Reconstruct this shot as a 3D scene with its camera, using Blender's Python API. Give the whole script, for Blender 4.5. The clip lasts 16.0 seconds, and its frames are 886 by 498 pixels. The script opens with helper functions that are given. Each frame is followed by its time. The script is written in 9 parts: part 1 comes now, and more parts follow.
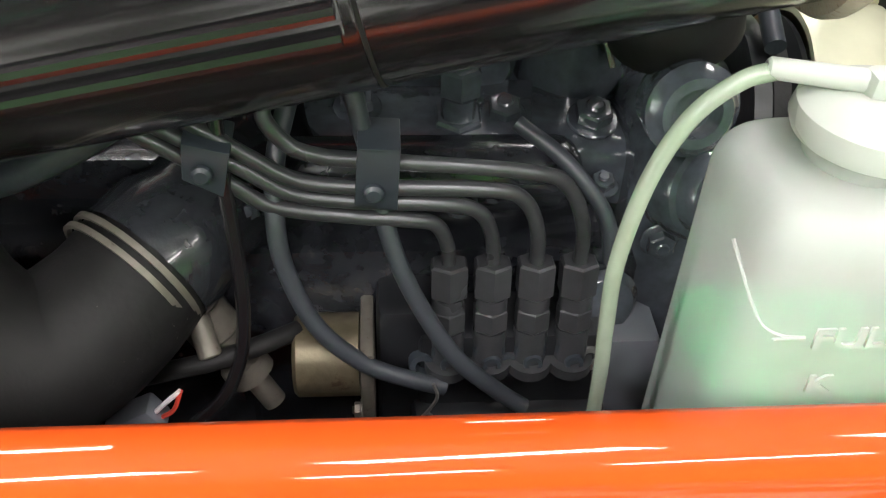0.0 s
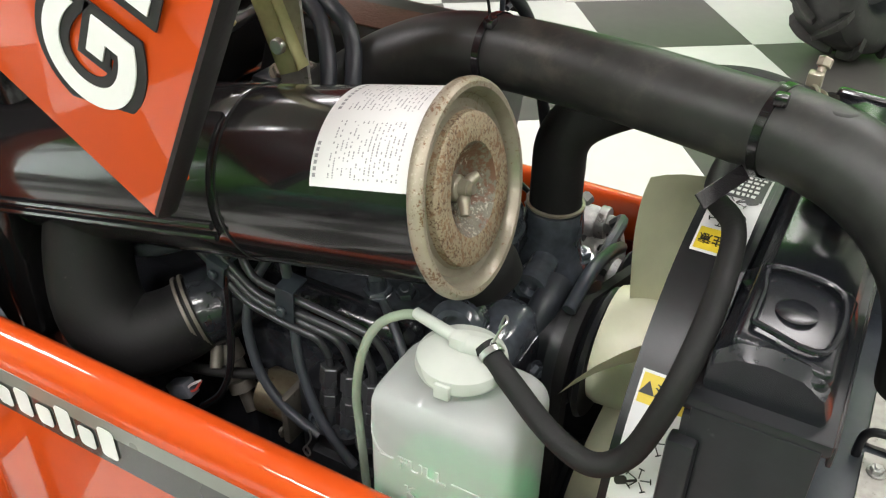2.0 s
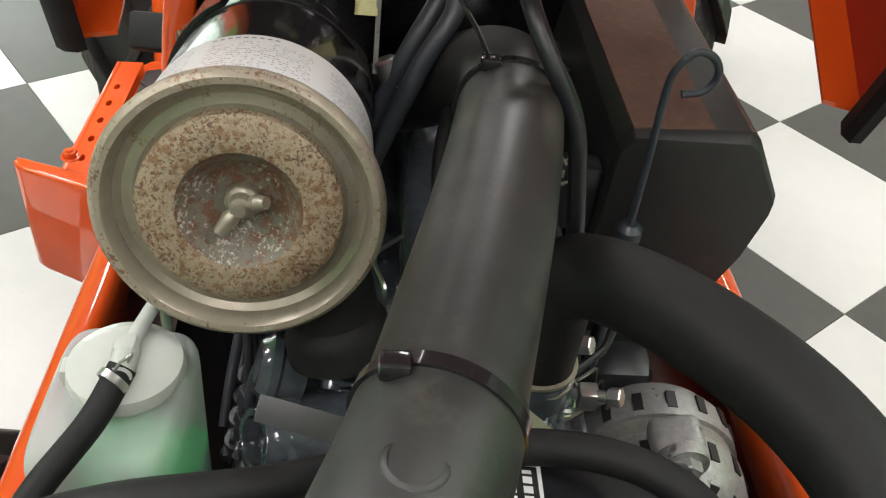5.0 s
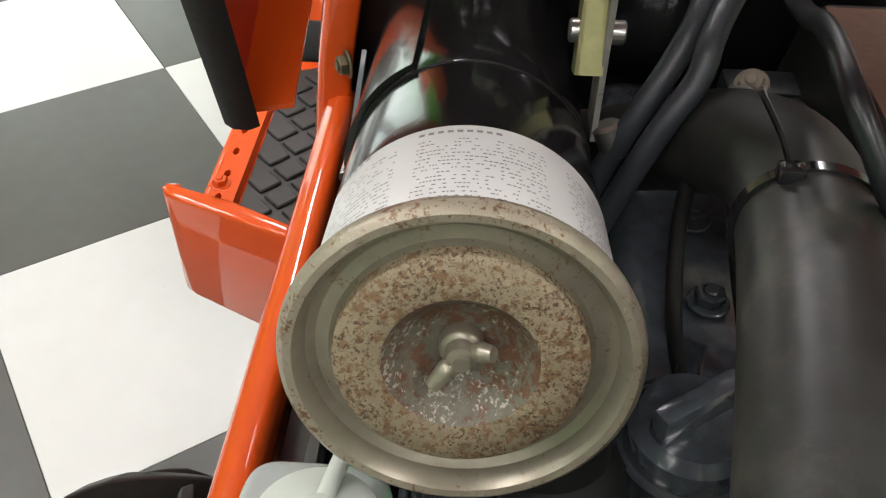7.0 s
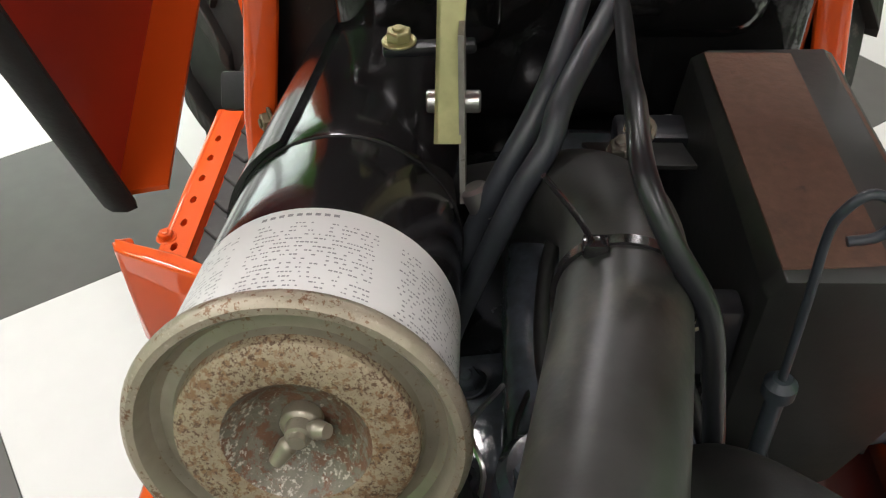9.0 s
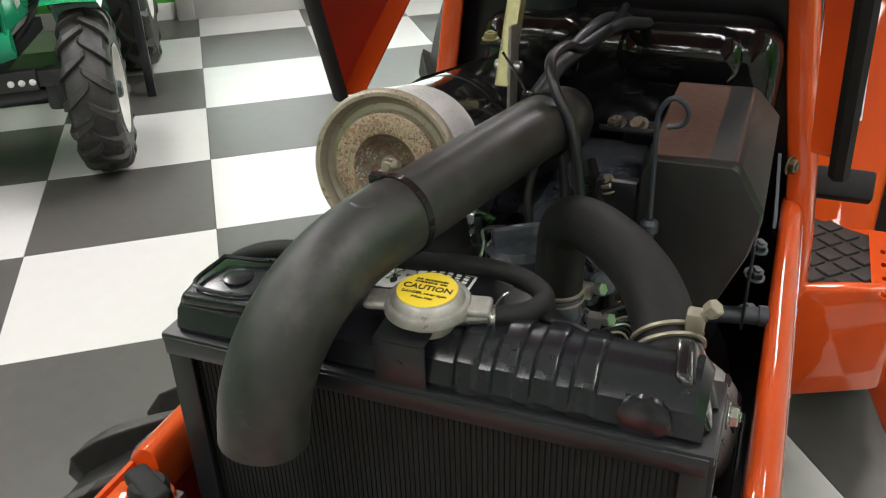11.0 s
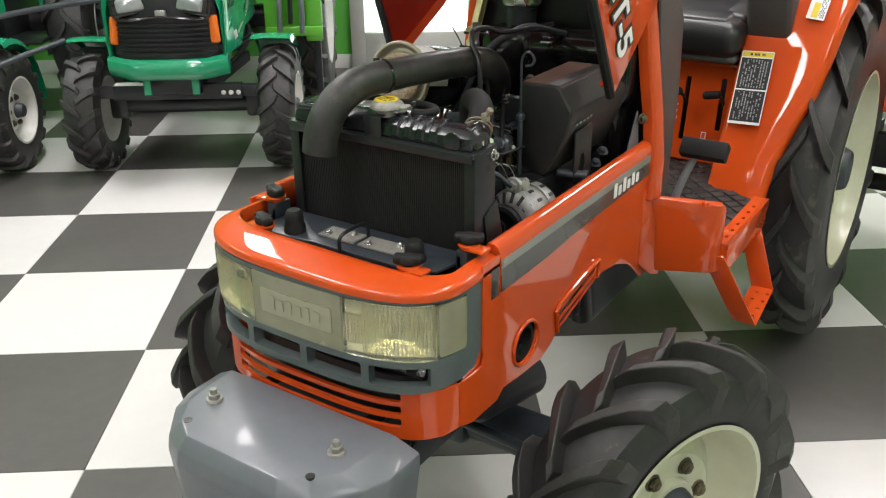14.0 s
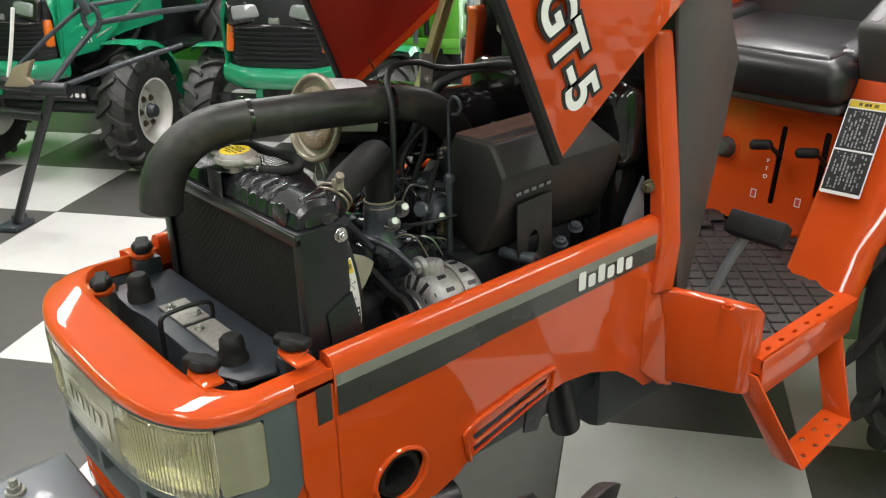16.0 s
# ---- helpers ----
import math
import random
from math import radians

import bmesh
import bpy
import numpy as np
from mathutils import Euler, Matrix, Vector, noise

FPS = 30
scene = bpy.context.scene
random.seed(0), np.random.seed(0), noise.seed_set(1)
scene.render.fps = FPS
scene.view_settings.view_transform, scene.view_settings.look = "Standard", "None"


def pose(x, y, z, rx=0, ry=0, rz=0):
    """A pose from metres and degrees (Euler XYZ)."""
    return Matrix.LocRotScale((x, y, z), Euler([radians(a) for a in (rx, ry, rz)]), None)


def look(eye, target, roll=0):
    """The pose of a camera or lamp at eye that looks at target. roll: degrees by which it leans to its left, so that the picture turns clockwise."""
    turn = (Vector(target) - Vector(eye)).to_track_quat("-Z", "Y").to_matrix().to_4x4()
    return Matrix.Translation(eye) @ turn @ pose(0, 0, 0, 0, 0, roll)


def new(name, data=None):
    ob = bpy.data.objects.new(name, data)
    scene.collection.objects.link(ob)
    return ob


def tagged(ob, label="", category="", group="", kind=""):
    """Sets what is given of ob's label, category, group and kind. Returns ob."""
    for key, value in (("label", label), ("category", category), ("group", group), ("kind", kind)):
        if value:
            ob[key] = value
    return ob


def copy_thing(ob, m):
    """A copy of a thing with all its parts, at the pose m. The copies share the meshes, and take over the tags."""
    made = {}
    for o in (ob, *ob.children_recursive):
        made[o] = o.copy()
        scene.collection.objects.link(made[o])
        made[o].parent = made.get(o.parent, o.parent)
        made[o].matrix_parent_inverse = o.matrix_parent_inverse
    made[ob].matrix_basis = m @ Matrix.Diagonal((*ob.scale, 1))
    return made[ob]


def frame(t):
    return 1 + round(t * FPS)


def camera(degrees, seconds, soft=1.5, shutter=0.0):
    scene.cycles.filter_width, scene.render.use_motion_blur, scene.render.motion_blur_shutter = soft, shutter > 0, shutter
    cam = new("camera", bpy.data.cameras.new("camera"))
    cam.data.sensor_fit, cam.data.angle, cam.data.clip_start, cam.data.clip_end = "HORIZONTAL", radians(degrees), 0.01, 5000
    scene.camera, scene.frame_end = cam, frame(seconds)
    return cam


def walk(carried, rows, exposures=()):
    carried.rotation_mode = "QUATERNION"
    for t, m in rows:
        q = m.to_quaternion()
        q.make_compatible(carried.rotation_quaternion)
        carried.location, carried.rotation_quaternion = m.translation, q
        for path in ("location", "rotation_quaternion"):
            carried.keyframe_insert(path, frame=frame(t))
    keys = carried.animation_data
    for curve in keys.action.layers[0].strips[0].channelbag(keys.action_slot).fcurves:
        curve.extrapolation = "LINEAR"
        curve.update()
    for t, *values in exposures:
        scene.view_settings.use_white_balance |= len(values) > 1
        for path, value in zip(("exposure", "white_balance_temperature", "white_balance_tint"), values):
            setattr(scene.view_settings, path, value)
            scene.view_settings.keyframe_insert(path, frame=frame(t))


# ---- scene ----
cam = camera(53.5, 16.0, 1.2)
PATH = [
    (0, (-0.078, -0.418, 1.106), (0.046, 1.091, -0.201), 2.1),
    (0.5, (-0.062, -0.444, 1.138), (0.06, 1.061, -0.174), 1.6),
    (1, (-0.02, -0.489, 1.19), (0.082, 1.014, -0.126), 1.2),
    (1.5, (0.126, -0.543, 1.269), (-0.306, 1.016, 0.093), -1.6),
    (2, (0.275, -0.541, 1.313), (-0.51, 0.911, 0.184), 1.1),
    (2.5, (0.343, -0.417, 1.309), (-0.608, 0.944, 0.194), 5.7),
    (3, (0.38, -0.328, 1.312), (-0.843, 0.735, 0.139), 5.5),
    (3.2, (0.392, -0.318, 1.317), (-0.908, 0.624, 0.124), 5.1),
    (5.3, (0.399, -0.041, 1.296), (-1.128, -0.029, 0.004), 6.6),
    (5.5, (0.382, -0.061, 1.298), (-1.133, -0.163, -0.003), 5.3),
    (6, (0.348, -0.11, 1.296), (-1.143, -0.291, -0.025), 3.7),
    (6.5, (0.308, -0.115, 1.293), (-1.166, -0.288, -0.048), 1.7),
    (7, (0.277, -0.111, 1.292), (-1.18, -0.185, -0.076), 1.7),
    (7.5, (0.26, -0.097, 1.3), (-1.174, -0.077, -0.094), 2.4),
    (8, (0.251, -0.069, 1.31), (-1.176, -0.04, -0.091), 1.2),
    (8.2, (0.248, -0.059, 1.31), (-1.18, -0.03, -0.091), 0.8),
    (10.3, (0.475, 0.07, 1.349), (-1.058, -0.431, 0.166), -3.5),
    (10.5, (0.535, 0.11, 1.349), (-0.996, -0.441, 0.186), -3.0),
    (11, (0.709, 0.204, 1.354), (-0.9, -0.459, 0.369), -2.0),
    (11.5, (0.934, 0.324, 1.36), (-0.647, -0.466, 0.424), -2.4),
    (12, (1.043, 0.437, 1.377), (-0.528, -0.403, 0.468), -1.7),
    (12.5, (1.163, 0.651, 1.376), (-0.394, -0.254, 0.508), 0.3),
    (13, (1.26, 0.797, 1.394), (-0.249, -0.195, 0.534), 0.4),
    (13.5, (1.36, 0.843, 1.412), (-0.15, -0.168, 0.578), 0.1),
    (14, (1.422, 0.889, 1.423), (-0.098, -0.123, 0.607), -0.6),
    (14.5, (1.353, 0.971, 1.431), (-0.181, -0.038, 0.637), -1.0),
    (15, (1.215, 1.052, 1.419), (-0.263, -0.038, 0.628), -1.9),
    (15.5, (1.032, 1.044, 1.395), (-0.317, -0.201, 0.602), -1.1),
    (16, (0.799, 1.037, 1.389), (-0.404, -0.349, 0.595), -1.2),
]
walk(cam, [(t, look(eye, target, roll)) for t, eye, target, roll in PATH],
     [(0, 0.55), (0.5, 0.47), (1.5, 0.02), (2.5, -0.12), (5.5, -0.33), (6, -0.42), (7, -0.38), (8.2, -0.24), (10.5, -0.48), (12, -0.42), (13, -0.30), (15.5, -0.40), (16, -0.31)])

# ---- room axes: the floor tiles lie askew to the tractor ----
UA = Vector((-0.8064, -0.5914, 0))
VB = Vector((-0.5914, 0.8064, 0))
CORNER = Vector((-0.070, -1.245, 0))
TILE = 0.6


def room(u, v, z=0.0):
    return UA * u + VB * v + Vector((0, 0, z))


# ---- world and lights ----
world = bpy.data.worlds.new("world")
scene.world = world
world.use_nodes = True
world.node_tree.nodes["Background"].inputs[0].default_value = (0.9, 0.95, 1.0, 1)
world.node_tree.nodes["Background"].inputs[1].default_value = 0.03

ROOM_H = 3.1
LAMPS = [(u, v) for u in (-3.1, -1.2, 0.7, 2.6) for v in (-3.4, -1.3, 0.8, 2.9)]
for u, v in LAMPS:
    data = bpy.data.lights.new("ceiling_lamp", "AREA")
    data.shape, data.size, data.size_y = "RECTANGLE", 1.15, 0.28
    data.energy = {-3.1: 17, -1.2: 23, 0.7: 28, 2.6: 54}[u]
    data.color = (1.0, 0.95, 0.975)
    lamp = new("ceiling_lamp", data)
    lamp.matrix_world = Matrix.Translation(room(u, v, ROOM_H - 0.075)) @ Matrix.Rotation(math.atan2(UA.y, UA.x), 4, "Z")


# ---- materials ----
def mat(name, col, rough=0.5, metal=0.0, var=0.12, scale=30.0, bump=0.0, bscale=200.0, spots=None, coat=0.0, ior=1.5, trans=0.0, rvar=0.1, piece=0.0, soft=0.06, clump=0.0):
    """Principled paint or metal: two scales of colour variation, optional worn spots (colour, share, scale), one set or a list, fine relief. clump: how far the spots gather in patches."""
    m = bpy.data.materials.new(name)
    m.use_nodes = True
    nt = m.node_tree
    nd, ln = nt.nodes, nt.links
    b = nd["Principled BSDF"]
    tc = nd.new("ShaderNodeTexCoord")
    n1 = nd.new("ShaderNodeTexNoise")
    n1.inputs["Scale"].default_value, n1.inputs["Detail"].default_value = scale * 0.25, 4
    n2 = nd.new("ShaderNodeTexNoise")
    n2.inputs["Scale"].default_value, n2.inputs["Detail"].default_value = scale * 3, 6
    ln.new(tc.outputs["Object"], n1.inputs["Vector"])
    ln.new(tc.outputs["Object"], n2.inputs["Vector"])
    add = nd.new("ShaderNodeMath")
    add.operation = "ADD"
    ln.new(n1.outputs["Fac"], add.inputs[0])
    ln.new(n2.outputs["Fac"], add.inputs[1])
    ramp = nd.new("ShaderNodeMapRange")
    ramp.inputs["From Min"].default_value, ramp.inputs["From Max"].default_value = 0.6, 1.4
    ramp.inputs["To Min"].default_value, ramp.inputs["To Max"].default_value = 1 - var, 1 + var
    ln.new(add.outputs[0], ramp.inputs["Value"])
    mul = nd.new("ShaderNodeMix")
    mul.data_type, mul.blend_type = "RGBA", "MULTIPLY"
    mul.inputs["Factor"].default_value = 1
    mul.inputs["A"].default_value = (*col, 1)
    ln.new(ramp.outputs[0], mul.inputs["B"])
    out = mul.outputs["Result"]
    if piece:
        oi = nd.new("ShaderNodeObjectInfo")
        pr = nd.new("ShaderNodeMapRange")
        pr.inputs["To Min"].default_value, pr.inputs["To Max"].default_value = 1 - piece, 1 + piece
        ln.new(oi.outputs["Random"], pr.inputs["Value"])
        pm = nd.new("ShaderNodeMix")
        pm.data_type, pm.blend_type = "RGBA", "MULTIPLY"
        pm.inputs["Factor"].default_value = 1
        ln.new(out, pm.inputs["A"])
        ln.new(pr.outputs[0], pm.inputs["B"])
        out = pm.outputs["Result"]
    for scol, share, sscale in spots if isinstance(spots, list) else [spots] if spots else []:
        n3 = nd.new("ShaderNodeTexNoise")
        n3.inputs["Scale"].default_value, n3.inputs["Detail"].default_value, n3.inputs["Roughness"].default_value = sscale, 8, 0.7
        ln.new(tc.outputs["Object"], n3.inputs["Vector"])
        grain = n3.outputs["Fac"]
        if clump:
            n5 = nd.new("ShaderNodeTexNoise")
            n5.inputs["Scale"].default_value, n5.inputs["Detail"].default_value = sscale * 0.09, 3
            ln.new(tc.outputs["Object"], n5.inputs["Vector"])
            gather = nd.new("ShaderNodeMath")
            gather.operation = "MULTIPLY_ADD"
            ln.new(n5.outputs["Fac"], gather.inputs[0])
            gather.inputs[1].default_value = clump
            shift = nd.new("ShaderNodeMath")
            shift.operation = "SUBTRACT"
            ln.new(n3.outputs["Fac"], shift.inputs[0])
            shift.inputs[1].default_value = clump * 0.5
            ln.new(shift.outputs[0], gather.inputs[2])
            grain = gather.outputs[0]
        sr = nd.new("ShaderNodeMapRange")
        sr.inputs["From Min"].default_value, sr.inputs["From Max"].default_value = 0.72 - share * 0.5, 0.72 + soft - share * 0.5
        ln.new(grain, sr.inputs["Value"])
        sm = nd.new("ShaderNodeMix")
        sm.data_type = "RGBA"
        ln.new(sr.outputs[0], sm.inputs["Factor"])
        ln.new(out, sm.inputs["A"])
        sm.inputs["B"].default_value = (*scol, 1)
        out = sm.outputs["Result"]
    ln.new(out, b.inputs["Base Color"])
    rr = nd.new("ShaderNodeMapRange")
    rr.inputs["To Min"].default_value, rr.inputs["To Max"].default_value = max(0.02, rough - rvar), min(1, rough + rvar)
    ln.new(n1.outputs["Fac"], rr.inputs["Value"])
    ln.new(rr.outputs[0], b.inputs["Roughness"])
    b.inputs["Metallic"].default_value = metal
    b.inputs["IOR"].default_value = ior
    b.inputs["Coat Weight"].default_value = coat
    b.inputs["Coat Roughness"].default_value = 0.035
    b.inputs["Transmission Weight"].default_value = trans
    if bump:
        n4 = nd.new("ShaderNodeTexNoise")
        n4.inputs["Scale"].default_value, n4.inputs["Detail"].default_value = bscale, 5
        ln.new(tc.outputs["Object"], n4.inputs["Vector"])
        bp = nd.new("ShaderNodeBump")
        bp.inputs["Strength"].default_value, bp.inputs["Distance"].default_value = bump, 0.002
        ln.new(n4.outputs["Fac"], bp.inputs["Height"])
        ln.new(bp.outputs[0], b.inputs["Normal"])
    return m


ORANGE = mat("orange_paint", (0.60, 0.072, 0.009), 0.45, ior=1.15, var=0.05, scale=8, coat=1.0, bump=0.006, bscale=30, rvar=0.05)
GLOSS = mat("black_gloss_paint", (0.013, 0.012, 0.013), 0.15, var=0.2, scale=20, coat=0.3, bump=0.02, bscale=30, rvar=0.05)
BLACK = mat("black_paint", (0.012, 0.013, 0.015), 0.33, var=0.3, scale=40, bump=0.1, bscale=150, spots=((0.05, 0.05, 0.05), 0.12, 60))
ENGINE = mat("engine_paint", (0.070, 0.081, 0.095), 0.15, var=0.45, scale=40, coat=0.8, bump=0.32, bscale=110, spots=((0.06, 0.065, 0.07), 0.1, 90))
# Darker grey than engine_paint, for block, head, inlet port and manifold.
BLOCK = mat("dark_block", (0.020, 0.022, 0.026), 0.22, var=0.5, scale=40, coat=0.5, bump=0.35, bscale=90, spots=((0.045, 0.043, 0.040), 0.2, 60))
FRAME = mat("slate_grey_paint", (0.03, 0.037, 0.045), 0.36, var=0.2, scale=40, bump=0.08, spots=((0.09, 0.095, 0.1), 0.05, 50))
RUBBER = mat("black_rubber", (0.010, 0.010, 0.010), 0.62, var=0.3, scale=30, bump=0.12, bscale=300, spots=((0.026, 0.023, 0.019), 0.25, 16), soft=0.25, ior=1.36)
DUSTRUBBER = mat("specked_black_rubber", (0.008, 0.008, 0.008), 0.6, var=0.3, scale=30, bump=0.12, bscale=300, spots=((0.20, 0.19, 0.17), 0.10, 190), ior=1.33)
OLDCLAMP = mat("tarnished_clamp_steel", (0.15, 0.138, 0.115), 0.48, 0.45, var=0.25, scale=60, spots=((0.08, 0.065, 0.05), 0.25, 150))
RIMRUST = mat("rust_specked_rim", (0.34, 0.295, 0.225), 0.42, 0.3, var=0.15, scale=40, bump=0.25, bscale=400, spots=[((0.17, 0.095, 0.05), 0.30, 420), ((0.46, 0.40, 0.32), 0.22, 380)], clump=0.45)
FUELPIPE = mat("dark_steel_pipe", (0.058, 0.060, 0.064), 0.30, 0.4, var=0.25, scale=60, bump=0.06, bscale=300)
HOSE = mat("grey_hose_rubber", (0.035, 0.04, 0.047), 0.42, var=0.15, scale=60, bump=0.1, bscale=400)
PIPE = mat("dusty_pipe_plastic", (0.022, 0.0225, 0.021), 0.43, var=0.55, scale=22, bump=0.06, bscale=250, spots=((0.072, 0.066, 0.052), 0.38, 16), rvar=0.2, soft=0.2)
TYRE = mat("tyre_rubber", (0.022, 0.022, 0.021), 0.48, var=0.4, scale=15, bump=0.15, bscale=120, spots=((0.085, 0.076, 0.062), 0.24, 11))
LUG = mat("dusty_lug_rubber", (0.027, 0.026, 0.024), 0.5, var=0.45, scale=18, bump=0.15, bscale=120, spots=((0.060, 0.054, 0.044), 0.25, 16), soft=0.2)
CREAM = mat("cream_rim_paint", (0.56, 0.56, 0.42), 0.32, var=0.07, scale=15, spots=((0.33, 0.27, 0.17), 0.08, 30), coat=0.3)
WHITERIM = mat("white_rim_paint", (0.62, 0.62, 0.58), 0.35, var=0.08, scale=15, spots=((0.3, 0.27, 0.22), 0.1, 30))
TIN = mat("dull_zinc_sheet", (0.31, 0.278, 0.215), 0.33, 0.45, var=0.15, scale=40, bump=0.08, bscale=300, spots=((0.22, 0.14, 0.08), 0.22, 380), clump=0.45)
RUST = mat("rusty_zinc_sheet", (0.315, 0.255, 0.170), 0.6, 0.1, var=0.25, scale=60, bump=0.5, bscale=500, spots=[((0.22, 0.128, 0.066), 0.40, 230), ((0.11, 0.062, 0.036), 0.36, 560)], clump=0.25)
RUSTPAINT = mat("rust_brown_scale", (0.105, 0.052, 0.034), 0.8, 0.0, var=0.3, scale=45, bump=0.4, bscale=220, spots=[((0.07, 0.038, 0.028), 0.4, 20), ((0.022, 0.018, 0.016), 0.16, 60)], soft=0.15)
FLAKE = mat("flaked_rusty_plate", (0.165, 0.150, 0.115), 0.55, 0.1, var=0.25, scale=60, bump=0.45, bscale=450, spots=[((0.15, 0.075, 0.042), 0.46, 150), ((0.44, 0.40, 0.33), 0.27, 420)], clump=0.5)
STEEL = mat("bright_steel", (0.5, 0.5, 0.48), 0.28, 0.9, var=0.15, scale=50, bump=0.05, spots=((0.2, 0.17, 0.13), 0.1, 80))
ALU = mat("cast_aluminium", (0.36, 0.36, 0.35), 0.45, 0.5, var=0.3, scale=60, bump=0.25, bscale=300, spots=((0.13, 0.12, 0.11), 0.25, 90))
ZINC = mat("yellow_zinc", (0.42, 0.40, 0.20), 0.35, 0.6, var=0.2, scale=50)
BRASS = mat("dull_brass", (0.145, 0.122, 0.078), 0.45, 0.6, var=0.3, scale=60, bump=0.15, spots=((0.08, 0.05, 0.03), 0.25, 60))
GALV = mat("galvanised_plate", (0.34, 0.33, 0.30), 0.5, 0.5, var=0.25, scale=50, bump=0.15, spots=((0.14, 0.12, 0.1), 0.25, 90))
LABEL = mat("white_label", (0.78, 0.78, 0.77), 0.4, var=0.03, scale=20)
# Black of the print, and the painted dark of holes and slots.
INKHOLES = mat("black_ink_and_holes", (0.015, 0.015, 0.015), 0.45, var=0.05)
YELLOW = mat("yellow_print", (0.74, 0.56, 0.04), 0.4, var=0.05)
WHITEINK = mat("white_print", (0.8, 0.8, 0.78), 0.4, var=0.03)
REDINK = mat("red_print", (0.6, 0.06, 0.04), 0.5, var=0.05)
GREYDECAL = mat("grey_decal", (0.20, 0.21, 0.18), 0.3, var=0.06, scale=20, coat=0.4)
DARKDECAL = mat("dark_decal", (0.035, 0.037, 0.032), 0.28, var=0.1, scale=20, coat=0.4)
BEZEL = mat("grey_green_plastic", (0.085, 0.105, 0.105), 0.42, var=0.08, scale=40, bump=0.05, bscale=400)
LENS = mat("yellowed_lens", (0.86, 0.85, 0.69), 0.03, var=0.05, scale=15, trans=0.97, ior=1.45, rvar=0.02)
PALEPANEL = mat("pale_badge_plastic", (0.31, 0.30, 0.205), 0.28, var=0.06, scale=15, coat=0.3)
LENSPLAIN = mat("yellowed_panel", (0.25, 0.24, 0.16), 0.25, var=0.08, scale=15, coat=0.3)
BOWL = mat("lamp_reflector", (0.88, 0.88, 0.80), 0.14, 0.8, var=0.05, bump=0.2, bscale=120)
BALLAST = mat("ballast_grey_paint", (0.14, 0.15, 0.17), 0.36, var=0.08, scale=15, coat=0.15, spots=((0.2, 0.2, 0.21), 0.06, 30), bump=0.04)
DARKGREY = mat("dark_grey_plastic", (0.06, 0.057, 0.055), 0.45, var=0.1, scale=30, bump=0.06, bscale=500)
MAT = mat("rubber_mat", (0.02, 0.018, 0.017), 0.6, var=0.25, scale=40, bump=0.1, spots=((0.05, 0.04, 0.035), 0.2, 30))
VINYL = mat("seat_vinyl", (0.016, 0.016, 0.017), 0.33, var=0.15, scale=40, bump=0.12, bscale=500)
BOTTLE = mat("milky_plastic", (0.86, 0.88, 0.87), 0.18, var=0.04, scale=20, trans=0.62, ior=1.03, bump=0.04, bscale=90)
COOLANT = mat("green_coolant", (0.004, 0.34, 0.085), 0.3, var=0.12, scale=12)
CAPWHITE = mat("white_cap_plastic", (0.62, 0.65, 0.60), 0.3, var=0.06, scale=20, trans=0.25, ior=1.1)
CLEARHOSE = mat("pale_green_hose", (0.46, 0.54, 0.42), 0.16, var=0.12, scale=30, trans=0.4, coat=0.4)
FANPLASTIC = mat("cream_fan_plastic", (0.70, 0.70, 0.52), 0.4, var=0.08, scale=20, bump=0.03)
BAG = mat("crinkled_black_film", (0.010, 0.010, 0.010), 0.12, var=0.3, scale=20, bump=0.9, bscale=18, rvar=0.06)
FIN = mat("matt_fin_black", (0.006, 0.0062, 0.0065), 0.75, var=0.3, scale=30)
TANK = mat("tank_black_plastic", (0.012, 0.013, 0.016), 0.22, var=0.3, scale=30, bump=0.05, bscale=60, spots=((0.06, 0.06, 0.06), 0.1, 80))
# Darker red than the orange paint, for the insides of hood and side panels.
INNERRED = mat("dark_red_inner", (0.36, 0.024, 0.012), 0.35, var=0.08, scale=10)
GREYINK = mat("faded_grey_print", (0.30, 0.30, 0.31), 0.5, var=0.3, scale=200)
SILENCER = mat("matt_exhaust_black", (0.014, 0.0145, 0.0135), 0.5, var=0.3, scale=20, bump=0.12, bscale=120, spots=((0.036, 0.030, 0.022), 0.34, 14), soft=0.3)
GREEN = mat("green_paint", (0.012, 0.255, 0.122), 0.24, var=0.06, scale=8, coat=0.5)
LIME = mat("leaf_green_paint", (0.10, 0.36, 0.03), 0.35, var=0.06, scale=8, coat=0.3)
AMBER = mat("amber_lens", (0.62, 0.13, 0.012), 0.2, var=0.05, coat=0.5)
GLASSLAMP = mat("clear_lamp", (0.30, 0.32, 0.32), 0.10, 0.4, var=0.2, scale=60, coat=0.6)
WALLGREEN = mat("green_wall_paint", (0.10, 0.42, 0.055), 0.55, var=0.05, scale=4, bump=0.05, bscale=80)
WALLWHITE = mat("white_trim_paint", (0.72, 0.72, 0.69), 0.45, var=0.05, scale=6)
WALLPALE = mat("pale_wall_paint", (0.55, 0.55, 0.52), 0.6, var=0.06, scale=4, bump=0.05, bscale=80)
CEIL = mat("ceiling_white", (0.75, 0.75, 0.73), 0.8, var=0.04, scale=4)
TILEWHITE = mat("white_vinyl_tile", (0.59, 0.585, 0.57), 0.24, var=0.035, scale=5, bump=0.02, bscale=40, rvar=0.08, piece=0.03, spots=((0.52, 0.51, 0.48), 0.1, 14))
TILEDARK = mat("dark_grey_vinyl_tile", (0.088, 0.084, 0.079), 0.33, ior=1.42, var=0.13, scale=6, bump=0.02, bscale=40, rvar=0.08, piece=0.06)
GROUT = mat("dark_joint", (0.06, 0.06, 0.058), 0.8, var=0.1)
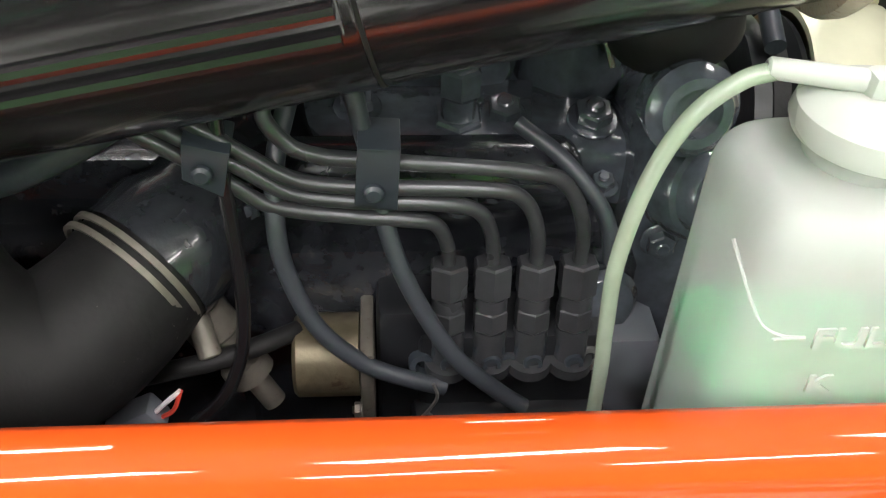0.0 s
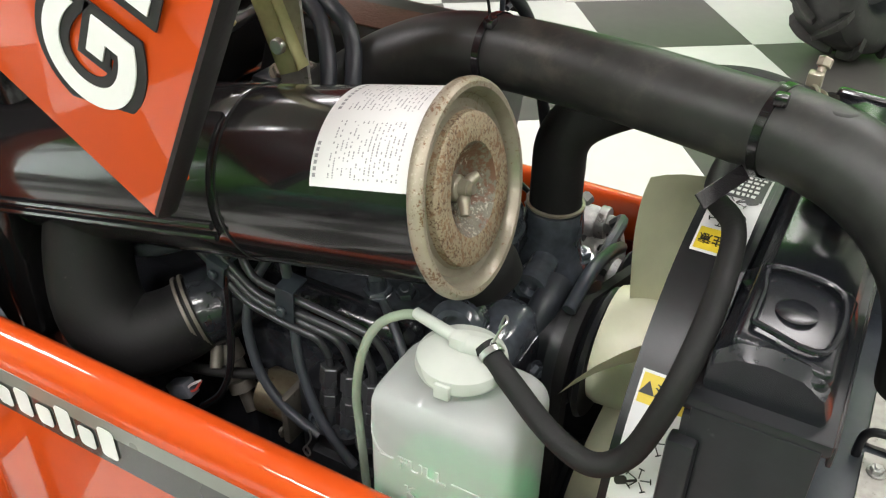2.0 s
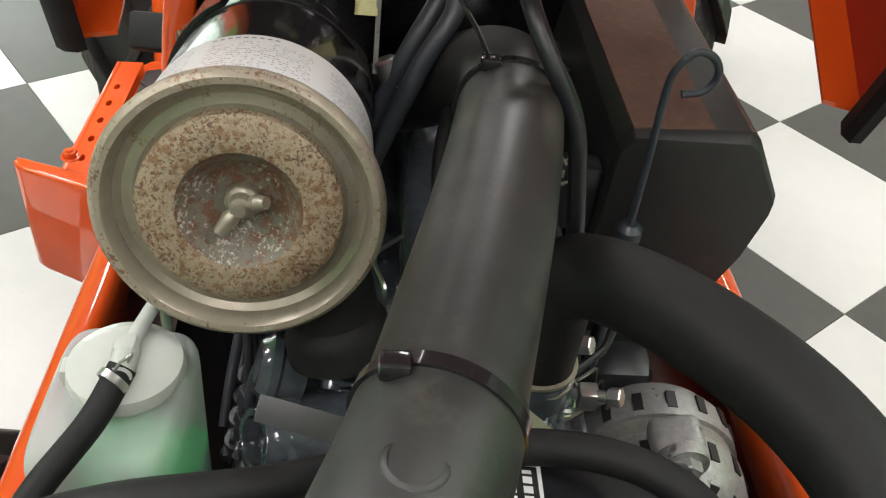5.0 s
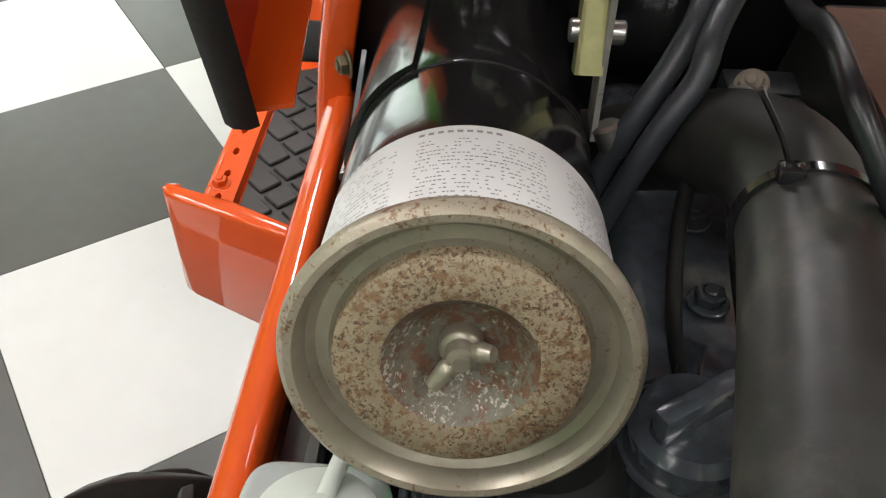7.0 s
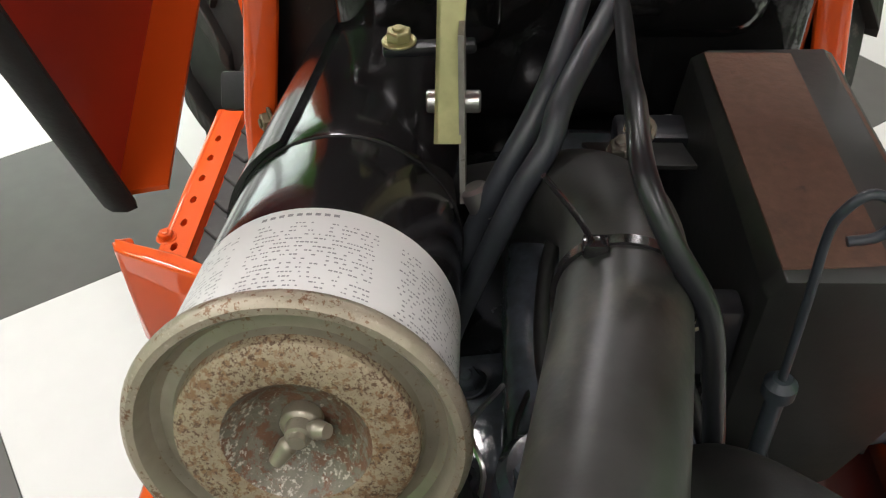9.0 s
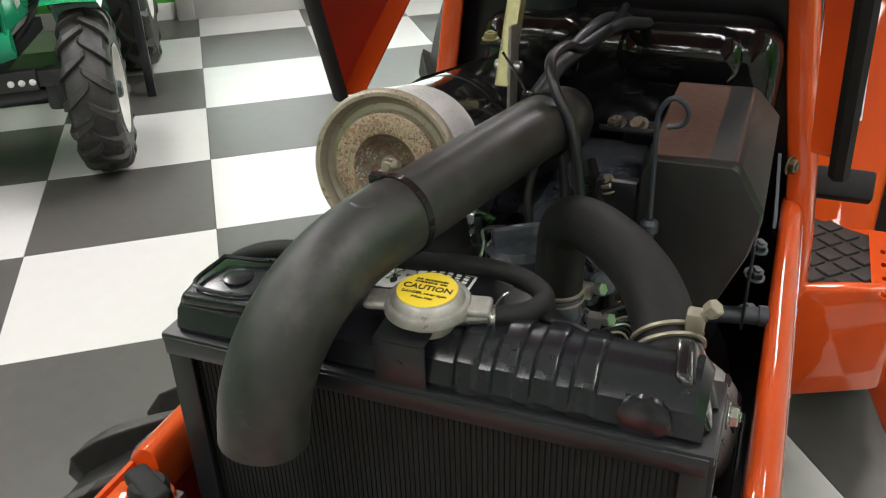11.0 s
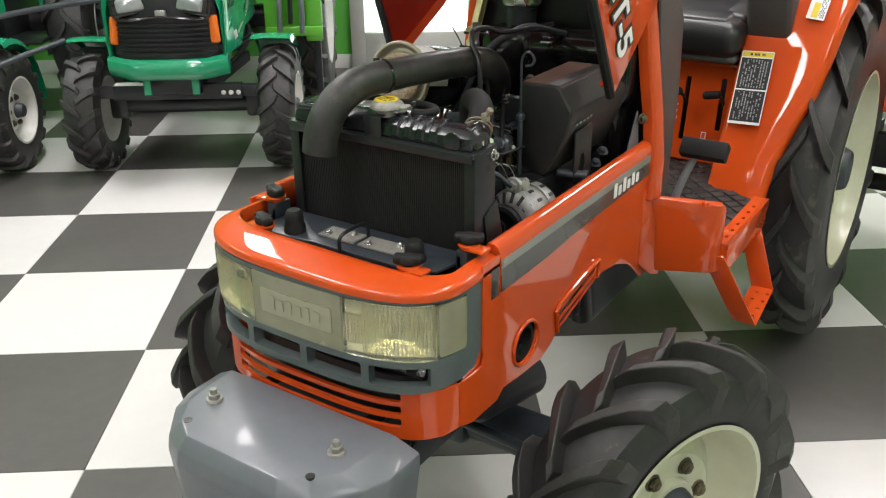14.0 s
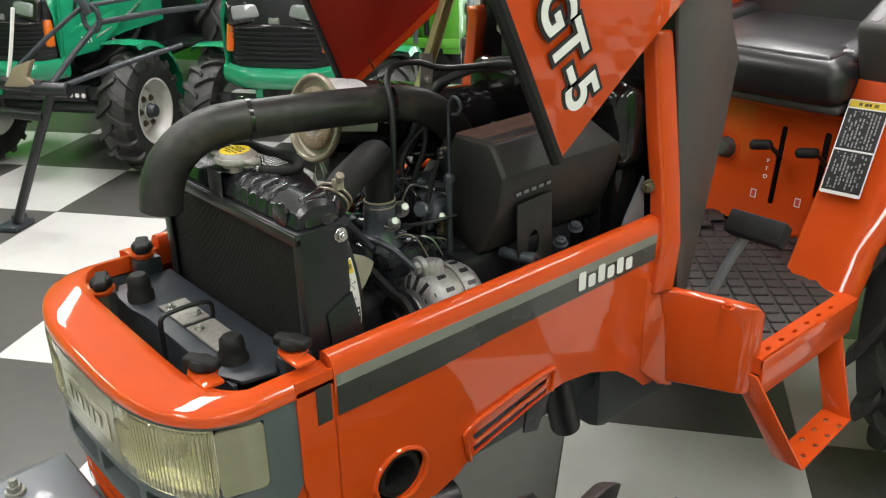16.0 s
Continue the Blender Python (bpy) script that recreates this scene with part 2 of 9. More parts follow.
FRAMEGREY = mat("aluminium_door_frame", (0.45, 0.45, 0.43), 0.4, 0.3, var=0.05)


def glow(name, col, power):
    m = bpy.data.materials.new(name)
    m.use_nodes = True
    b = m.node_tree.nodes["Principled BSDF"]
    b.inputs["Base Color"].default_value = (*col, 1)
    b.inputs["Emission Color"].default_value = (*col, 1)
    b.inputs["Emission Strength"].default_value = power
    return m


TUBELIGHT = glow("lamp_diffuser", (1.0, 0.97, 0.9), 7.0)
OUTSIDE = glow("daylight_outside", (0.95, 1.0, 1.0), 2.6)
GLASS = mat("clear_glass", (0.95, 0.97, 0.96), 0.03, var=0.0, trans=1.0, rvar=0.0, ior=1.45)


# ---- mesh helpers ----
def join(bm, other):
    me = bpy.data.meshes.new("tmp")
    other.to_mesh(me)
    other.free()
    bm.from_mesh(me)
    bpy.data.meshes.remove(me)
    return bm


def rbox(bm, c, size, rot=(0, 0, 0), r=0.003, seg=2):
    """A box with rounded edges."""
    t = bmesh.new()
    bmesh.ops.create_cube(t, size=1)
    bmesh.ops.scale(t, vec=Vector(size), verts=t.verts)
    r = min(r, 0.45 * min(size))
    if r > 0:
        bmesh.ops.bevel(t, geom=list(t.edges), offset=r, segments=seg, affect="EDGES", profile=0.5)
    bmesh.ops.transform(t, matrix=pose(*c, *rot), verts=t.verts)
    return join(bm, t)


def along(p0, p1):
    p0, p1 = Vector(p0), Vector(p1)
    d = p1 - p0
    return Matrix.Translation(p0) @ d.to_track_quat("Z", "X").to_matrix().to_4x4(), d.length


def lathe(bm, prof, p0, p1, seg=32, closed=False, span=None):
    """Turns (radius, height) pairs round the line from p0 towards p1; heights in metres from p0. span: degrees from, to."""
    m, _ = along(p0, p1)
    full = span is None
    a0, a1 = (0, 360) if full else span
    n = seg if full else seg + 1
    rings = []
    for r, h in prof:
        if r < 1e-6:
            rings.append([bm.verts.new(m @ Vector((0, 0, h)))])
        else:
            rings.append([bm.verts.new(m @ Vector((r * math.cos(radians(a0 + (a1 - a0) * k / seg)), r * math.sin(radians(a0 + (a1 - a0) * k / seg)), h))) for k in range(n)])
    pairs = list(zip(rings, rings[1:]))
    if closed:
        pairs.append((rings[-1], rings[0]))
    for A, B in pairs:
        for k in range(seg):
            q = (k + 1) % n if full else k + 1
            f = [A[k % len(A)], A[q % len(A)], B[q % len(B)], B[k % len(B)]]
            f = list(dict.fromkeys(f))
            if len(f) > 2:
                try:
                    bm.faces.new(f)
                except ValueError:
                    pass
    return bm


def cyl(bm, p0, p1, r, r1=None, seg=20, bev=0.0):
    L = (Vector(p1) - Vector(p0)).length
    r1 = r if r1 is None else r1
    e = min(bev, L * 0.4, r * 0.5)
    if e:
        return lathe(bm, [(0, 0), (r - e, 0), (r, e), (r1, L - e), (r1 - e, L), (0, L)], p0, p1, seg)
    return lathe(bm, [(0, 0), (r, 0), (r1, L), (0, L)], p0, p1, seg)


def smooth_path(pts, n=6):
    """Catmull-Rom through the points."""
    P = [Vector(p) for p in pts]
    P = [2 * P[0] - P[1]] + P + [2 * P[-1] - P[-2]]
    out = []
    for i in range(1, len(P) - 2):
        for k in range(n):
            t = k / n
            a, b, c, d = P[i - 1], P[i], P[i + 1], P[i + 2]
            out.append(0.5 * (2 * b + (c - a) * t + (2 * a - 5 * b + 4 * c - d) * t * t + (3 * b - a - 3 * c + d) * t ** 3))
    out.append(P[-2])
    return out


def tube(bm, pts, r, seg=12, n=6, hollow=0.0, flat=None):
    """A round hose or bar through the points; r may be one radius for each point of the given list. hollow: wall thickness. flat: (width, height) for a strap."""
    path = smooth_path(pts, n) if n > 1 else [Vector(p) for p in pts]
    rad = [r] * len(path) if not isinstance(r, (list, tuple)) else [float(np.interp(k / (len(path) - 1), np.linspace(0, 1, len(r)), r)) for k in range(len(path))]
    tan = [(path[min(k + 1, len(path) - 1)] - path[max(k - 1, 0)]).normalized() for k in range(len(path))]
    up = tan[0].orthogonal().normalized()
    rings = []
    for p, t, q in zip(path, tan, rad):
        up = (up - t * up.dot(t)).normalized()
        side = t.cross(up)
        rings.append([bm.verts.new(p + (up * math.cos(2 * math.pi * k / seg) + side * math.sin(2 * math.pi * k / seg)) * q) for k in range(seg)])
    for A, B in zip(rings, rings[1:]):
        for k in range(seg):
            bm.faces.new((A[k], A[(k + 1) % seg], B[(k + 1) % seg], B[k]))
    for R, p, t, q, s in ((rings[0], path[0], tan[0], rad[0], 1), (rings[-1], path[-1], -tan[-1], rad[-1], -1)):
        if hollow:
            inner = [bm.verts.new(p + (v.co - p) * (1 - hollow / q)) for v in R]
            deep = [bm.verts.new(v.co + t * min(0.04, q)) for v in inner]
            for k in range(seg):
                bm.faces.new((R[k], inner[k], inner[(k + 1) % seg], R[(k + 1) % seg]))
                bm.faces.new((inner[k], deep[k], deep[(k + 1) % seg], inner[(k + 1) % seg]))
            bm.faces.new(deep)
        else:
            bm.faces.new(R)
    bmesh.ops.recalc_face_normals(bm, faces=bm.faces)
    return bm


def plate(bm, outline, holes, to3d, thick, cuts=()):
    """A sheet with openings: outline and holes in the flat, bent by to3d(a, b) -> (point, normal), thick along the normal. cuts: values of a at which the sheet may bend."""
    t = bmesh.new()
    for loop in [outline, *holes]:
        vs = [t.verts.new((a, b, 0)) for a, b in loop]
        for k in range(len(vs)):
            t.edges.new((vs[k], vs[(k + 1) % len(vs)]))
    bmesh.ops.triangle_fill(t, use_beauty=True, use_dissolve=False, edges=list(t.edges))
    for a in cuts:
        bmesh.ops.bisect_plane(t, geom=list(t.verts) + list(t.edges) + list(t.faces), plane_co=(a, 0, 0), plane_no=(1, 0, 0))
    front, back = {}, {}
    for v in t.verts:
        p, n = to3d(v.co.x, v.co.y)
        front[v], back[v] = bm.verts.new(p), bm.verts.new(Vector(p) - Vector(n) * thick)
    for f in t.faces:
        vs = list(f.verts)
        bm.faces.new([front[v] for v in vs])
        bm.faces.new([back[v] for v in reversed(vs)])
    for e in t.edges:
        if len(e.link_faces) == 1:
            a, b = e.verts
            bm.faces.new((front[a], front[b], back[b], back[a]))
    t.free()
    bmesh.ops.recalc_face_normals(bm, faces=bm.faces)
    return bm


def flat_xz(y, sign=1):
    return lambda a, b: (Vector((a, y, b)), Vector((0, sign, 0)))


def prism(bm, pts, depth):
    """A closed outline of 3D points pushed along a vector."""
    A = [bm.verts.new(p) for p in pts]
    B = [bm.verts.new(Vector(p) + Vector(depth)) for p in pts]
    bm.faces.new(A)
    bm.faces.new(B[::-1])
    for k in range(len(A)):
        bm.faces.new((A[k], B[k], B[(k + 1) % len(A)], A[(k + 1) % len(A)]))
    bmesh.ops.recalc_face_normals(bm, faces=bm.faces)
    return bm


def soften(bm, r, seg=2, angle=35):
    ed = [e for e in bm.edges if len(e.link_faces) == 2 and e.calc_face_angle(0) > radians(angle)]
    bmesh.ops.bevel(bm, geom=ed, offset=r, segments=seg, affect="EDGES", profile=0.5, clamp_overlap=True)
    return bm


def hexnut(bm, p0, p1, r):
    return cyl(bm, p0, p1, r, seg=6, bev=r * 0.12)


def bolt(bm, p, n, r):
    """A hexagon head with a washer on a surface at p with normal n."""
    p, n = Vector(p), Vector(n).normalized()
    cyl(bm, p, p + n * r * 0.25, r * 1.35, seg=20, bev=r * 0.08)
    hexnut(bm, p + n * r * 0.25, p + n * r * 1.05, r)
    return cyl(bm, p + n * r * 1.05, p + n * r * 1.3, r * 0.5, seg=12, bev=r * 0.1)


def part(name, bm, material, parent, label="", smooth=True, angle=38):
    me = bpy.data.meshes.new(name)
    bm.to_mesh(me)
    bm.free()
    for m in material if isinstance(material, (list, tuple)) else [material]:
        me.materials.append(m)
    if smooth:
        me.shade_smooth()
        me.set_sharp_from_angle(angle=radians(angle))
    ob = new(name, me)
    ob.parent = parent
    if label:
        tagged(ob, label)
    return ob


def empty(name, at, label, category, group="", kind=""):
    ob = new(name)
    ob.location = at
    return tagged(ob, label, category, group, kind)


def M():
    return bmesh.new()


def words(name, text, size, m, material, parent, depth=0.0006, bold=0.0, sx=1.0):
    """Lettering as a mesh, centred on the pose m."""
    c = bpy.data.curves.new(name, "FONT")
    c.body, c.size, c.extrude, c.offset = text, size, depth, bold
    c.align_x, c.align_y = "CENTER", "CENTER"
    o = bpy.data.objects.new(name, c)
    scene.collection.objects.link(o)
    dg = bpy.context.evaluated_depsgraph_get()
    me = bpy.data.meshes.new_from_object(o.evaluated_get(dg))
    bpy.data.objects.remove(o)
    bpy.data.curves.remove(c)
    me.transform(m @ Matrix.Diagonal((sx, 1, 1, 1)))
    me.materials.clear()
    me.materials.append(material)
    ob = new(name, me)
    ob.parent = parent
    return ob


def axes(o, x, y):
    """A pose whose x and y run along the given directions."""
    x = Vector(x).normalized()
    z = x.cross(Vector(y)).normalized()
    y = z.cross(x)
    m = Matrix((x, y, z)).transposed().to_4x4()
    m.translation = Vector(o)
    return m


def bars(bm, m, w, h, rows, rnd, fill=0.6, gap=0.15, vertical=False, t=0.0004):
    """Unreadable print: broken lines of small bars within w by h on the pose m."""
    for k in range(rows):
        pos = -0.5 + (k + 0.5) / rows
        s = -0.5
        while s < 0.5:
            L = rnd.uniform(0.03, 0.12)
            e = min(0.5, s + L)
            if rnd.random() > gap:
                cx, cy = ((s + e) / 2 * w, pos * h) if not vertical else (pos * w, (s + e) / 2 * h)
                sx, sy = ((e - s) * w * 0.85, h / rows * fill) if not vertical else (w / rows * fill, (e - s) * h * 0.85)
                t0 = bmesh.new()
                bmesh.ops.create_cube(t0, size=1, matrix=m @ Matrix.Translation((cx, cy, t / 2)) @ Matrix.Diagonal((sx, sy, t, 1)))
                join(bm, t0)
            s = e + 0.012
    return bm


def slab(bm, m, w, h, t, r=0.0):
    """A thin plate centred on the pose m, standing up t along its z."""
    tb = bmesh.new()
    bmesh.ops.create_cube(tb, size=1, matrix=Matrix.Translation((0, 0, t / 2)) @ Matrix.Diagonal((w, h, t, 1)))
    if r:
        ed = [e for e in tb.edges if abs((e.verts[0].co - e.verts[1].co).z) > t * 0.5]
        bmesh.ops.bevel(tb, geom=ed, offset=r, segments=3, affect="EDGES", profile=0.5)
    bmesh.ops.transform(tb, matrix=m, verts=tb.verts)
    return join(bm, tb)


# ---- the room ----
def build_room():
    floor = empty("floor", (0, 0, 0), "black and white chequered vinyl tile showroom floor", "floor", kind="structure")
    u0, u1, v0, v1 = -4.6, 4.85, -5.6, 5.6
    bm = M()
    prism(bm, [room(u0, v0, -0.1), room(u1, v0, -0.1), room(u1, v1, -0.1), room(u0, v1, -0.1)], (0, 0, 0.096))
    part("floor_base", bm, GROUT, floor, smooth=False)
    # South and east walls are unseen; their pale paint keeps reflections neutral.
    for i, (nm, a, b) in enumerate((("wall_north", (u1, v0), (u1, -0.47)), ("wall_north_east", (u1, 1.35), (u1, v1)), ("wall_south", (u0, v1), (u0, v0)), ("wall_east", (u1, v1), (u0, v1)), ("wall_west", (u0, v0), (u1, v0)))):
        A, B = room(*a), room(*b)
        d = (B - A).normalized()
        n = Vector((-d.y, d.x, 0))
        if n.dot(A) < 0:
            n = -n
        w = tagged(part(nm, prism(M(), [A, B, B + n * 0.15, A + n * 0.15], (0, 0, ROOM_H)), WALLPALE if nm in ("wall_south", "wall_east") else WALLGREEN, None, smooth=False), "unseen showroom wall, painted pale" if nm in ("wall_south", "wall_east") else "plain leaf-green painted showroom wall", "wall", kind="structure")
        bb = prism(M(), [A - n * 0.014, B - n * 0.014, B - n * 0.001, A - n * 0.001], (0, 0, 0.1))
        tagged(part("baseboard", soften(bb, 0.003), WALLWHITE, None), "white painted baseboard along a showroom wall", "baseboard", kind="structure")
    A, B = room(u1, -0.47), room(u1, 1.35)
    tagged(part("wall_over_door", prism(M(), [A + Vector((0, 0, 2.25)), B + Vector((0, 0, 2.25)), B + UA * 0.15 + Vector((0, 0, 2.25)), A + UA * 0.15 + Vector((0, 0, 2.25))], (0, 0, ROOM_H - 2.25)), WALLGREEN, None, smooth=False), "green painted wall over the glass door", "wall", kind="structure")
    # free-standing green partition
    bm = prism(M(), [room(-0.98, 3.22), room(-4.6, 3.22), room(-4.6, 3.62), room(-0.98, 3.62)], (0, 0, ROOM_H))
    tagged(part("wall_partition", bm, WALLGREEN, None, smooth=False), "green painted partition wall with white foot", "wall", kind="structure")
    bm = prism(M(), [room(-0.966, 3.206), room(-4.6, 3.206), room(-4.6, 3.219), room(-0.966, 3.219)], (0, 0, 0.13))
    prism(bm, [room(-0.979, 3.219), room(-0.966, 3.219), room(-0.966, 3.634), room(-0.979, 3.634)], (0, 0, 0.13))
    tagged(part("baseboard", bm, WALLWHITE, None), "white painted baseboard round a green partition", "baseboard", kind="structure")
    bm = prism(M(), [room(u0, v0, ROOM_H), room(u1, v0, ROOM_H), room(u1, v1, ROOM_H), room(u0, v1, ROOM_H)], (0, 0, 0.1))
    tagged(part("ceiling", bm, CEIL, None, smooth=False), "plain white showroom ceiling", "ceiling", kind="structure")
    # glass door
    door = empty("door_1", room(u1, 0.44), "grey aluminium double door with bright glass", "door", kind="structure")
    mm = axes(room(u1 - 0.03, 0.44, 0), VB, (0, 0, 1))
    inv = Matrix.Translation(-Vector(door.location))
    bm = M()
    for s in (-0.87, 0.0, 0.87):
        slab(bm, mm @ Matrix.Translation((s, 1.12, -0.05)), 0.1 if s else 0.14, 2.24, 0.09)
    for z, h in ((2.19, 0.1), (0.13, 0.26)):
        slab(bm, mm @ Matrix.Translation((0, z, -0.045)), 1.8, h, 0.08)
    bm.transform(inv)
    part("door_frame", soften(bm, 0.004), FRAMEGREY, door)
    for s in (-0.435, 0.435):
        bm = slab(M(), mm @ Matrix.Translation((s, 1.2, -0.01)), 0.76, 1.9, 0.008)
        bm.transform(inv)
        part("pane", bm, GLASS, door, smooth=False).visible_shadow = False
    bm = prism(M(), [room(u1 + 0.5, -1.2, -0.1), room(u1 + 0.5, 2.2, -0.1), room(u1 + 0.52, 2.2, -0.1), room(u1 + 0.52, -1.2, -0.1)], (0, 0, 2.8))
    tagged(part("backdrop", bm, OUTSIDE, None, smooth=False), "bright daylight outside the glass door", "backdrop", kind="structure")
    # ceiling lights
    first = None
    for u, v in LAMPS:
        m = Matrix.Translation(room(u, v, ROOM_H)) @ Matrix.Rotation(math.atan2(UA.y, UA.x), 4, "Z")
        if first is None:
            first = empty("ceiling_light", (0, 0, 0), "long white ceiling light with a glowing diffuser", "light", "ceiling lights")
            bm = rbox(M(), (0, 0, -0.025), (1.25, 0.34, 0.05), r=0.006)
            part("housing", bm, WALLWHITE, first)
            bm = rbox(M(), (0, 0, -0.058), (1.2, 0.3, 0.014), r=0.004)
            part("diffuser", bm, TUBELIGHT, first)
            first.matrix_basis = m
        else:
            copy_thing(first, m)
    # floor tiles, each its own piece
    tb = M()
    rbox(tb, (0, 0, -0.004), (TILE - 0.0016, TILE - 0.0016, 0.008), r=0.0009, seg=1)
    turn = Matrix.Rotation(math.atan2(UA.y, UA.x), 4, "Z")
    meshes = []
    for m, nm in ((TILEDARK, "dark_tile"), (TILEWHITE, "white_tile")):
        me = bpy.data.meshes.new(nm)
        tb.to_mesh(me)
        me.materials.append(m)
        meshes.append(me)
    tb.free()
    cu, cv = CORNER.dot(UA), CORNER.dot(VB)
    spots = []
    for i in range(-12, 12):
        for j in range(-12, 14):
            u, v = cu + (i + 0.5) * TILE, cv + (j + 0.5) * TILE
            if u0 - 0.25 < u < u1 + 0.25 and v0 - 0.25 < v < v1 + 0.25:
                spots.append((room(u, v).length, (i + j) % 2, u, v))
    spots.sort()
    for k, (_, c, u, v) in enumerate(spots[:300]):
        o = new("tile", meshes[c])
        o.parent = floor
        o.matrix_basis = Matrix.Translation(room(u, v)) @ turn
    for c, m in ((0, TILEDARK), (1, TILEWHITE)):
        bm = M()
        for _, cc, u, v in spots[300:]:
            if cc == c:
                h = TILE / 2 - 0.0008
                prism(bm, [room(u - h, v - h, -0.006), room(u + h, v - h, -0.006), room(u + h, v + h, -0.006), room(u - h, v + h, -0.006)], (0, 0, 0.006))
        if len(bm.faces):
            part("far_tiles", bm, m, floor, smooth=False)["kind"] = "stuff"
        else:
            bm.free()


build_room()


# ---- the orange tractor: body ----
TR = empty("tractor", (0, 0, 0), "orange compact tractor with its hood raised, parked on the chequered floor", "tractor")

# plan of the nose: half-width, start of the bend, depth of the bend
NW, NX, ND = 0.252, 0.40, 0.118


def nose_xy(y):
    q = min(1.0, abs(y) / NW)
    return NX + ND * max(0.0, 1 - q ** 3.2) ** (1 / 2.2)


def nose_table():
    pts = [Vector((0.30, -NW)), Vector((0.35, -NW))]
    for k in range(161):
        y = NW * math.sin(radians(-90 + 180 * k / 160))
        pts.append(Vector((nose_xy(y), y)))
    pts += [Vector((0.35, NW)), Vector((0.30, NW))]
    s = [0.0]
    for a, b in zip(pts, pts[1:]):
        s.append(s[-1] + (b - a).length)
    mid = s[-1] / 2
    return pts, [v - mid for v in s]


NP, NS = nose_table()
NSX, NSY = [p.x for p in NP], [p.y for p in NP]
S_END = NS[-1]


def nose_at(s, inset=0.0):
    """Point and outward normal of the nose's plan at the length s from its middle."""
    x, y = float(np.interp(s, NS, NSX)), float(np.interp(s, NS, NSY))
    e = 0.004
    dx = float(np.interp(s + e, NS, NSX) - np.interp(s - e, NS, NSX))
    dy = float(np.interp(s + e, NS, NSY) - np.interp(s - e, NS, NSY))
    n = Vector((dy, -dx, 0))
    n = n.normalized() if n.length > 1e-9 else Vector((0, math.copysign(1, y), 0))
    return Vector((x, y, 0)) - n * inset, n


def s_of_y(y):
    k = [i for i in range(len(NP)) if 0.39 < NP[i].x]
    return float(np.interp(y, [NP[i].y for i in k], [NS[i] for i in k]))


def curved(inset, lean=0.0, z0=0.7):
    def f(s, z):
        p, n = nose_at(s, inset + lean * (z - z0))
        return p + Vector((0, 0, z)), n
    return f


CUTS = [s_of_y(y) for y in np.linspace(-0.24, 0.24, 33)] + [-S_END + 0.03, S_END - 0.03, -S_END + 0.06, S_END - 0.06, -S_END + 0.09, S_END - 0.09, -S_END + 0.11, S_END - 0.11]


def rect(a0, a1, b0, b1, r=0.004):
    out = []
    for cx, cy, t0 in ((a1 - r, b1 - r, 0), (a0 + r, b1 - r, 90), (a0 + r, b0 + r, 180), (a1 - r, b0 + r, 270)):
        for k in range(4):
            t = radians(t0 + 30 * k)
            out.append((cx + r * math.cos(t), cy + r * math.sin(t)))
    return out


def inner_x(y):
    return 0.33 + 0.1085 * max(0.0, 1 - min(1, abs(y) / 0.232) ** 6) ** (1 / 3.5)


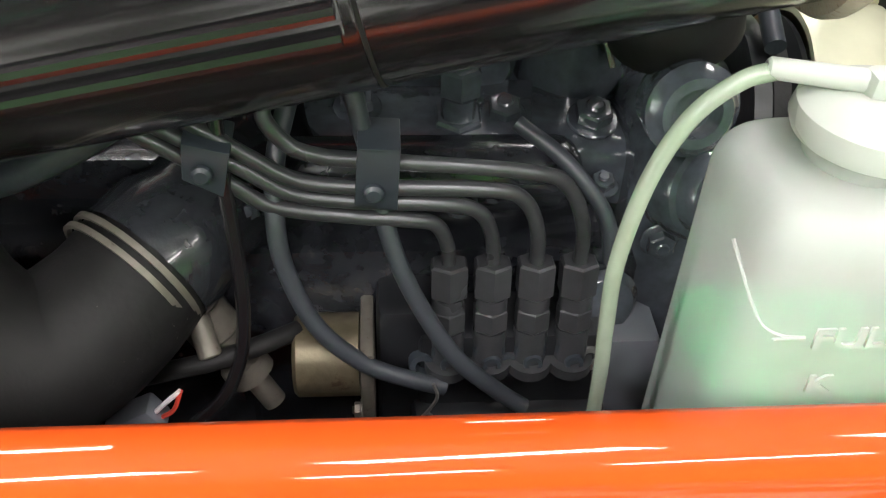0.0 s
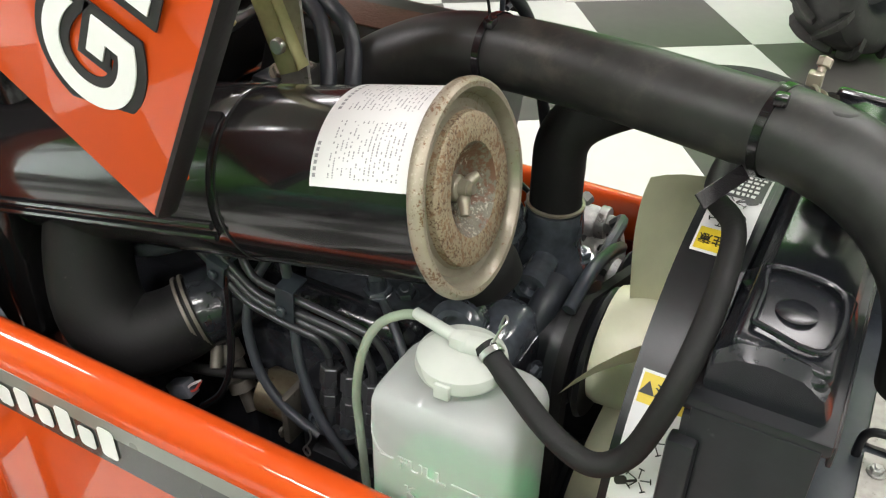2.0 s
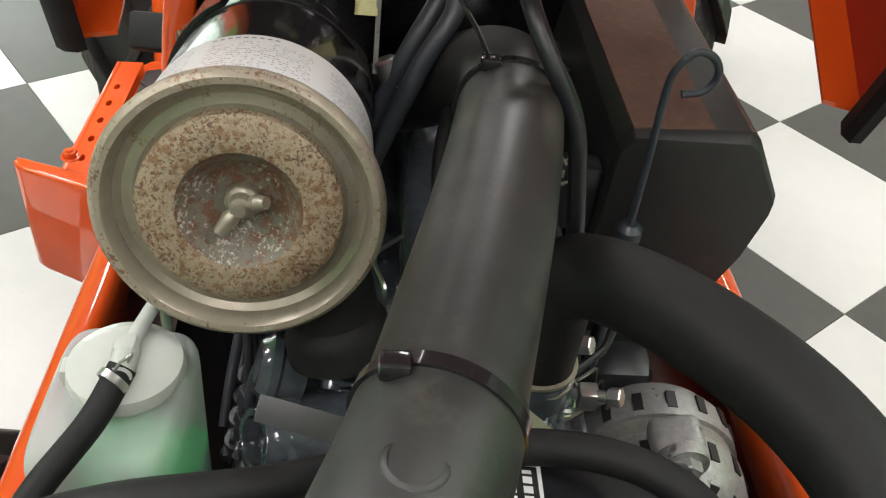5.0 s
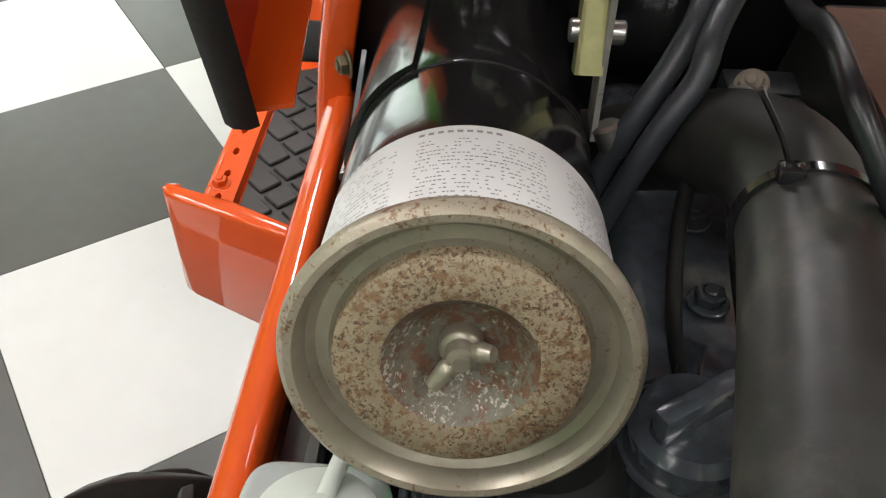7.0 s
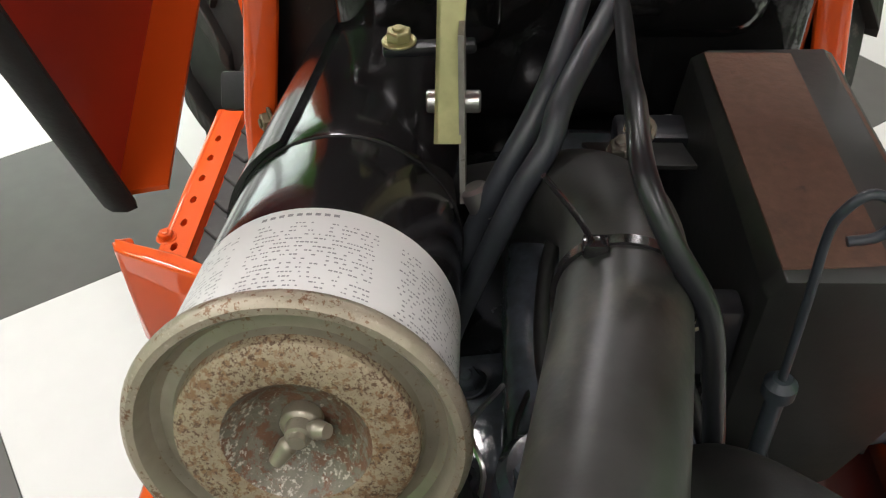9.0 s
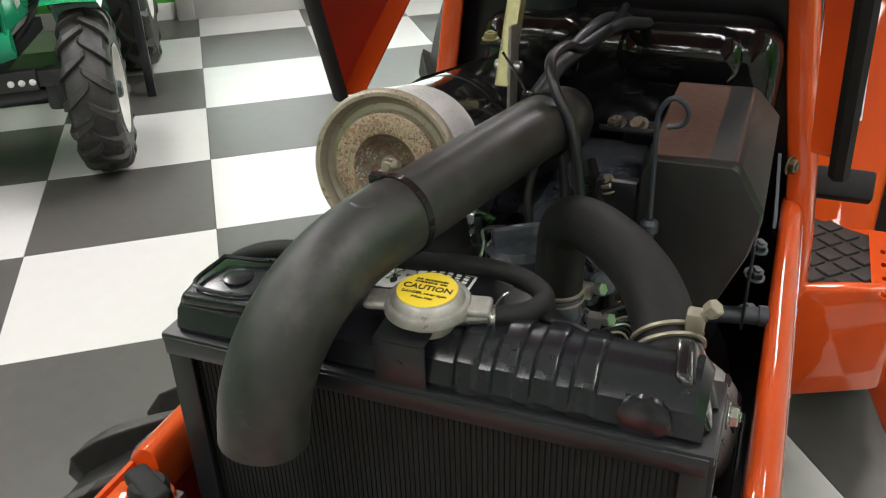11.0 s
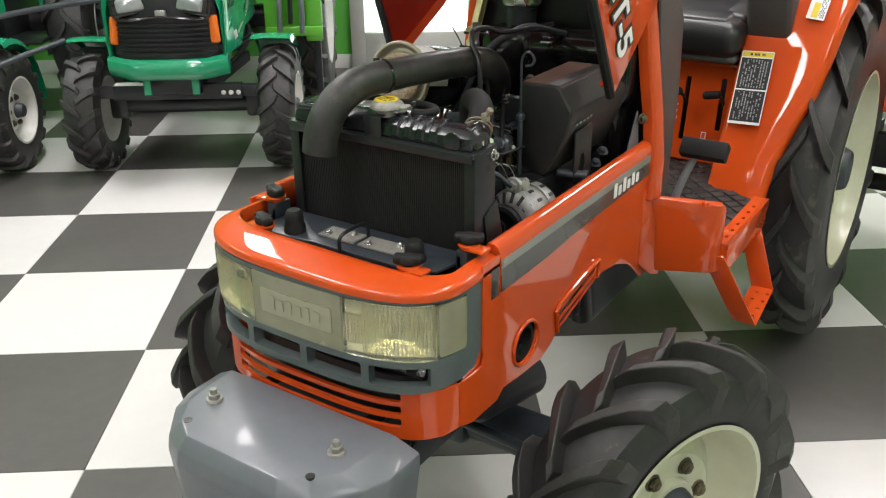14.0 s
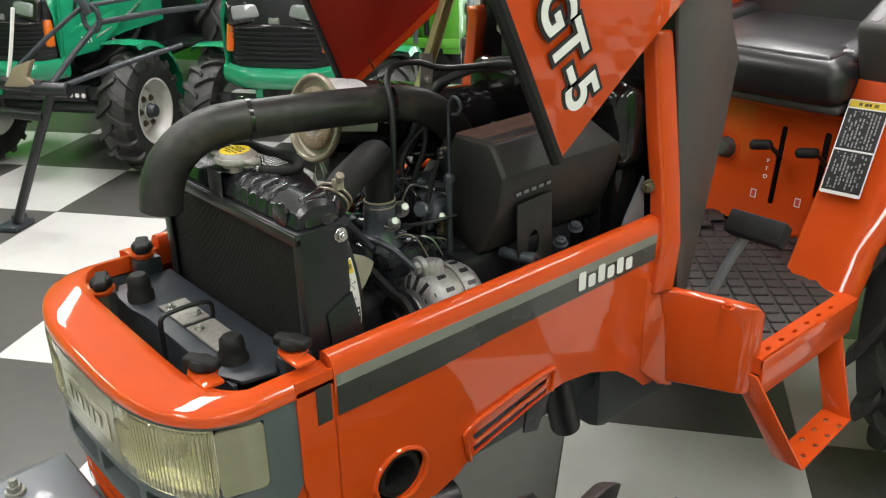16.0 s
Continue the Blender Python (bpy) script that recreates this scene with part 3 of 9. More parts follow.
def build_nose():
    # orange rim round the front of the engine bay
    bm = M()
    prof = [(0.0, 0.8205), (0.0, 0.8270), (0.014, 0.8306), (0.040, 0.8332), (0.085, 0.8348), (0.25, 0.8372), (0.5, 0.8400), (0.8, 0.8425), (0.96, 0.8425), (1.0, 0.839), (1.0, 0.818)]
    n = 96
    rows = []
    for k in range(n + 1):
        w = -1 + 2 * k / n
        s = w * S_END
        o, _ = nose_at(s)
        if abs(o.y) > 0.2495 and o.x < 0.402:
            i = Vector((o.x, math.copysign(0.224, o.y), 0))
        else:
            y = o.y * 0.224 / NW
            i = Vector((inner_x(y), y, 0))
        rows.append([bm.verts.new((o.x + (i.x - o.x) * f, o.y + (i.y - o.y) * f, z - 0.02 * (o.y))) for f, z in prof])
    for A, B in zip(rows, rows[1:]):
        for a in range(len(prof) - 1):
            bm.faces.new((A[a], A[a + 1], B[a + 1], B[a]))
    bmesh.ops.recalc_face_normals(bm, faces=bm.faces)
    nose = part("front_rim", bm, ORANGE, TR, "rounded orange rim over the headlamps", angle=60)
    # dark seal under the rim
    bm = plate(M(), [(-S_END + 0.05, 0.8178), (S_END - 0.05, 0.8178), (S_END - 0.05, 0.8225), (-S_END + 0.05, 0.8225)], [], curved(0.006), 0.01, CUTS)
    part("seal", bm, RUBBER, nose, "thin black rubber seal")
    # grey bezel with the lamp window and the air slots
    yl = s_of_y(0.236)
    ends = S_END - 0.052
    win = [(-yl, 0.712), (yl, 0.712), (yl + 0.062, 0.716), (yl + 0.062, 0.807), (yl, 0.811), (-yl, 0.811), (-yl - 0.062, 0.807), (-yl - 0.062, 0.716)]
    slots = [rect(s_of_y(a), s_of_y(b), 0.666, 0.700, 0.005) for a, b in ((-0.228, -0.120), (-0.106, 0.002), (0.016, 0.124), (0.138, 0.228))]
    bm = plate(M(), [(-ends, 0.690), (-s_of_y(0.2), 0.654), (s_of_y(0.2), 0.654), (ends - 0.02, 0.664), (ends, 0.690), (ends, 0.8185), (-ends, 0.8185)], [win] + slots, curved(0.003), 0.02, CUTS)
    bez = part("bezel", bm, BEZEL, TR, "grey-green plastic lamp surround with air slots", smooth=True, angle=25)
    bm = plate(M(), [(-yl + 0.0, 0.668), (yl, 0.668), (yl, 0.702), (-yl, 0.702)], [], curved(0.05), 0.004, CUTS)
    part("slot_backing", bm, BLACK, bez)
    rnd = random.Random(5)
    for y in (-0.16, 0.05, 0.085, 0.175, 0.2):
        bm = M()
        rbox(bm, (nose_xy(y) - 0.035, y, 0.685 + rnd.uniform(-0.006, 0.006)), (0.012, rnd.uniform(0.008, 0.03), 0.010), (rnd.uniform(-20, 20), 10, rnd.uniform(-20, 20)), 0.002)
        part("lamp_clip", bm, STEEL, bez, "bright metal clip behind a slot")
    # headlamps: clear ribbed lens over a bright bowl
    for side in (-1, 1):
        a, b = sorted((side * s_of_y(0.0955), side * (yl - 0.001)))
        bm = plate(M(), rect(a, b, 0.7125, 0.8105, 0.003), [], curved(0.002), 0.004, CUTS)
        lamp = part("headlamp", bm, LENS, TR, "yellowed ribbed headlamp lens")
        lamp.visible_shadow = False
        bm = M()
        k = a + 0.003
        while k < b - 0.002:
            p, nn = nose_at(k, 0.0012)
            t = nose_at(k + 0.002, 0.0012)[0] - p
            q = axes(p + Vector((0, 0, 0.7615)), t, (0, 0, 1))
            far = abs(k) - abs(s_of_y(0.0955))
            tall = 0.092 if far > 0.035 else 0.05
            rb = bmesh.new()
            bmesh.ops.create_cone(rb, cap_ends=True, segments=8, radius1=0.0023, radius2=0.0023, depth=tall, matrix=q @ Matrix.Rotation(math.pi / 2, 4, "X"))
            join(bm, rb)
            k += 0.0060
        part("rib", bm, LENS, lamp).visible_shadow = False
        # bowl: a bright dished sheet that follows the lens
        sc, hs = (a + b) / 2 + side * 0.012, (b - a) / 2 + 0.010
        bm = M()
        rows = []
        for u in range(17):
            sv = a + 0.002 + (b - a - 0.004) * u / 16
            row = []
            for v in range(9):
                z = 0.715 + 0.093 * v / 8
                dip = max(0.0, 1 - ((sv - sc) / hs) ** 2) * max(0.0, 1 - ((z - 0.7615) / 0.052) ** 2)
                p, nn = nose_at(sv, 0.010 + 0.034 * dip)
                row.append(bm.verts.new(p + Vector((0, 0, z))))
            rows.append(row)
        for A, B in zip(rows, rows[1:]):
            for v in range(8):
                bm.faces.new((A[v], A[v + 1], B[v + 1], B[v]))
        bmesh.ops.recalc_face_normals(bm, faces=bm.faces)
        part("reflector", bm, BOWL, lamp, "bright metal reflector bowl", angle=80)
        p, nn = nose_at(sc, 0.026)
        c = p + Vector((0, 0, 0.7615))
        bm = lathe(M(), [(0, 0.010), (0.009, 0.008), (0.011, 0.0), (0.007, -0.012), (0, -0.012)], c, c + nn, 18)
        part("bulb", bm, GLASSLAMP, lamp)
        a, b = sorted((side * (yl + 0.0015), side * (yl + 0.0605)))
        bm = plate(M(), rect(a, b, 0.7165, 0.8065, 0.006), [], curved(0.001), 0.006, CUTS)
        part("side_marker", bm, LENSPLAIN, lamp, "plain yellowed side lens")
        a, b = sorted((side * s_of_y(0.0955), side * (yl + 0.061)))
        bm = plate(M(), [(a, 0.714), (b, 0.714), (b, 0.809), (a, 0.809)], [], curved(0.045), 0.004, CUTS)
        part("lamp_back", bm, LENSPLAIN, lamp)
    bm = plate(M(), rect(-s_of_y(0.094), s_of_y(0.094), 0.7125, 0.8105, 0.003), [], curved(0.002), 0.006, CUTS)
    mid = part("badge_panel", bm, LENSPLAIN, TR, "yellowed blank panel between the headlamps")
    bm = plate(M(), rect(-s_of_y(0.075), s_of_y(0.075), 0.741, 0.784, 0.003), [], curved(0.0006), 0.002, CUTS)
    part("badge_field", bm, PALEPANEL, mid, "raised pale badge field")
    for y, w, h in ((-0.05, 0.014, 0.026), (-0.03, 0.012, 0.019), (-0.012, 0.013, 0.024), (0.008, 0.013, 0.019), (0.027, 0.010, 0.024), (0.046, 0.014, 0.019)):
        p, nn = nose_at(s_of_y(y), -0.0004)
        bm = slab(M(), axes(p + Vector((0, 0, 0.762)), nose_at(s_of_y(y + 0.004))[0] - nose_at(s_of_y(y))[0], (0, 0, 1)), w, h, 0.0006, 0.002)
        part("badge_relief", bm, PALEPANEL, mid, "faint raised badge shape")
    # lower orange grille with three long slots
    e = S_END - 0.1195
    g0 = s_of_y(0.19)
    def flush(s, z):
        return curved(0.016 - 0.0142 * min(1.0, max(0.0, (abs(s) - g0) / (e - 0.02 - g0))))(s, z)
    sl = [rect(s_of_y(-0.185), s_of_y(0.185), z, z + 0.0160, 0.004) for z in (0.582, 0.606, 0.630)]
    bm = plate(M(), [(-e, 0.572), (-s_of_y(0.2), 0.560), (s_of_y(0.2), 0.560), (e, 0.572), (e, 0.656), (-e, 0.656)], sl, flush, 0.007, CUTS)
    gr = part("lower_grille", bm, ORANGE, TR, "orange lower grille with three long slots", angle=25)
    bm = plate(M(), [(-e + 0.05, 0.568), (e - 0.05, 0.568), (e - 0.05, 0.65), (-e + 0.05, 0.65)], [], curved(0.06), 0.004, CUTS)
    part("grille_backing", bm, BLACK, gr)
    for y in (-0.08, 0.06):
        part("grille_stay", rbox(M(), (0.445, y, 0.6), (0.02, 0.018, 0.05), r=0.003), BALLAST, gr)


build_nose()


def side_panel(sg, zt):
    """One engine side panel; sg is its side (+1 left), zt the height of its top edge."""
    o = sg * 0.252
    low = [(0.30, 0.560), (0.28, 0.574), (0.22, 0.566), (0.14, 0.560), (0.10, 0.572), (0.075, 0.588), (-0.08, 0.625), (-0.13, 0.632), (-0.20, 0.622), (-0.27, 0.596), (-0.32, 0.560), (-0.35, 0.532), (-0.392, 0.528)]
    top = [(-0.374, zt - 0.02), (0.30, zt - 0.03)]
    hole = [(0.202 + 0.040 * math.cos(radians(15 * k)) - 0.008 * math.sin(radians(15 * k)), 0.627 + 0.036 * math.sin(radians(15 * k))) for k in range(24)]
    vents = []
    for k in range(3):
        d = 0.0205 * k
        vents.append([(0.062, 0.593 + d), (-0.088, 0.628 + d * 0.9), (-0.094, 0.640 + d * 0.9), (0.066 + 0.002, 0.606 + d)])
    bm = plate(M(), low + top, [hole] + vents[:2], flat_xz(o, sg), 0.003)
    pan = part("side_panel_left" if sg > 0 else "side_panel_right", bm, ORANGE, TR, "orange engine side panel with stripe decal", angle=25)
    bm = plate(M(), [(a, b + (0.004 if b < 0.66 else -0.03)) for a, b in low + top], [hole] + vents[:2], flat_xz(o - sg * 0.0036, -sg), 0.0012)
    part("inner_face", bm, INNERRED, pan, "dark red inner face", angle=25)
    # rounded top rail
    bm = M()
    pr = [(0.2535, zt - 0.055), (0.2535, zt - 0.024), (0.251, zt - 0.012), (0.246, zt - 0.004), (0.238, zt), (0.230, zt), (0.2255, zt - 0.003), (0.224, zt - 0.012), (0.224, zt - 0.045), (0.228, zt - 0.05)]
    L = [[bm.verts.new((x, sg * y, z)) for y, z in pr] for x in (0.2985, 0.26, -0.34, -0.374)]
    for A, B in zip(L, L[1:]):
        for k in range(len(pr)):
            q = (k + 1) % len(pr)
            bm.faces.new((A[k], A[q], B[q], B[k]))
    bm.faces.new(L[0])
    bm.faces.new(L[-1])
    bmesh.ops.recalc_face_normals(bm, faces=bm.faces)
    part("top_rail", bm, ORANGE, pan, angle=50)
    # front cheek that runs down to the lower grille
    bm = plate(M(), [(0.299, 0.560), (0.299, zt - 0.016), (0.352, zt - 0.016), (0.352, 0.690), (0.346, 0.672), (0.352, 0.655), (0.42, 0.652), (0.42, 0.572), (0.38, 0.562)], [], lambda a, b: (Vector((a, sg * min(0.252, float(np.interp(a, [0.38, 0.40, 0.42, 0.45], [0.252, 0.2505, 0.247, 0.235]))), b)), Vector((0, sg, 0))), 0.004, [0.38, 0.39, 0.4, 0.41])
    part("front_cheek", bm, ORANGE, pan, angle=25)
    bm = plate(M(), [(0.29, 0.566), (0.29, zt - 0.03), (0.385, zt - 0.034), (0.40, 0.70), (0.405, 0.576)], [], flat_xz(sg * 0.2455, sg), 0.002)
    part("cheek_return", bm, ORANGE, pan, angle=25)
    # decals
    bm = plate(M(), [(-0.352, zt - 0.026), (0.296, zt - 0.026), (0.296, zt - 0.042), (-0.352, zt - 0.042)], [], flat_xz(o + sg * 0.0022, sg), 0.0005)
    part("grey_stripe", bm, GREYDECAL, pan, "pale grey decal stripe")
    bm = plate(M(), [(-0.352, zt - 0.042), (0.296, zt - 0.042), (0.296, zt - 0.084), (0.13, zt - 0.084), (0.02, zt - 0.078), (-0.352, zt - 0.072)], [], flat_xz(o + sg * 0.0020, sg), 0.0005)
    part("dark_stripe", bm, DARKDECAL, pan, "dark grey decal stripe")
    bm = plate(M(), [(0.304, zt - 0.034), (0.326, zt - 0.034), (0.326, zt - 0.086), (0.304, zt - 0.086)], [], flat_xz(o + sg * 0.001, sg), 0.0005)
    part("stripe_end", bm, DARKDECAL, pan, "dark end block of the stripe")
    # white badge: a row of plain rounded blocks
    for k, h in enumerate((0.031, 0.021, 0.030, 0.021, 0.027, 0.021)):
        mm = axes((-0.1625 - k * 0.0232, o + sg * 0.0030, zt - 0.066 + h / 2), (1, 0, 0), (0, 0, 1))
        if mm.col[2].y * sg < 0:
            mm = mm @ Matrix.Diagonal((-1, 1, -1, 1))
        part("badge_block", slab(M(), mm, 0.0165, h, 0.0005, 0.004), WHITEINK, pan, "plain white badge block")
    # air intake with a round black duct
    bm = lathe(M(), [(0.034, 0.0), (0.037, 0.006), (0.034, 0.012), (0.027, 0.012), (0.026, -0.03), (0.0, -0.032)], (0.202, o - sg * 0.014, 0.627), (0.202, o + sg, 0.627), 28)
    part("air_duct", bm, RUBBER, pan, "round black rubber air duct")
    bm = tube(M(), [(0.202 + 0.046 * math.cos(radians(30 * k)), o + sg * 0.001, 0.626 + 0.041 * math.sin(radians(30 * k))) for k in range(13)], 0.0038, 8, 3)
    part("duct_rim", bm, ORANGE, pan)
    bm = plate(M(), [(0.09, 0.562), (-0.12, 0.61), (-0.12, 0.70), (0.09, 0.68)], [], flat_xz(o - sg * 0.03, sg), 0.003)
    part("vent_backing", bm, FRAME, pan)
    bm = tube(M(), [(0.075, o + sg * 0.002, 0.588), (0.082, o + sg * 0.003, 0.62), (0.07, o + sg * 0.003, 0.648), (-0.09, o + sg * 0.003, 0.672), (-0.104, o + sg * 0.002, 0.655), (-0.1, o + sg * 0.002, 0.632)], 0.0042, 8, 5)
    part("vent_edge", bm, ORANGE, pan)
    # dark flap hanging under the vent
    bm = prism(M(), [(-0.07, sg * 0.235, 0.63), (-0.16, sg * 0.215, 0.62), (-0.13, sg * 0.20, 0.515), (-0.06, sg * 0.235, 0.56)], (0, -sg * 0.004, 0))
    part("under_shield", bm, FRAME, pan, "dark folded sheet under the panel", smooth=False)
    # flared rear end
    bm = prism(M(), [(-0.335, sg * 0.253, zt - 0.1), (-0.335, sg * 0.2535, 0.57), (-0.37, sg * 0.272, 0.535), (-0.39, sg * 0.285, 0.53), (-0.372, sg * 0.272, 0.66), (-0.366, sg * 0.262, 0.71)], (0, -sg * 0.004, 0))
    part("rear_flare", soften(bm, 0.002), ORANGE, pan)
    return pan


side_panel(1, 0.852)
side_panel(-1, 0.866)


def build_front_deck():
    bm = plate(M(), [(0.30, -0.19), (0.385, -0.185), (0.402, -0.15), (0.404, -0.10), (0.398, -0.06), (0.400, 0.09), (0.400, 0.15), (0.385, 0.185), (0.30, 0.20)], [], lambda a, b: (Vector((a, b, 0.824)), Vector((0, 0, 1))), 0.006)
    prism(bm, [(0.30, -0.19, 0.60), (0.385, -0.19, 0.60), (0.385, -0.184, 0.60), (0.30, -0.184, 0.60)], (0, 0, 0.218))
    prism(bm, [(0.389, -0.18, 0.62), (0.396, -0.18, 0.62), (0.396, 0.18, 0.62), (0.389, 0.18, 0.62)], (0, 0, 0.199))
    deck = part("battery_tray", soften(bm, 0.002), FRAME, TR, "dark slate-grey painted battery tray")
    for y0, y1 in ((-0.068, 0.008), (0.018, 0.104)):
        bm = slab(M(), axes((0.355, (y0 + y1) / 2, 0.8255), (1, 0, 0), (0.06, 1, 0)), 0.04, y1 - y0, 0.003, 0.001)
        pl = part("clamp_plate", bm, GALV, deck, "scuffed galvanised clamp plate")
        for bx, by in ((0.364, y0 + 0.016), (0.345, y1 - 0.018)):
            part("bolt", bolt(M(), (bx, by, 0.8288), (0, 0, 1), 0.005), STEEL, pl)
    bm = tube(M(), [(0.404, 0.004, 0.77), (0.404, 0.004, 0.832), (0.402, 0.004, 0.845), (0.393, 0.004, 0.850), (0.365, 0.005, 0.852), (0.341, 0.007, 0.851), (0.332, 0.007, 0.846), (0.330, 0.007, 0.835), (0.330, 0.007, 0.824)], 0.0035, 10, 6)
    part("hook", bm, BLACK, deck, "black bent wire catch")
    # Added sheet: its black stands for the dark inside of the nose.
    bm = rbox(M(), (0.34, 0, 0.652), (0.20, 0.40, 0.006), r=0.002)
    part("nose_pan", bm, BLACK, TR, "added black sheet that darkens the nose")
    for x, y, z in ((0.379, -0.117, 0.860), (0.367, 0.131, 0.855)):
        bm = lathe(M(), [(0, 0.046), (0.011, 0.046), (0.0155, 0.041), (0.0165, 0.03), (0.0165, 0.022), (0.019, 0.018), (0.0195, 0.006), (0.022, 0.0), (0, 0)], (x, y, z - 0.042), (x, y, z), 24)
        part("rubber_stop", bm, RUBBER, TR, "black rubber bump stop")
    for x, y, z in ((0.422, -0.147, 0.857), (0.421, 0.158, 0.855), (0.334, -0.202, 0.870), (0.326, 0.210, 0.868)):
        sg = math.copysign(1, y)
        bm = rbox(M(), (x, y, z - 0.001), (0.020, 0.048, 0.014), (0, 0, 25 * sg), 0.005, 3)
        lathe(bm, [(0, 0.004), (0.013, 0.004), (0.016, 0), (0.016, -0.006), (0.012, -0.01), (0, -0.01)], (x, y, z), (x, y, z + 1), 18)
        k = part("wing_knob", bm, RUBBER, TR, "black plastic wing knob on an orange tab")
        bm = lathe(M(), [(0.0, -0.010), (0.018, -0.010), (0.019, -0.013), (0.016, -0.019), (0, -0.019)], (x, y, z), (x, y, z + 1), 20)
        rbox(bm, (x + 0.004, y + 0.018 * sg, z - 0.016), (0.028, 0.036, 0.006), r=0.003)
        part("tab", bm, ORANGE, k)
        if x < 0.4:
            bm = rbox(M(), (x - 0.002, y - 0.004 * sg, z - 0.045), (0.04, 0.022, 0.05), r=0.003)
            prism(bm, [(x + 0.018, y - 0.014 * sg, 0.806), (x - 0.022, y - 0.014 * sg, 0.806), (x - 0.022, y - 0.014 * sg, z - 0.03), (x + 0.018, y - 0.014 * sg, z - 0.03)], (0, 0.008 * sg, 0))
            part("bracket", bm, FRAME, k, "slate-grey mounting bracket")


build_front_deck()


def build_ballast():
    c = 0.012
    bm = M()
    half = [[(0.515, 0.178), (0.600, 0.174), (0.628, 0.168), (0.668, 0.137), (0.694, 0.096)], [(0.505, 0.220), (0.585, 0.219), (0.628, 0.203), (0.686, 0.152), (0.709, 0.104)], [(0.505, 0.220), (0.588, 0.220), (0.630, 0.205), (0.690, 0.154), (0.714, 0.106)], [(0.512, 0.205), (0.585, 0.205), (0.622, 0.192), (0.680, 0.144), (0.702, 0.100)]]
    V = [[bm.verts.new((x, c - y, z)) for x, y in L] + [bm.verts.new((x, c + y, z)) for x, y in reversed(L)] for L, z in zip(half, (0.594, 0.570, 0.545, 0.40))]
    bm.faces.new(V[0])
    bm.faces.new(V[-1][::-1])
    for A, B in zip(V, V[1:]):
        for k in range(len(A)):
            bm.faces.new((A[k], B[k], B[(k + 1) % len(A)], A[(k + 1) % len(A)]))
    bmesh.ops.recalc_face_normals(bm, faces=bm.faces)
    w = part("front_ballast", soften(bm, 0.0035, 2, 12), BALLAST, TR, "grey painted cast front ballast block", angle=24)
    for y in (-0.1215, 0.1430):
        bm = cyl(M(), (0.600, y, 0.593), (0.600, y, 0.5965), 0.0145, seg=20, bev=0.0008)
        bolt(bm, (0.600, y, 0.5965), (0, 0, 1), 0.0105)
        cyl(bm, (0.600, y, 0.603), (0.600, y, 0.617), 0.006, seg=14, bev=0.001)
        part("bolt", bm, GALV, w, "zinc bolt and nut")
    # Discs on top whose black stands for the dark of a hole.
    for y in (-0.115, 0.146):
        part("bolt_hole", cyl(M(), (0.664, y, 0.588), (0.664, y, 0.5946), 0.0075, seg=20), INKHOLES, w)
    # chassis under the nose
    bm = rbox(M(), (0.02, 0, 0.50), (0.98, 0.20, 0.14), r=0.008)
    rbox(bm, (0.33, 0.13, 0.49), (0.32, 0.012, 0.15), r=0.004)
    rbox(bm, (0.33, -0.13, 0.49), (0.32, 0.012, 0.15), r=0.004)
    for x in (0.24, 0.31, 0.4):
        bolt(bm, (x, 0.137, 0.5 - (x - 0.3) * 0.2), (0, 1, 0), 0.009)
    part("chassis", bm, FRAME, TR, "dark painted front frame")
    bm = cyl(M(), (0.07, -0.40, 0.325), (0.07, 0.40, 0.325), 0.05, seg=24, bev=0.006)
    rbox(bm, (0.07, 0, 0.345), (0.13, 0.16, 0.13), r=0.02)
    for sg in (-1, 1):
        cyl(bm, (0.07, sg * 0.36, 0.26), (0.07, sg * 0.36, 0.42), 0.045, seg=20, bev=0.006)
    part("front_axle", bm, FRAME, TR, "dark painted front axle")
    bm = tube(M(), [(0.16, 0.28, 0.36), (0.16, 0.1, 0.37), (0.16, -0.1, 0.37), (0.16, -0.28, 0.36)], 0.011, 10, 4)
    part("tie_rod", bm, FRAME, TR)
    bm = cyl(M(), (0.25, 0.17, 0.5), (0.06, 0.19, 0.47), 0.045, seg=22, bev=0.008)
    part("steering_cylinder", bm, BLACK, TR, "black cylinder beside the chassis")
    bm = rbox(M(), (-0.75, 0, 0.46), (0.7, 0.24, 0.26), r=0.03)
    cyl(bm, (-1.40, -0.40, 0.53), (-1.40, 0.40, 0.53), 0.07, seg=22, bev=0.01)
    part("gearbox", bm, FRAME, TR, "dark transmission housing")


build_ballast()


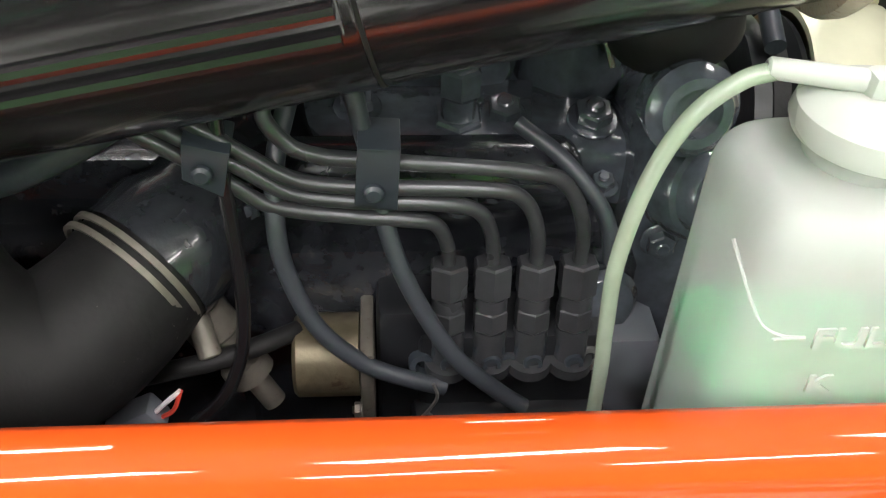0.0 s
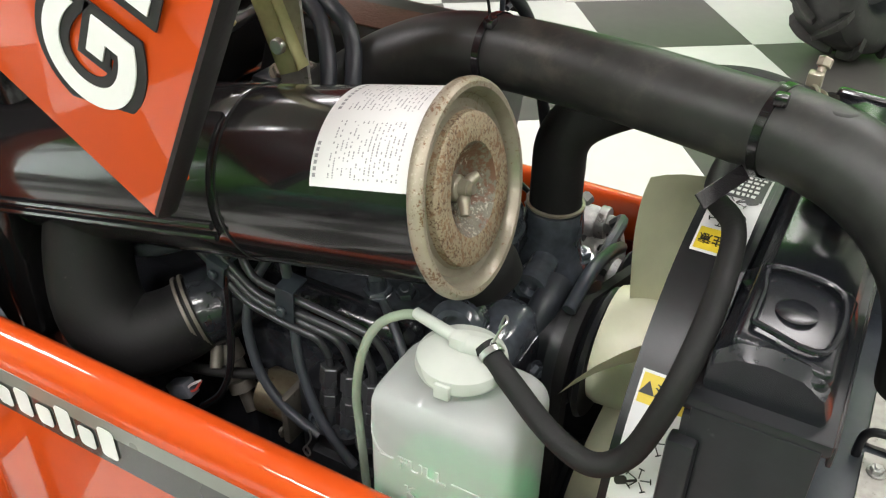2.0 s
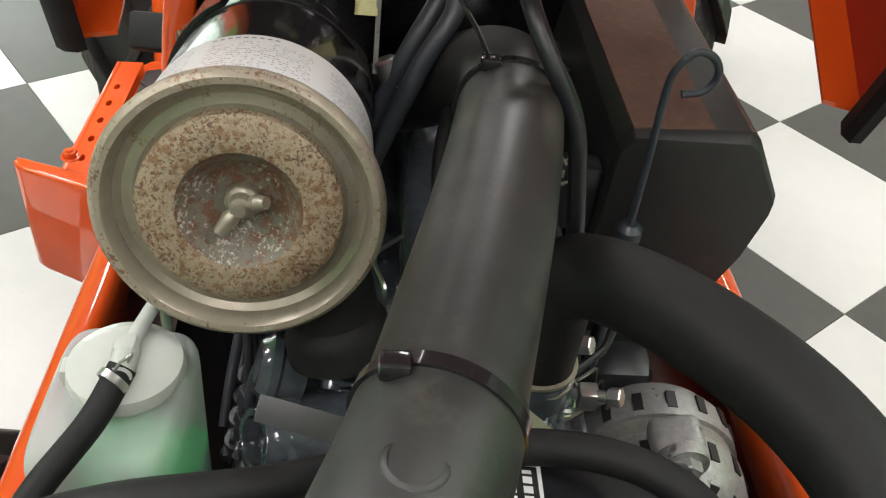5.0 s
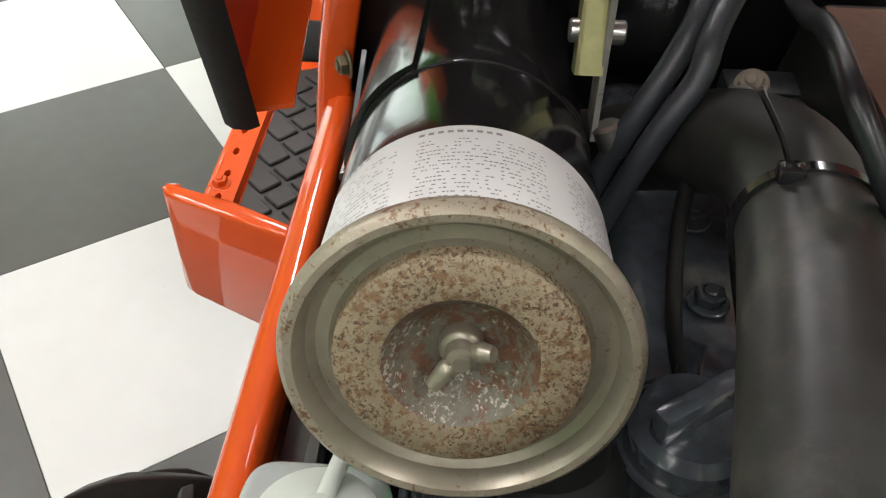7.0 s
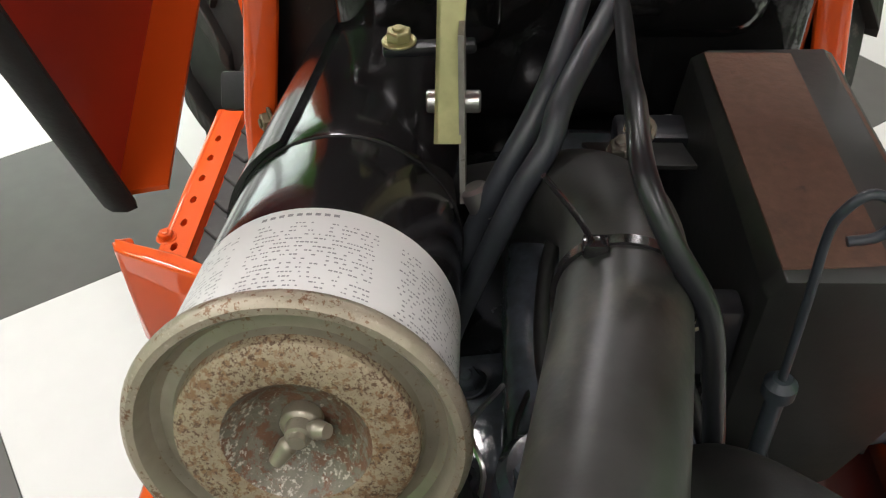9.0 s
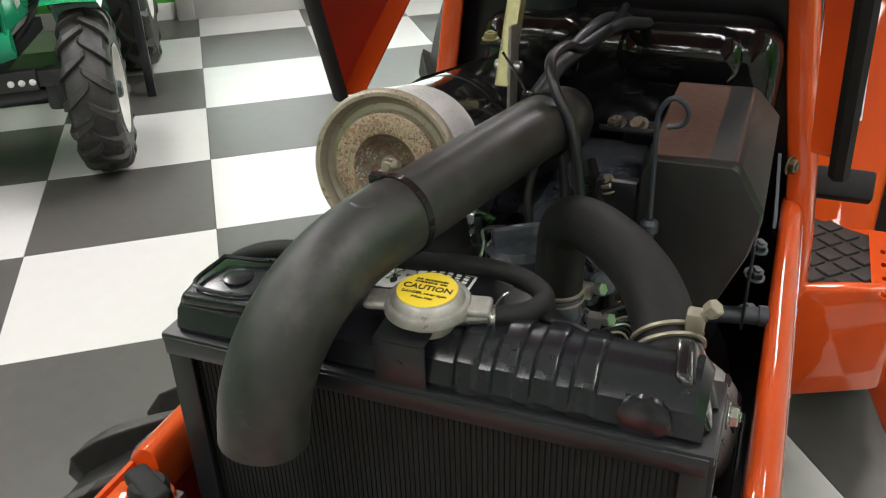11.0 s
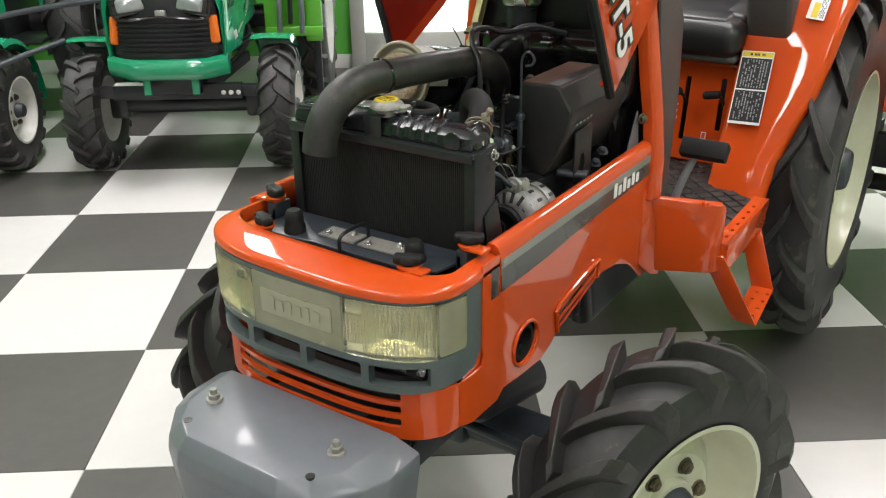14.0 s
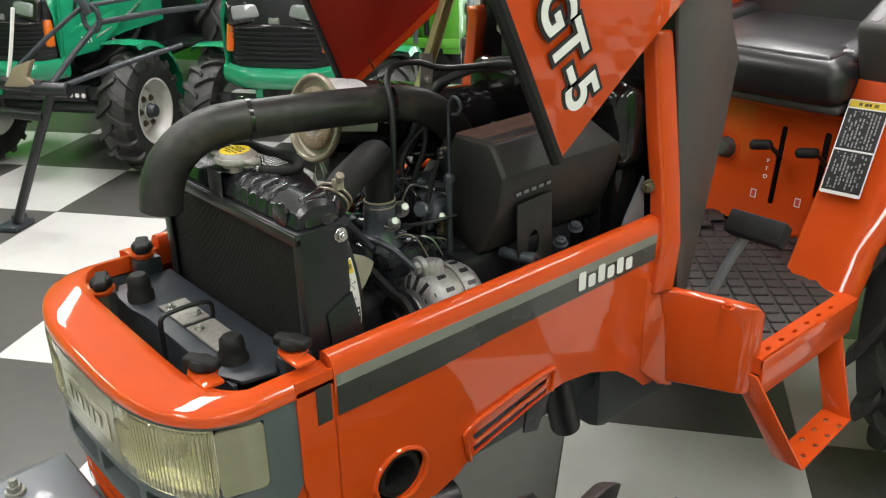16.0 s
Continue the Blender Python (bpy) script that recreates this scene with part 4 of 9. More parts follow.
def tractor_wheel(name, R, W, rimR, lugs, rimmat, lug_h, hub_in, label, parent=None, sweep=0.34):
    """A wheel round its own y axis, outside towards +y: rim, tyre and bar lugs."""
    hw = W / 2
    rim = M()
    prof = [(rimR, hw * 0.985), (rimR - 0.010, hw * 0.985), (rimR - 0.016, hw * 0.80), (rimR - 0.028, hw * 0.30), (rimR - 0.052, hw * 0.05), (rimR * 0.62, -hub_in + 0.02), (rimR * 0.55, -hub_in + 0.035), (rimR * 0.30, -hub_in + 0.035), (rimR * 0.28, -hub_in + 0.05), (0.0, -hub_in + 0.05), (0, -hub_in + 0.03), (rimR * 0.6, -hub_in), (rimR - 0.03, -hw * 0.3), (rimR - 0.02, -hw * 0.66), (rimR, -hw * 0.80)]
    lathe(rim, prof, (0, 0, 0), (0, 1, 0), 56)
    wheel = part(name, rim, rimmat, parent, label, angle=45)
    body = R - lug_h
    t = M()
    prof = [(rimR - 0.004, -hw * 0.78), (rimR + 0.012, -hw * 0.90), (rimR + (body - rimR) * 0.45, -hw), (body - 0.045, -hw * 0.97), (body - 0.014, -hw * 0.80), (body, -hw * 0.4), (body + 0.003, 0), (body, hw * 0.4), (body - 0.014, hw * 0.80), (body - 0.045, hw * 0.97), (rimR + (body - rimR) * 0.45, hw), (rimR + 0.010, hw * 0.965), (rimR - 0.002, hw * 0.94)]
    lathe(t, prof, (0, 0, 0), (0, 1, 0), 72)
    part("tyre", t, TYRE, wheel, "black farm tyre")
    # one lug from the crown to the shoulder and down the sidewall, raked
    made = {}
    for sd in (1, -1):
        bm = M()
        n = 9
        sect = []
        for k in range(n + 1):
            f = k / n
            y = sd * (-0.12 + 1.10 * f) * hw
            ang = sweep * f ** 0.85
            base = float(np.interp(abs(y), [0, hw * 0.4, hw * 0.8, hw * 0.97, hw], [body + 0.002, body - 0.001, body - 0.016, body - 0.05, body - 0.09]))
            topr = float(np.interp(f, [0, 0.05, 0.66, 0.88, 1], [R - 0.008, R, R - 0.006, R - 0.018, R - 0.048]))
            half = (0.018 if R > 0.45 else 0.014) * (0.9 + 0.45 * f) / R
            row = []
            for a, r in ((-half * 1.22, base - 0.006), (-half, topr), (half, topr), (half * 1.22, base - 0.006)):
                yy = y * (1.07 if r == topr else 1.0)
                row.append(bm.verts.new(((r) * math.sin(ang + a), yy, r * math.cos(ang + a))))
            sect.append(row)
        for A, B in zip(sect, sect[1:]):
            for q in range(3):
                bm.faces.new((A[q], A[q + 1], B[q + 1], B[q]))
        bm.faces.new(sect[0])
        bm.faces.new(sect[-1])
        bmesh.ops.recalc_face_normals(bm, faces=bm.faces)
        me = bpy.data.meshes.new("tread_lug")
        soften(bm, 0.003, 2, 40).to_mesh(me)
        bm.free()
        me.materials.append(LUG)
        made[sd] = me
    for k in range(lugs):
        for sd, off in ((1, 0), (-1, 0.5)):
            o = new("tread_lug", made[sd])
            o.parent = wheel
            o.matrix_basis = Matrix.Rotation(2 * math.pi * (k + off) / lugs, 4, "Y")
    for k in range(6):
        a = 2 * math.pi * (k + 0.3) / 6
        p = Vector((rimR * 0.42 * math.cos(a), -hub_in + 0.035, rimR * 0.42 * math.sin(a)))
        part("wheel_nut", bolt(M(), p, (0, 1, 0), 0.013), BRASS, wheel, "rusty wheel nut")
    part("hub", cyl(M(), (0, -hub_in + 0.04, 0), (0, -hub_in + 0.085, 0), rimR * 0.24, rimR * 0.2, 24, 0.006), FRAME, wheel, "dark hub cap")
    return wheel


front = tractor_wheel("front_wheel", 0.322, 0.182, 0.195, 14, CREAM, 0.036, 0.0, "cream rim with lugged front tyre, steered aside", TR, -0.5)
front.matrix_basis = pose(0.106, 0.48, 0.322, 0, 20, -23.5)
copy_thing(front, pose(0.052, -0.437, 0.322, 0, 35, 162))
rear = tractor_wheel("rear_wheel", 0.53, 0.16, 0.305, 16, CREAM, 0.036, 0.02, "cream rim with tall lugged rear tyre", TR)
rear.matrix_basis = pose(-1.40, 0.447, 0.53, 0, 7, 0)
copy_thing(rear, pose(-1.40, -0.447, 0.53, 0, 12, 180))


def build_step(sg):
    """Foot platform, toe board, hanging step, fender on one side (+1 left)."""
    dz = 0.006 * -sg
    # toe board: folded sheet
    bm = M()
    plan = [(-0.366, 0.252), (-0.400, 0.325), (-0.428, 0.384), (-0.436, 0.395), (-0.448, 0.402), (-0.475, 0.400), (-0.475, 0.390), (-0.448, 0.390), (-0.422, 0.32), (-0.384, 0.25)]
    tx, ty, tz = (0.038, 0.038, -0.008) if sg < 0 else (0.0, 0.0, 0.0)
    edge = 0.0 if sg < 0 else -0.018
    A = [(x + tx, sg * (y + ty), 0.547 + dz - 2 * tz) for x, y in plan]
    B = [(x + tx, sg * (y + ty), 0.729 - 0.10 * max(0, y - 0.26) - (0.02 if x < -0.46 else 0) + dz + tz) for x, y in plan]
    va, vb = [bm.verts.new(p) for p in A], [bm.verts.new(p) for p in B]
    bm.faces.new(va)
    bm.faces.new(vb)
    for k in range(len(va)):
        bm.faces.new((va[k], va[(k + 1) % len(va)], vb[(k + 1) % len(va)], vb[k]))
    bmesh.ops.recalc_face_normals(bm, faces=bm.faces)
    toe = part("toe_board", soften(bm, 0.005, 3, 50), ORANGE, TR, "orange folded toe board of the foot platform")
    part("bolt", bolt(M(), (-0.398, sg * 0.372, 0.722 + dz), (0, 0, 1), 0.008), ORANGE, toe)
    # platform tray
    out = [(-0.42, 0.20), (-0.455, 0.415), (-0.80, 0.418), (-0.835, 0.395), (-0.86, 0.24), (-1.0, 0.235), (-1.0, 0.0), (-0.42, 0.0)]
    bm = plate(M(), [(a, sg * b) for a, b in out], [], lambda a, b: (Vector((a, b, 0.600 + dz)), Vector((0, 0, 1))), 0.012)
    plat = part("foot_platform", bm, ORANGE, TR, "orange steel foot platform")
    holes = [[(-0.50 - 0.045 * k + 0.008 * math.cos(radians(60 * q)), 0.0045 * math.sin(radians(60 * q)) + 0.4175 + edge) for q in range(6)] for k in range(6)]
    bm = plate(M(), [(-0.455, 0.398 + edge), (-0.80, 0.398 + edge), (-0.80, 0.436 + edge), (-0.455, 0.436 + edge)], holes, lambda a, b: (Vector((a, sg * b, 0.617 + dz - 0.1 * max(0, b - 0.42))), Vector((0, 0, 1))), 0.018)
    part("platform_rim", bm, ORANGE, plat, "orange rim with drain holes")
    prism(bm := M(), [(-0.455, sg * (0.428 + edge), 0.617 + dz), (-0.80, sg * (0.428 + edge), 0.617 + dz), (-0.78, sg * (0.43 + edge), 0.55 + dz), (-0.455, sg * (0.43 + edge), 0.545 + dz)], (0, sg * 0.008, 0))
    part("platform_skirt", soften(bm, 0.003), ORANGE, plat)
    # rubber mat with raised pads
    bm = plate(M(), [(-0.455, sg * 0.13), (-0.470, sg * 0.392), (-0.79, sg * 0.392), (-0.83, sg * 0.30), (-0.87, sg * 0.235), (-1.0, sg * 0.22), (-1.0, sg * 0.0), (-0.5, sg * 0.0)], [], lambda a, b: (Vector((a, b, 0.609 + dz)), Vector((0, 0, 1))), 0.008)
    pads = []
    for i in range(20):
        for j in range(8):
            x, y = -0.488 - i * 0.0265, 0.372 - j * 0.053 - (0.0265 if i % 2 else 0)
            lim = 0.385 if x > -0.78 else float(np.interp(x, [-1, -0.87, -0.83, -0.78], [0.2, 0.21, 0.28, 0.37]))
            if y < lim and y > 0.0:
                pads.append((x, sg * y, 0.6105 + dz))
    part("rubber_mat", bm, MAT, plat, "black ribbed rubber mat")
    first = part("mat_pad", rbox(M(), (0, 0, 0), (0.031, 0.031, 0.006), (0, 0, 45), 0.002, 1), MAT, plat)
    first.matrix_basis = first.matrix_basis @ Matrix.Translation(pads[0])
    for p in pads[1:]:
        o = new("mat_pad", first.data)
        o.parent = plat
        o.matrix_basis = Matrix.Translation(p)
    # hanging step, on the left side only
    bm = M()
    def strip(a, b, w):
        a, b, w = Vector(a), Vector(b), Vector(w)
        prism(bm, [a, b, b + w, a + w], (b - a).cross(w).normalized() * 0.005)
    if sg > 0:
        strip((-0.445, sg * 0.360, 0.585), (-0.500, sg * 0.440, 0.406), (0, sg * 0.055, 0))
        step = part("hanging_step", soften(bm, 0.0015), ORANGE, TR, "orange folded hanging step")
        bm = M()
        strip((-0.770, sg * 0.345, 0.590), (-0.708, sg * 0.426, 0.406), (0, sg * 0.055, 0))
        part("rear_leg", soften(bm, 0.0015), ORANGE, step)
        hl = []
        for k in range(4):
            for q in range(2):
                cx, cy = -0.535 - 0.045 * k, 0.450 + 0.026 * q
                hl.append([(cx + 0.007 * math.cos(radians(60 * w)), cy + 0.005 * math.sin(radians(60 * w))) for w in range(6)])
        bm = plate(M(), [(-0.498, 0.440), (-0.498, 0.495), (-0.710, 0.481), (-0.710, 0.426)], hl, lambda a, b: (Vector((a, sg * b, 0.408)), Vector((0, 0, 1))), 0.004)
        part("tread", bm, ORANGE, step, "orange tread with punched grips")
    # fender
    pth = [(-0.828, 0.600), (-0.872, 0.68), (-0.925, 0.77), (-0.968, 0.86), (-1.008, 0.95), (-1.052, 1.05), (-1.105, 1.13), (-1.20, 1.19), (-1.34, 1.205), (-1.5, 1.16)]
    bm = M()
    rows = []
    for k, (x, z) in enumerate(pth):
        yo = float(np.interp(z, [0.6, 0.68, 0.77, 0.86, 0.95, 1.05, 1.13, 1.21], [0.395, 0.40, 0.425, 0.458, 0.476, 0.49, 0.51, 0.55]))
        t = Vector((pth[min(k + 1, len(pth) - 1)][0] - pth[max(k - 1, 0)][0], pth[min(k + 1, len(pth) - 1)][1] - pth[max(k - 1, 0)][1]))
        nx, nz = t.y, -t.x
        L = math.hypot(nx, nz)
        nx, nz = nx / L, nz / L
        row = []
        for y, d in ((0.238, -0.16), (0.240, -0.02), (0.247, -0.005), (0.258, 0.0), (yo - 0.05, 0.0), (yo - 0.02, -0.003), (yo - 0.006, -0.010), (yo, -0.022), (yo, -0.034), (yo - 0.006, -0.034)):
            row.append(bm.verts.new((x + nx * d, sg * y, z + nz * d + dz)))
        rows.append(row)
    for A, B in zip(rows, rows[1:]):
        for k in range(len(A) - 1):
            bm.faces.new((A[k], A[k + 1], B[k + 1], B[k]))
    bmesh.ops.recalc_face_normals(bm, faces=bm.faces)
    fen = part("fender", bm, ORANGE, TR, "orange rear fender beside the seat", angle=50)
    return fen


FL = build_step(1)
build_step(-1)


def build_cab():
    rnd = random.Random(11)
    # instruction plate on the left fender
    mm = axes((-0.953, 0.297, 0.853), (0.01, 1, 0.04), (-0.45, -0.08, 0.88))
    part("instruction_plate", slab(M(), mm, 0.084, 0.198, 0.0012, 0.003), WHITEINK, FL, "black and white printed instruction plate with yellow head")
    up = mm @ Matrix.Translation((0, 0, 0.0012))
    part("plate_head", slab(M(), up @ Matrix.Translation((0, 0.090, 0)), 0.080, 0.014, 0.0004), YELLOW, FL, "yellow heading band")
    bm = slab(M(), up @ Matrix.Translation((0, 0.038, 0)), 0.079, 0.084, 0.0004)
    slab(bm, up @ Matrix.Translation((0, -0.050, 0)), 0.079, 0.084, 0.0004)
    part("plate_field", bm, INKHOLES, FL)
    bm = bars(M(), up @ Matrix.Translation((0, 0.038, 0.0004)), 0.066, 0.076, 9, rnd, 0.42, 0.32, True)
    bars(bm, up @ Matrix.Translation((0, -0.049, 0.0004)), 0.066, 0.076, 9, rnd, 0.42, 0.32, True)
    part("plate_print", bm, GREYINK, FL, smooth=False)
    bm = bars(M(), up @ Matrix.Translation((0, 0.090, 0.0004)), 0.04, 0.007, 1, rnd, 0.9, 0.1)
    part("plate_head_print", bm, INKHOLES, FL, smooth=False)
    # warning label higher up
    mm = axes((-1.058, 0.418, 1.075), (0.0, 1, -0.1), (-0.5, -0.03, 0.87))
    part("warning_label", slab(M(), mm, 0.045, 0.105, 0.001, 0.002), LABEL, FL, "white warning label with yellow and black fields")
    part("label_yellow", slab(M(), mm @ Matrix.Translation((-0.004, -0.028, 0.001)), 0.016, 0.04, 0.0004), YELLOW, FL)
    bm = bars(M(), mm @ Matrix.Translation((0.012, -0.02, 0.001)), 0.014, 0.055, 4, rnd, 0.5, 0.2, True)
    slab(bm, mm @ Matrix.Translation((0, 0.03, 0.001)), 0.02, 0.022, 0.0004, 0.006)
    part("label_print", bm, INKHOLES, FL, smooth=False)
    # lever console on the left fender
    bm = rbox(M(), (-1.075, 0.305, 1.055), (0.16, 0.115, 0.15), (0, 24, 0), 0.014, 3)
    con = part("lever_console", bm, DARKGREY, TR, "dark grey plastic lever console")
    cm = pose(-1.075, 0.305, 1.055, 0, 24, 0)
    bm = M()
    # Slots are thin black slabs, not openings: dark put in as colour.
    for y in (-0.028, 0.03):
        slab(bm, cm @ Matrix.Translation((0.0, y, 0.0752)), 0.12, 0.018, 0.0006, 0.006)
    part("lever_slot", bm, INKHOLES, con)
    bm = bars(M(), cm @ Matrix.Translation((0.01, 0.002, 0.0752)), 0.1, 0.016, 2, rnd, 0.5, 0.3)
    bars(bm, cm @ Matrix.Translation((0.01, 0.048, 0.0752)), 0.1, 0.008, 1, rnd, 0.6, 0.3)
    part("console_print", bm, WHITEINK, con, smooth=False)
    # seat
    bm = rbox(M(), (-1.185, 0, 0.978), (0.46, 0.50, 0.100), (0, 4, 0), 0.042, 5)
    seat = part("seat", bm, VINYL, TR, "black vinyl tractor seat")
    bm = rbox(M(), (-1.03, 0, 1.008), (0.10, 0.42, 0.035), (0, 8, 0), 0.016, 4)
    part("seat_roll", bm, VINYL, seat)
    for sg in (-1, 1):
        part("seat_bolster", rbox(M(), (-1.2, sg * 0.205, 1.018), (0.34, 0.08, 0.05), (0, 6, 0), 0.026, 4), VINYL, seat)
    bm = rbox(M(), (-1.43, 0, 1.18), (0.10, 0.48, 0.42), (0, -14, 0), 0.04, 4)
    part("backrest", bm, VINYL, seat, "black vinyl backrest")
    part("seat_rim", rbox(M(), (-1.19, 0, 0.925), (0.42, 0.48, 0.022), (0, 4, 0), 0.01, 3), DARKGREY, seat)
    # lever panel under the seat
    sl = [rect(0.096, 0.110, 0.668, 0.846, 0.005), rect(0.196, 0.211, 0.705, 0.85, 0.005)]
    bm = plate(M(), [(-0.245, 0.612), (0.245, 0.612), (0.245, 0.868), (0.20, 0.888), (-0.20, 0.888), (-0.245, 0.868)], sl, lambda a, b: (Vector((-1.0 - 0.14 * (b - 0.61), a, b)), Vector((1, 0, 0.14))), 0.004)
    lp = part("lever_panel", bm, ORANGE, TR, "orange lever panel under the seat")
    part("panel_backing", rbox(M(), (-1.055, 0, 0.74), (0.03, 0.49, 0.28), r=0.004), BLACK, lp)
    part("panel_top", rbox(M(), (-1.12, 0, 0.886), (0.18, 0.5, 0.012), r=0.004), ORANGE, lp)
    for y, z in ((0.088, 0.808), (0.196, 0.812)):
        bm = tube(M(), [(-1.06, y + 0.014, z - 0.06), (-1.0, y + 0.012, z - 0.01), (-0.985, y + 0.004, z)], 0.005, 8, 4)
        part("lever_rod", bm, BLACK, lp)
        bm = rbox(M(), (-0.978, y - 0.008, z + 0.002), (0.026, 0.05, 0.022), (8, 0, 12), 0.010, 4)
        part("lever_grip", bm, RUBBER, lp, "black lever grip")
        mm = axes((-1.0 - 0.14 * 0.07 + 0.0015, y + 0.002 - 0.03, z - 0.125), (0, 1, 0), (-0.14, 0, 1))
        part("pictogram", slab(M(), mm, 0.014, 0.02, 0.0005, 0.001), WHITEINK, lp)
        part("pictogram_field", slab(M(), mm @ Matrix.Translation((0, 0, 0.0005)), 0.010, 0.016, 0.0003, 0.001), REDINK, lp)
    for n, letter in enumerate("PTO"):
        words("letter", letter, 0.013, axes((-1.0 - 0.14 * (0.153 - 0.018 * n) + 0.0022, 0.080, 0.763 - 0.018 * n), (0, 1, 0), (-0.14, 0, 1)), WHITEINK, lp, 0.0004, 0.0002)
    bm = bars(M(), axes((-1.012, 0.150, 0.675), (0, 1, 0.05), (-0.14, 0, 1)), 0.055, 0.034, 5, rnd, 0.5, 0.2)
    part("pressed_print", bm, WHITEINK, lp, smooth=False)
    bm = lathe(M(), [(0, 0.03), (0.014, 0.03), (0.019, 0.026), (0.021, 0.018), (0.021, 0.004), (0.025, 0), (0, 0)], (-1.022, -0.030, 0.772), (0, -0.030, 0.9), 20)
    part("round_knob", bm, DARKGREY, lp, "dark round control knob")
    part("knob_ring", lathe(M(), [(0.026, 0), (0.034, 0), (0.034, 0.004), (0.026, 0.004)], (-1.024, -0.030, 0.772), (0, -0.030, 0.9), 26, True), ORANGE, lp)
    # pedal
    for sg in (1, -1):
        bm = rbox(M(), (-0.605, sg * 0.295, 0.775), (0.035, 0.112, 0.045), (0, -35, 0), 0.005, 2)
        ped = part("pedal", bm, RUBBER, TR, "black rubber pedal on a grey arm")
        bm = tube(M(), [(-0.62, sg * 0.275, 0.765), (-0.58, sg * 0.258, 0.70), (-0.535, sg * 0.24, 0.60), (-0.52, sg * 0.23, 0.53)], 0.0095, 12, 4)
        part("pedal_arm", bm, BALLAST, ped, "grey pedal arm")
    # cowl pillars and side sheets
    for sg in (1, -1):
        bm = M()
        q = [(0.72, 0.236, 0.292), (0.80, 0.232, 0.284), (0.90, 0.222, 0.272), (1.0, 0.205, 0.258), (1.10, 0.192, 0.240), (1.13, 0.188, 0.232), (1.15, 0.192, 0.222)]
        rows = [[bm.verts.new((x + (0.02 if z < 0.78 else 0), sg * y, z)) for x, y in ((-0.362, a), (-0.362, a + 0.030), (-0.402, (a + b) / 2 + 0.013), (-0.402, a + 0.014))] for z, a, b in q]
        for A, B in zip(rows, rows[1:]):
            for k in range(4):
                bm.faces.new((A[k], A[(k + 1) % 4], B[(k + 1) % 4], B[k]))
        bm.faces.new(rows[0])
        bm.faces.new(rows[-1])
        bmesh.ops.recalc_face_normals(bm, faces=bm.faces)
        pil = part("cowl_pillar", soften(bm, 0.006, 3, 50), ORANGE, TR, "orange cowl pillar")
        bm = prism(M(), [(-0.404, sg * 0.270, 0.70), (-0.404, sg * 0.240, 1.02), (-0.404, sg * 0.213, 1.30), (-0.60, sg * 0.19, 1.30), (-0.61, sg * 0.195, 1.15), (-0.632, sg * 0.205, 1.07), (-0.540, sg * 0.240, 0.92), (-0.435, sg * 0.269, 0.70)], (0, -sg * 0.01, 0))
        part("cowl_side", soften(bm, 0.004), DARKGREY, TR, "dark grey plastic cowl side")
        bm = prism(M(), [(-0.358, sg * 0.225, 0.80), (-0.30, sg * 0.222, 0.842), (-0.306, sg * 0.222, 0.855), (-0.358, sg * 0.215, 0.915)], (0, -sg * 0.004, 0))
        part("pillar_stay", bm, BALLAST, pil, "grey stay with a zinc bolt")
        bm = bolt(M(), (-0.356, sg * 0.226, 0.902), (0.5, sg, 0), 0.009)
        part("stay_bolt", bm, BRASS, pil)
    bm = rbox(M(), (-0.52, 0, 1.18), (0.2, 0.38, 0.3), r=0.03)
    part("dashboard", bm, DARKGREY, TR, "dark grey dashboard housing")
    bm = prism(M(), [(-0.41, -0.27, 0.60), (-0.41, 0.27, 0.60), (-0.41, 0.2, 1.3), (-0.41, -0.2, 1.3)], (-0.01, 0, 0))
    part("bulkhead", bm, BLACK, TR, "black bulkhead behind the engine")
    part("seat_box", rbox(M(), (-1.35, 0, 0.72), (0.6, 0.47, 0.3), r=0.02), ORANGE, TR)


build_cab()


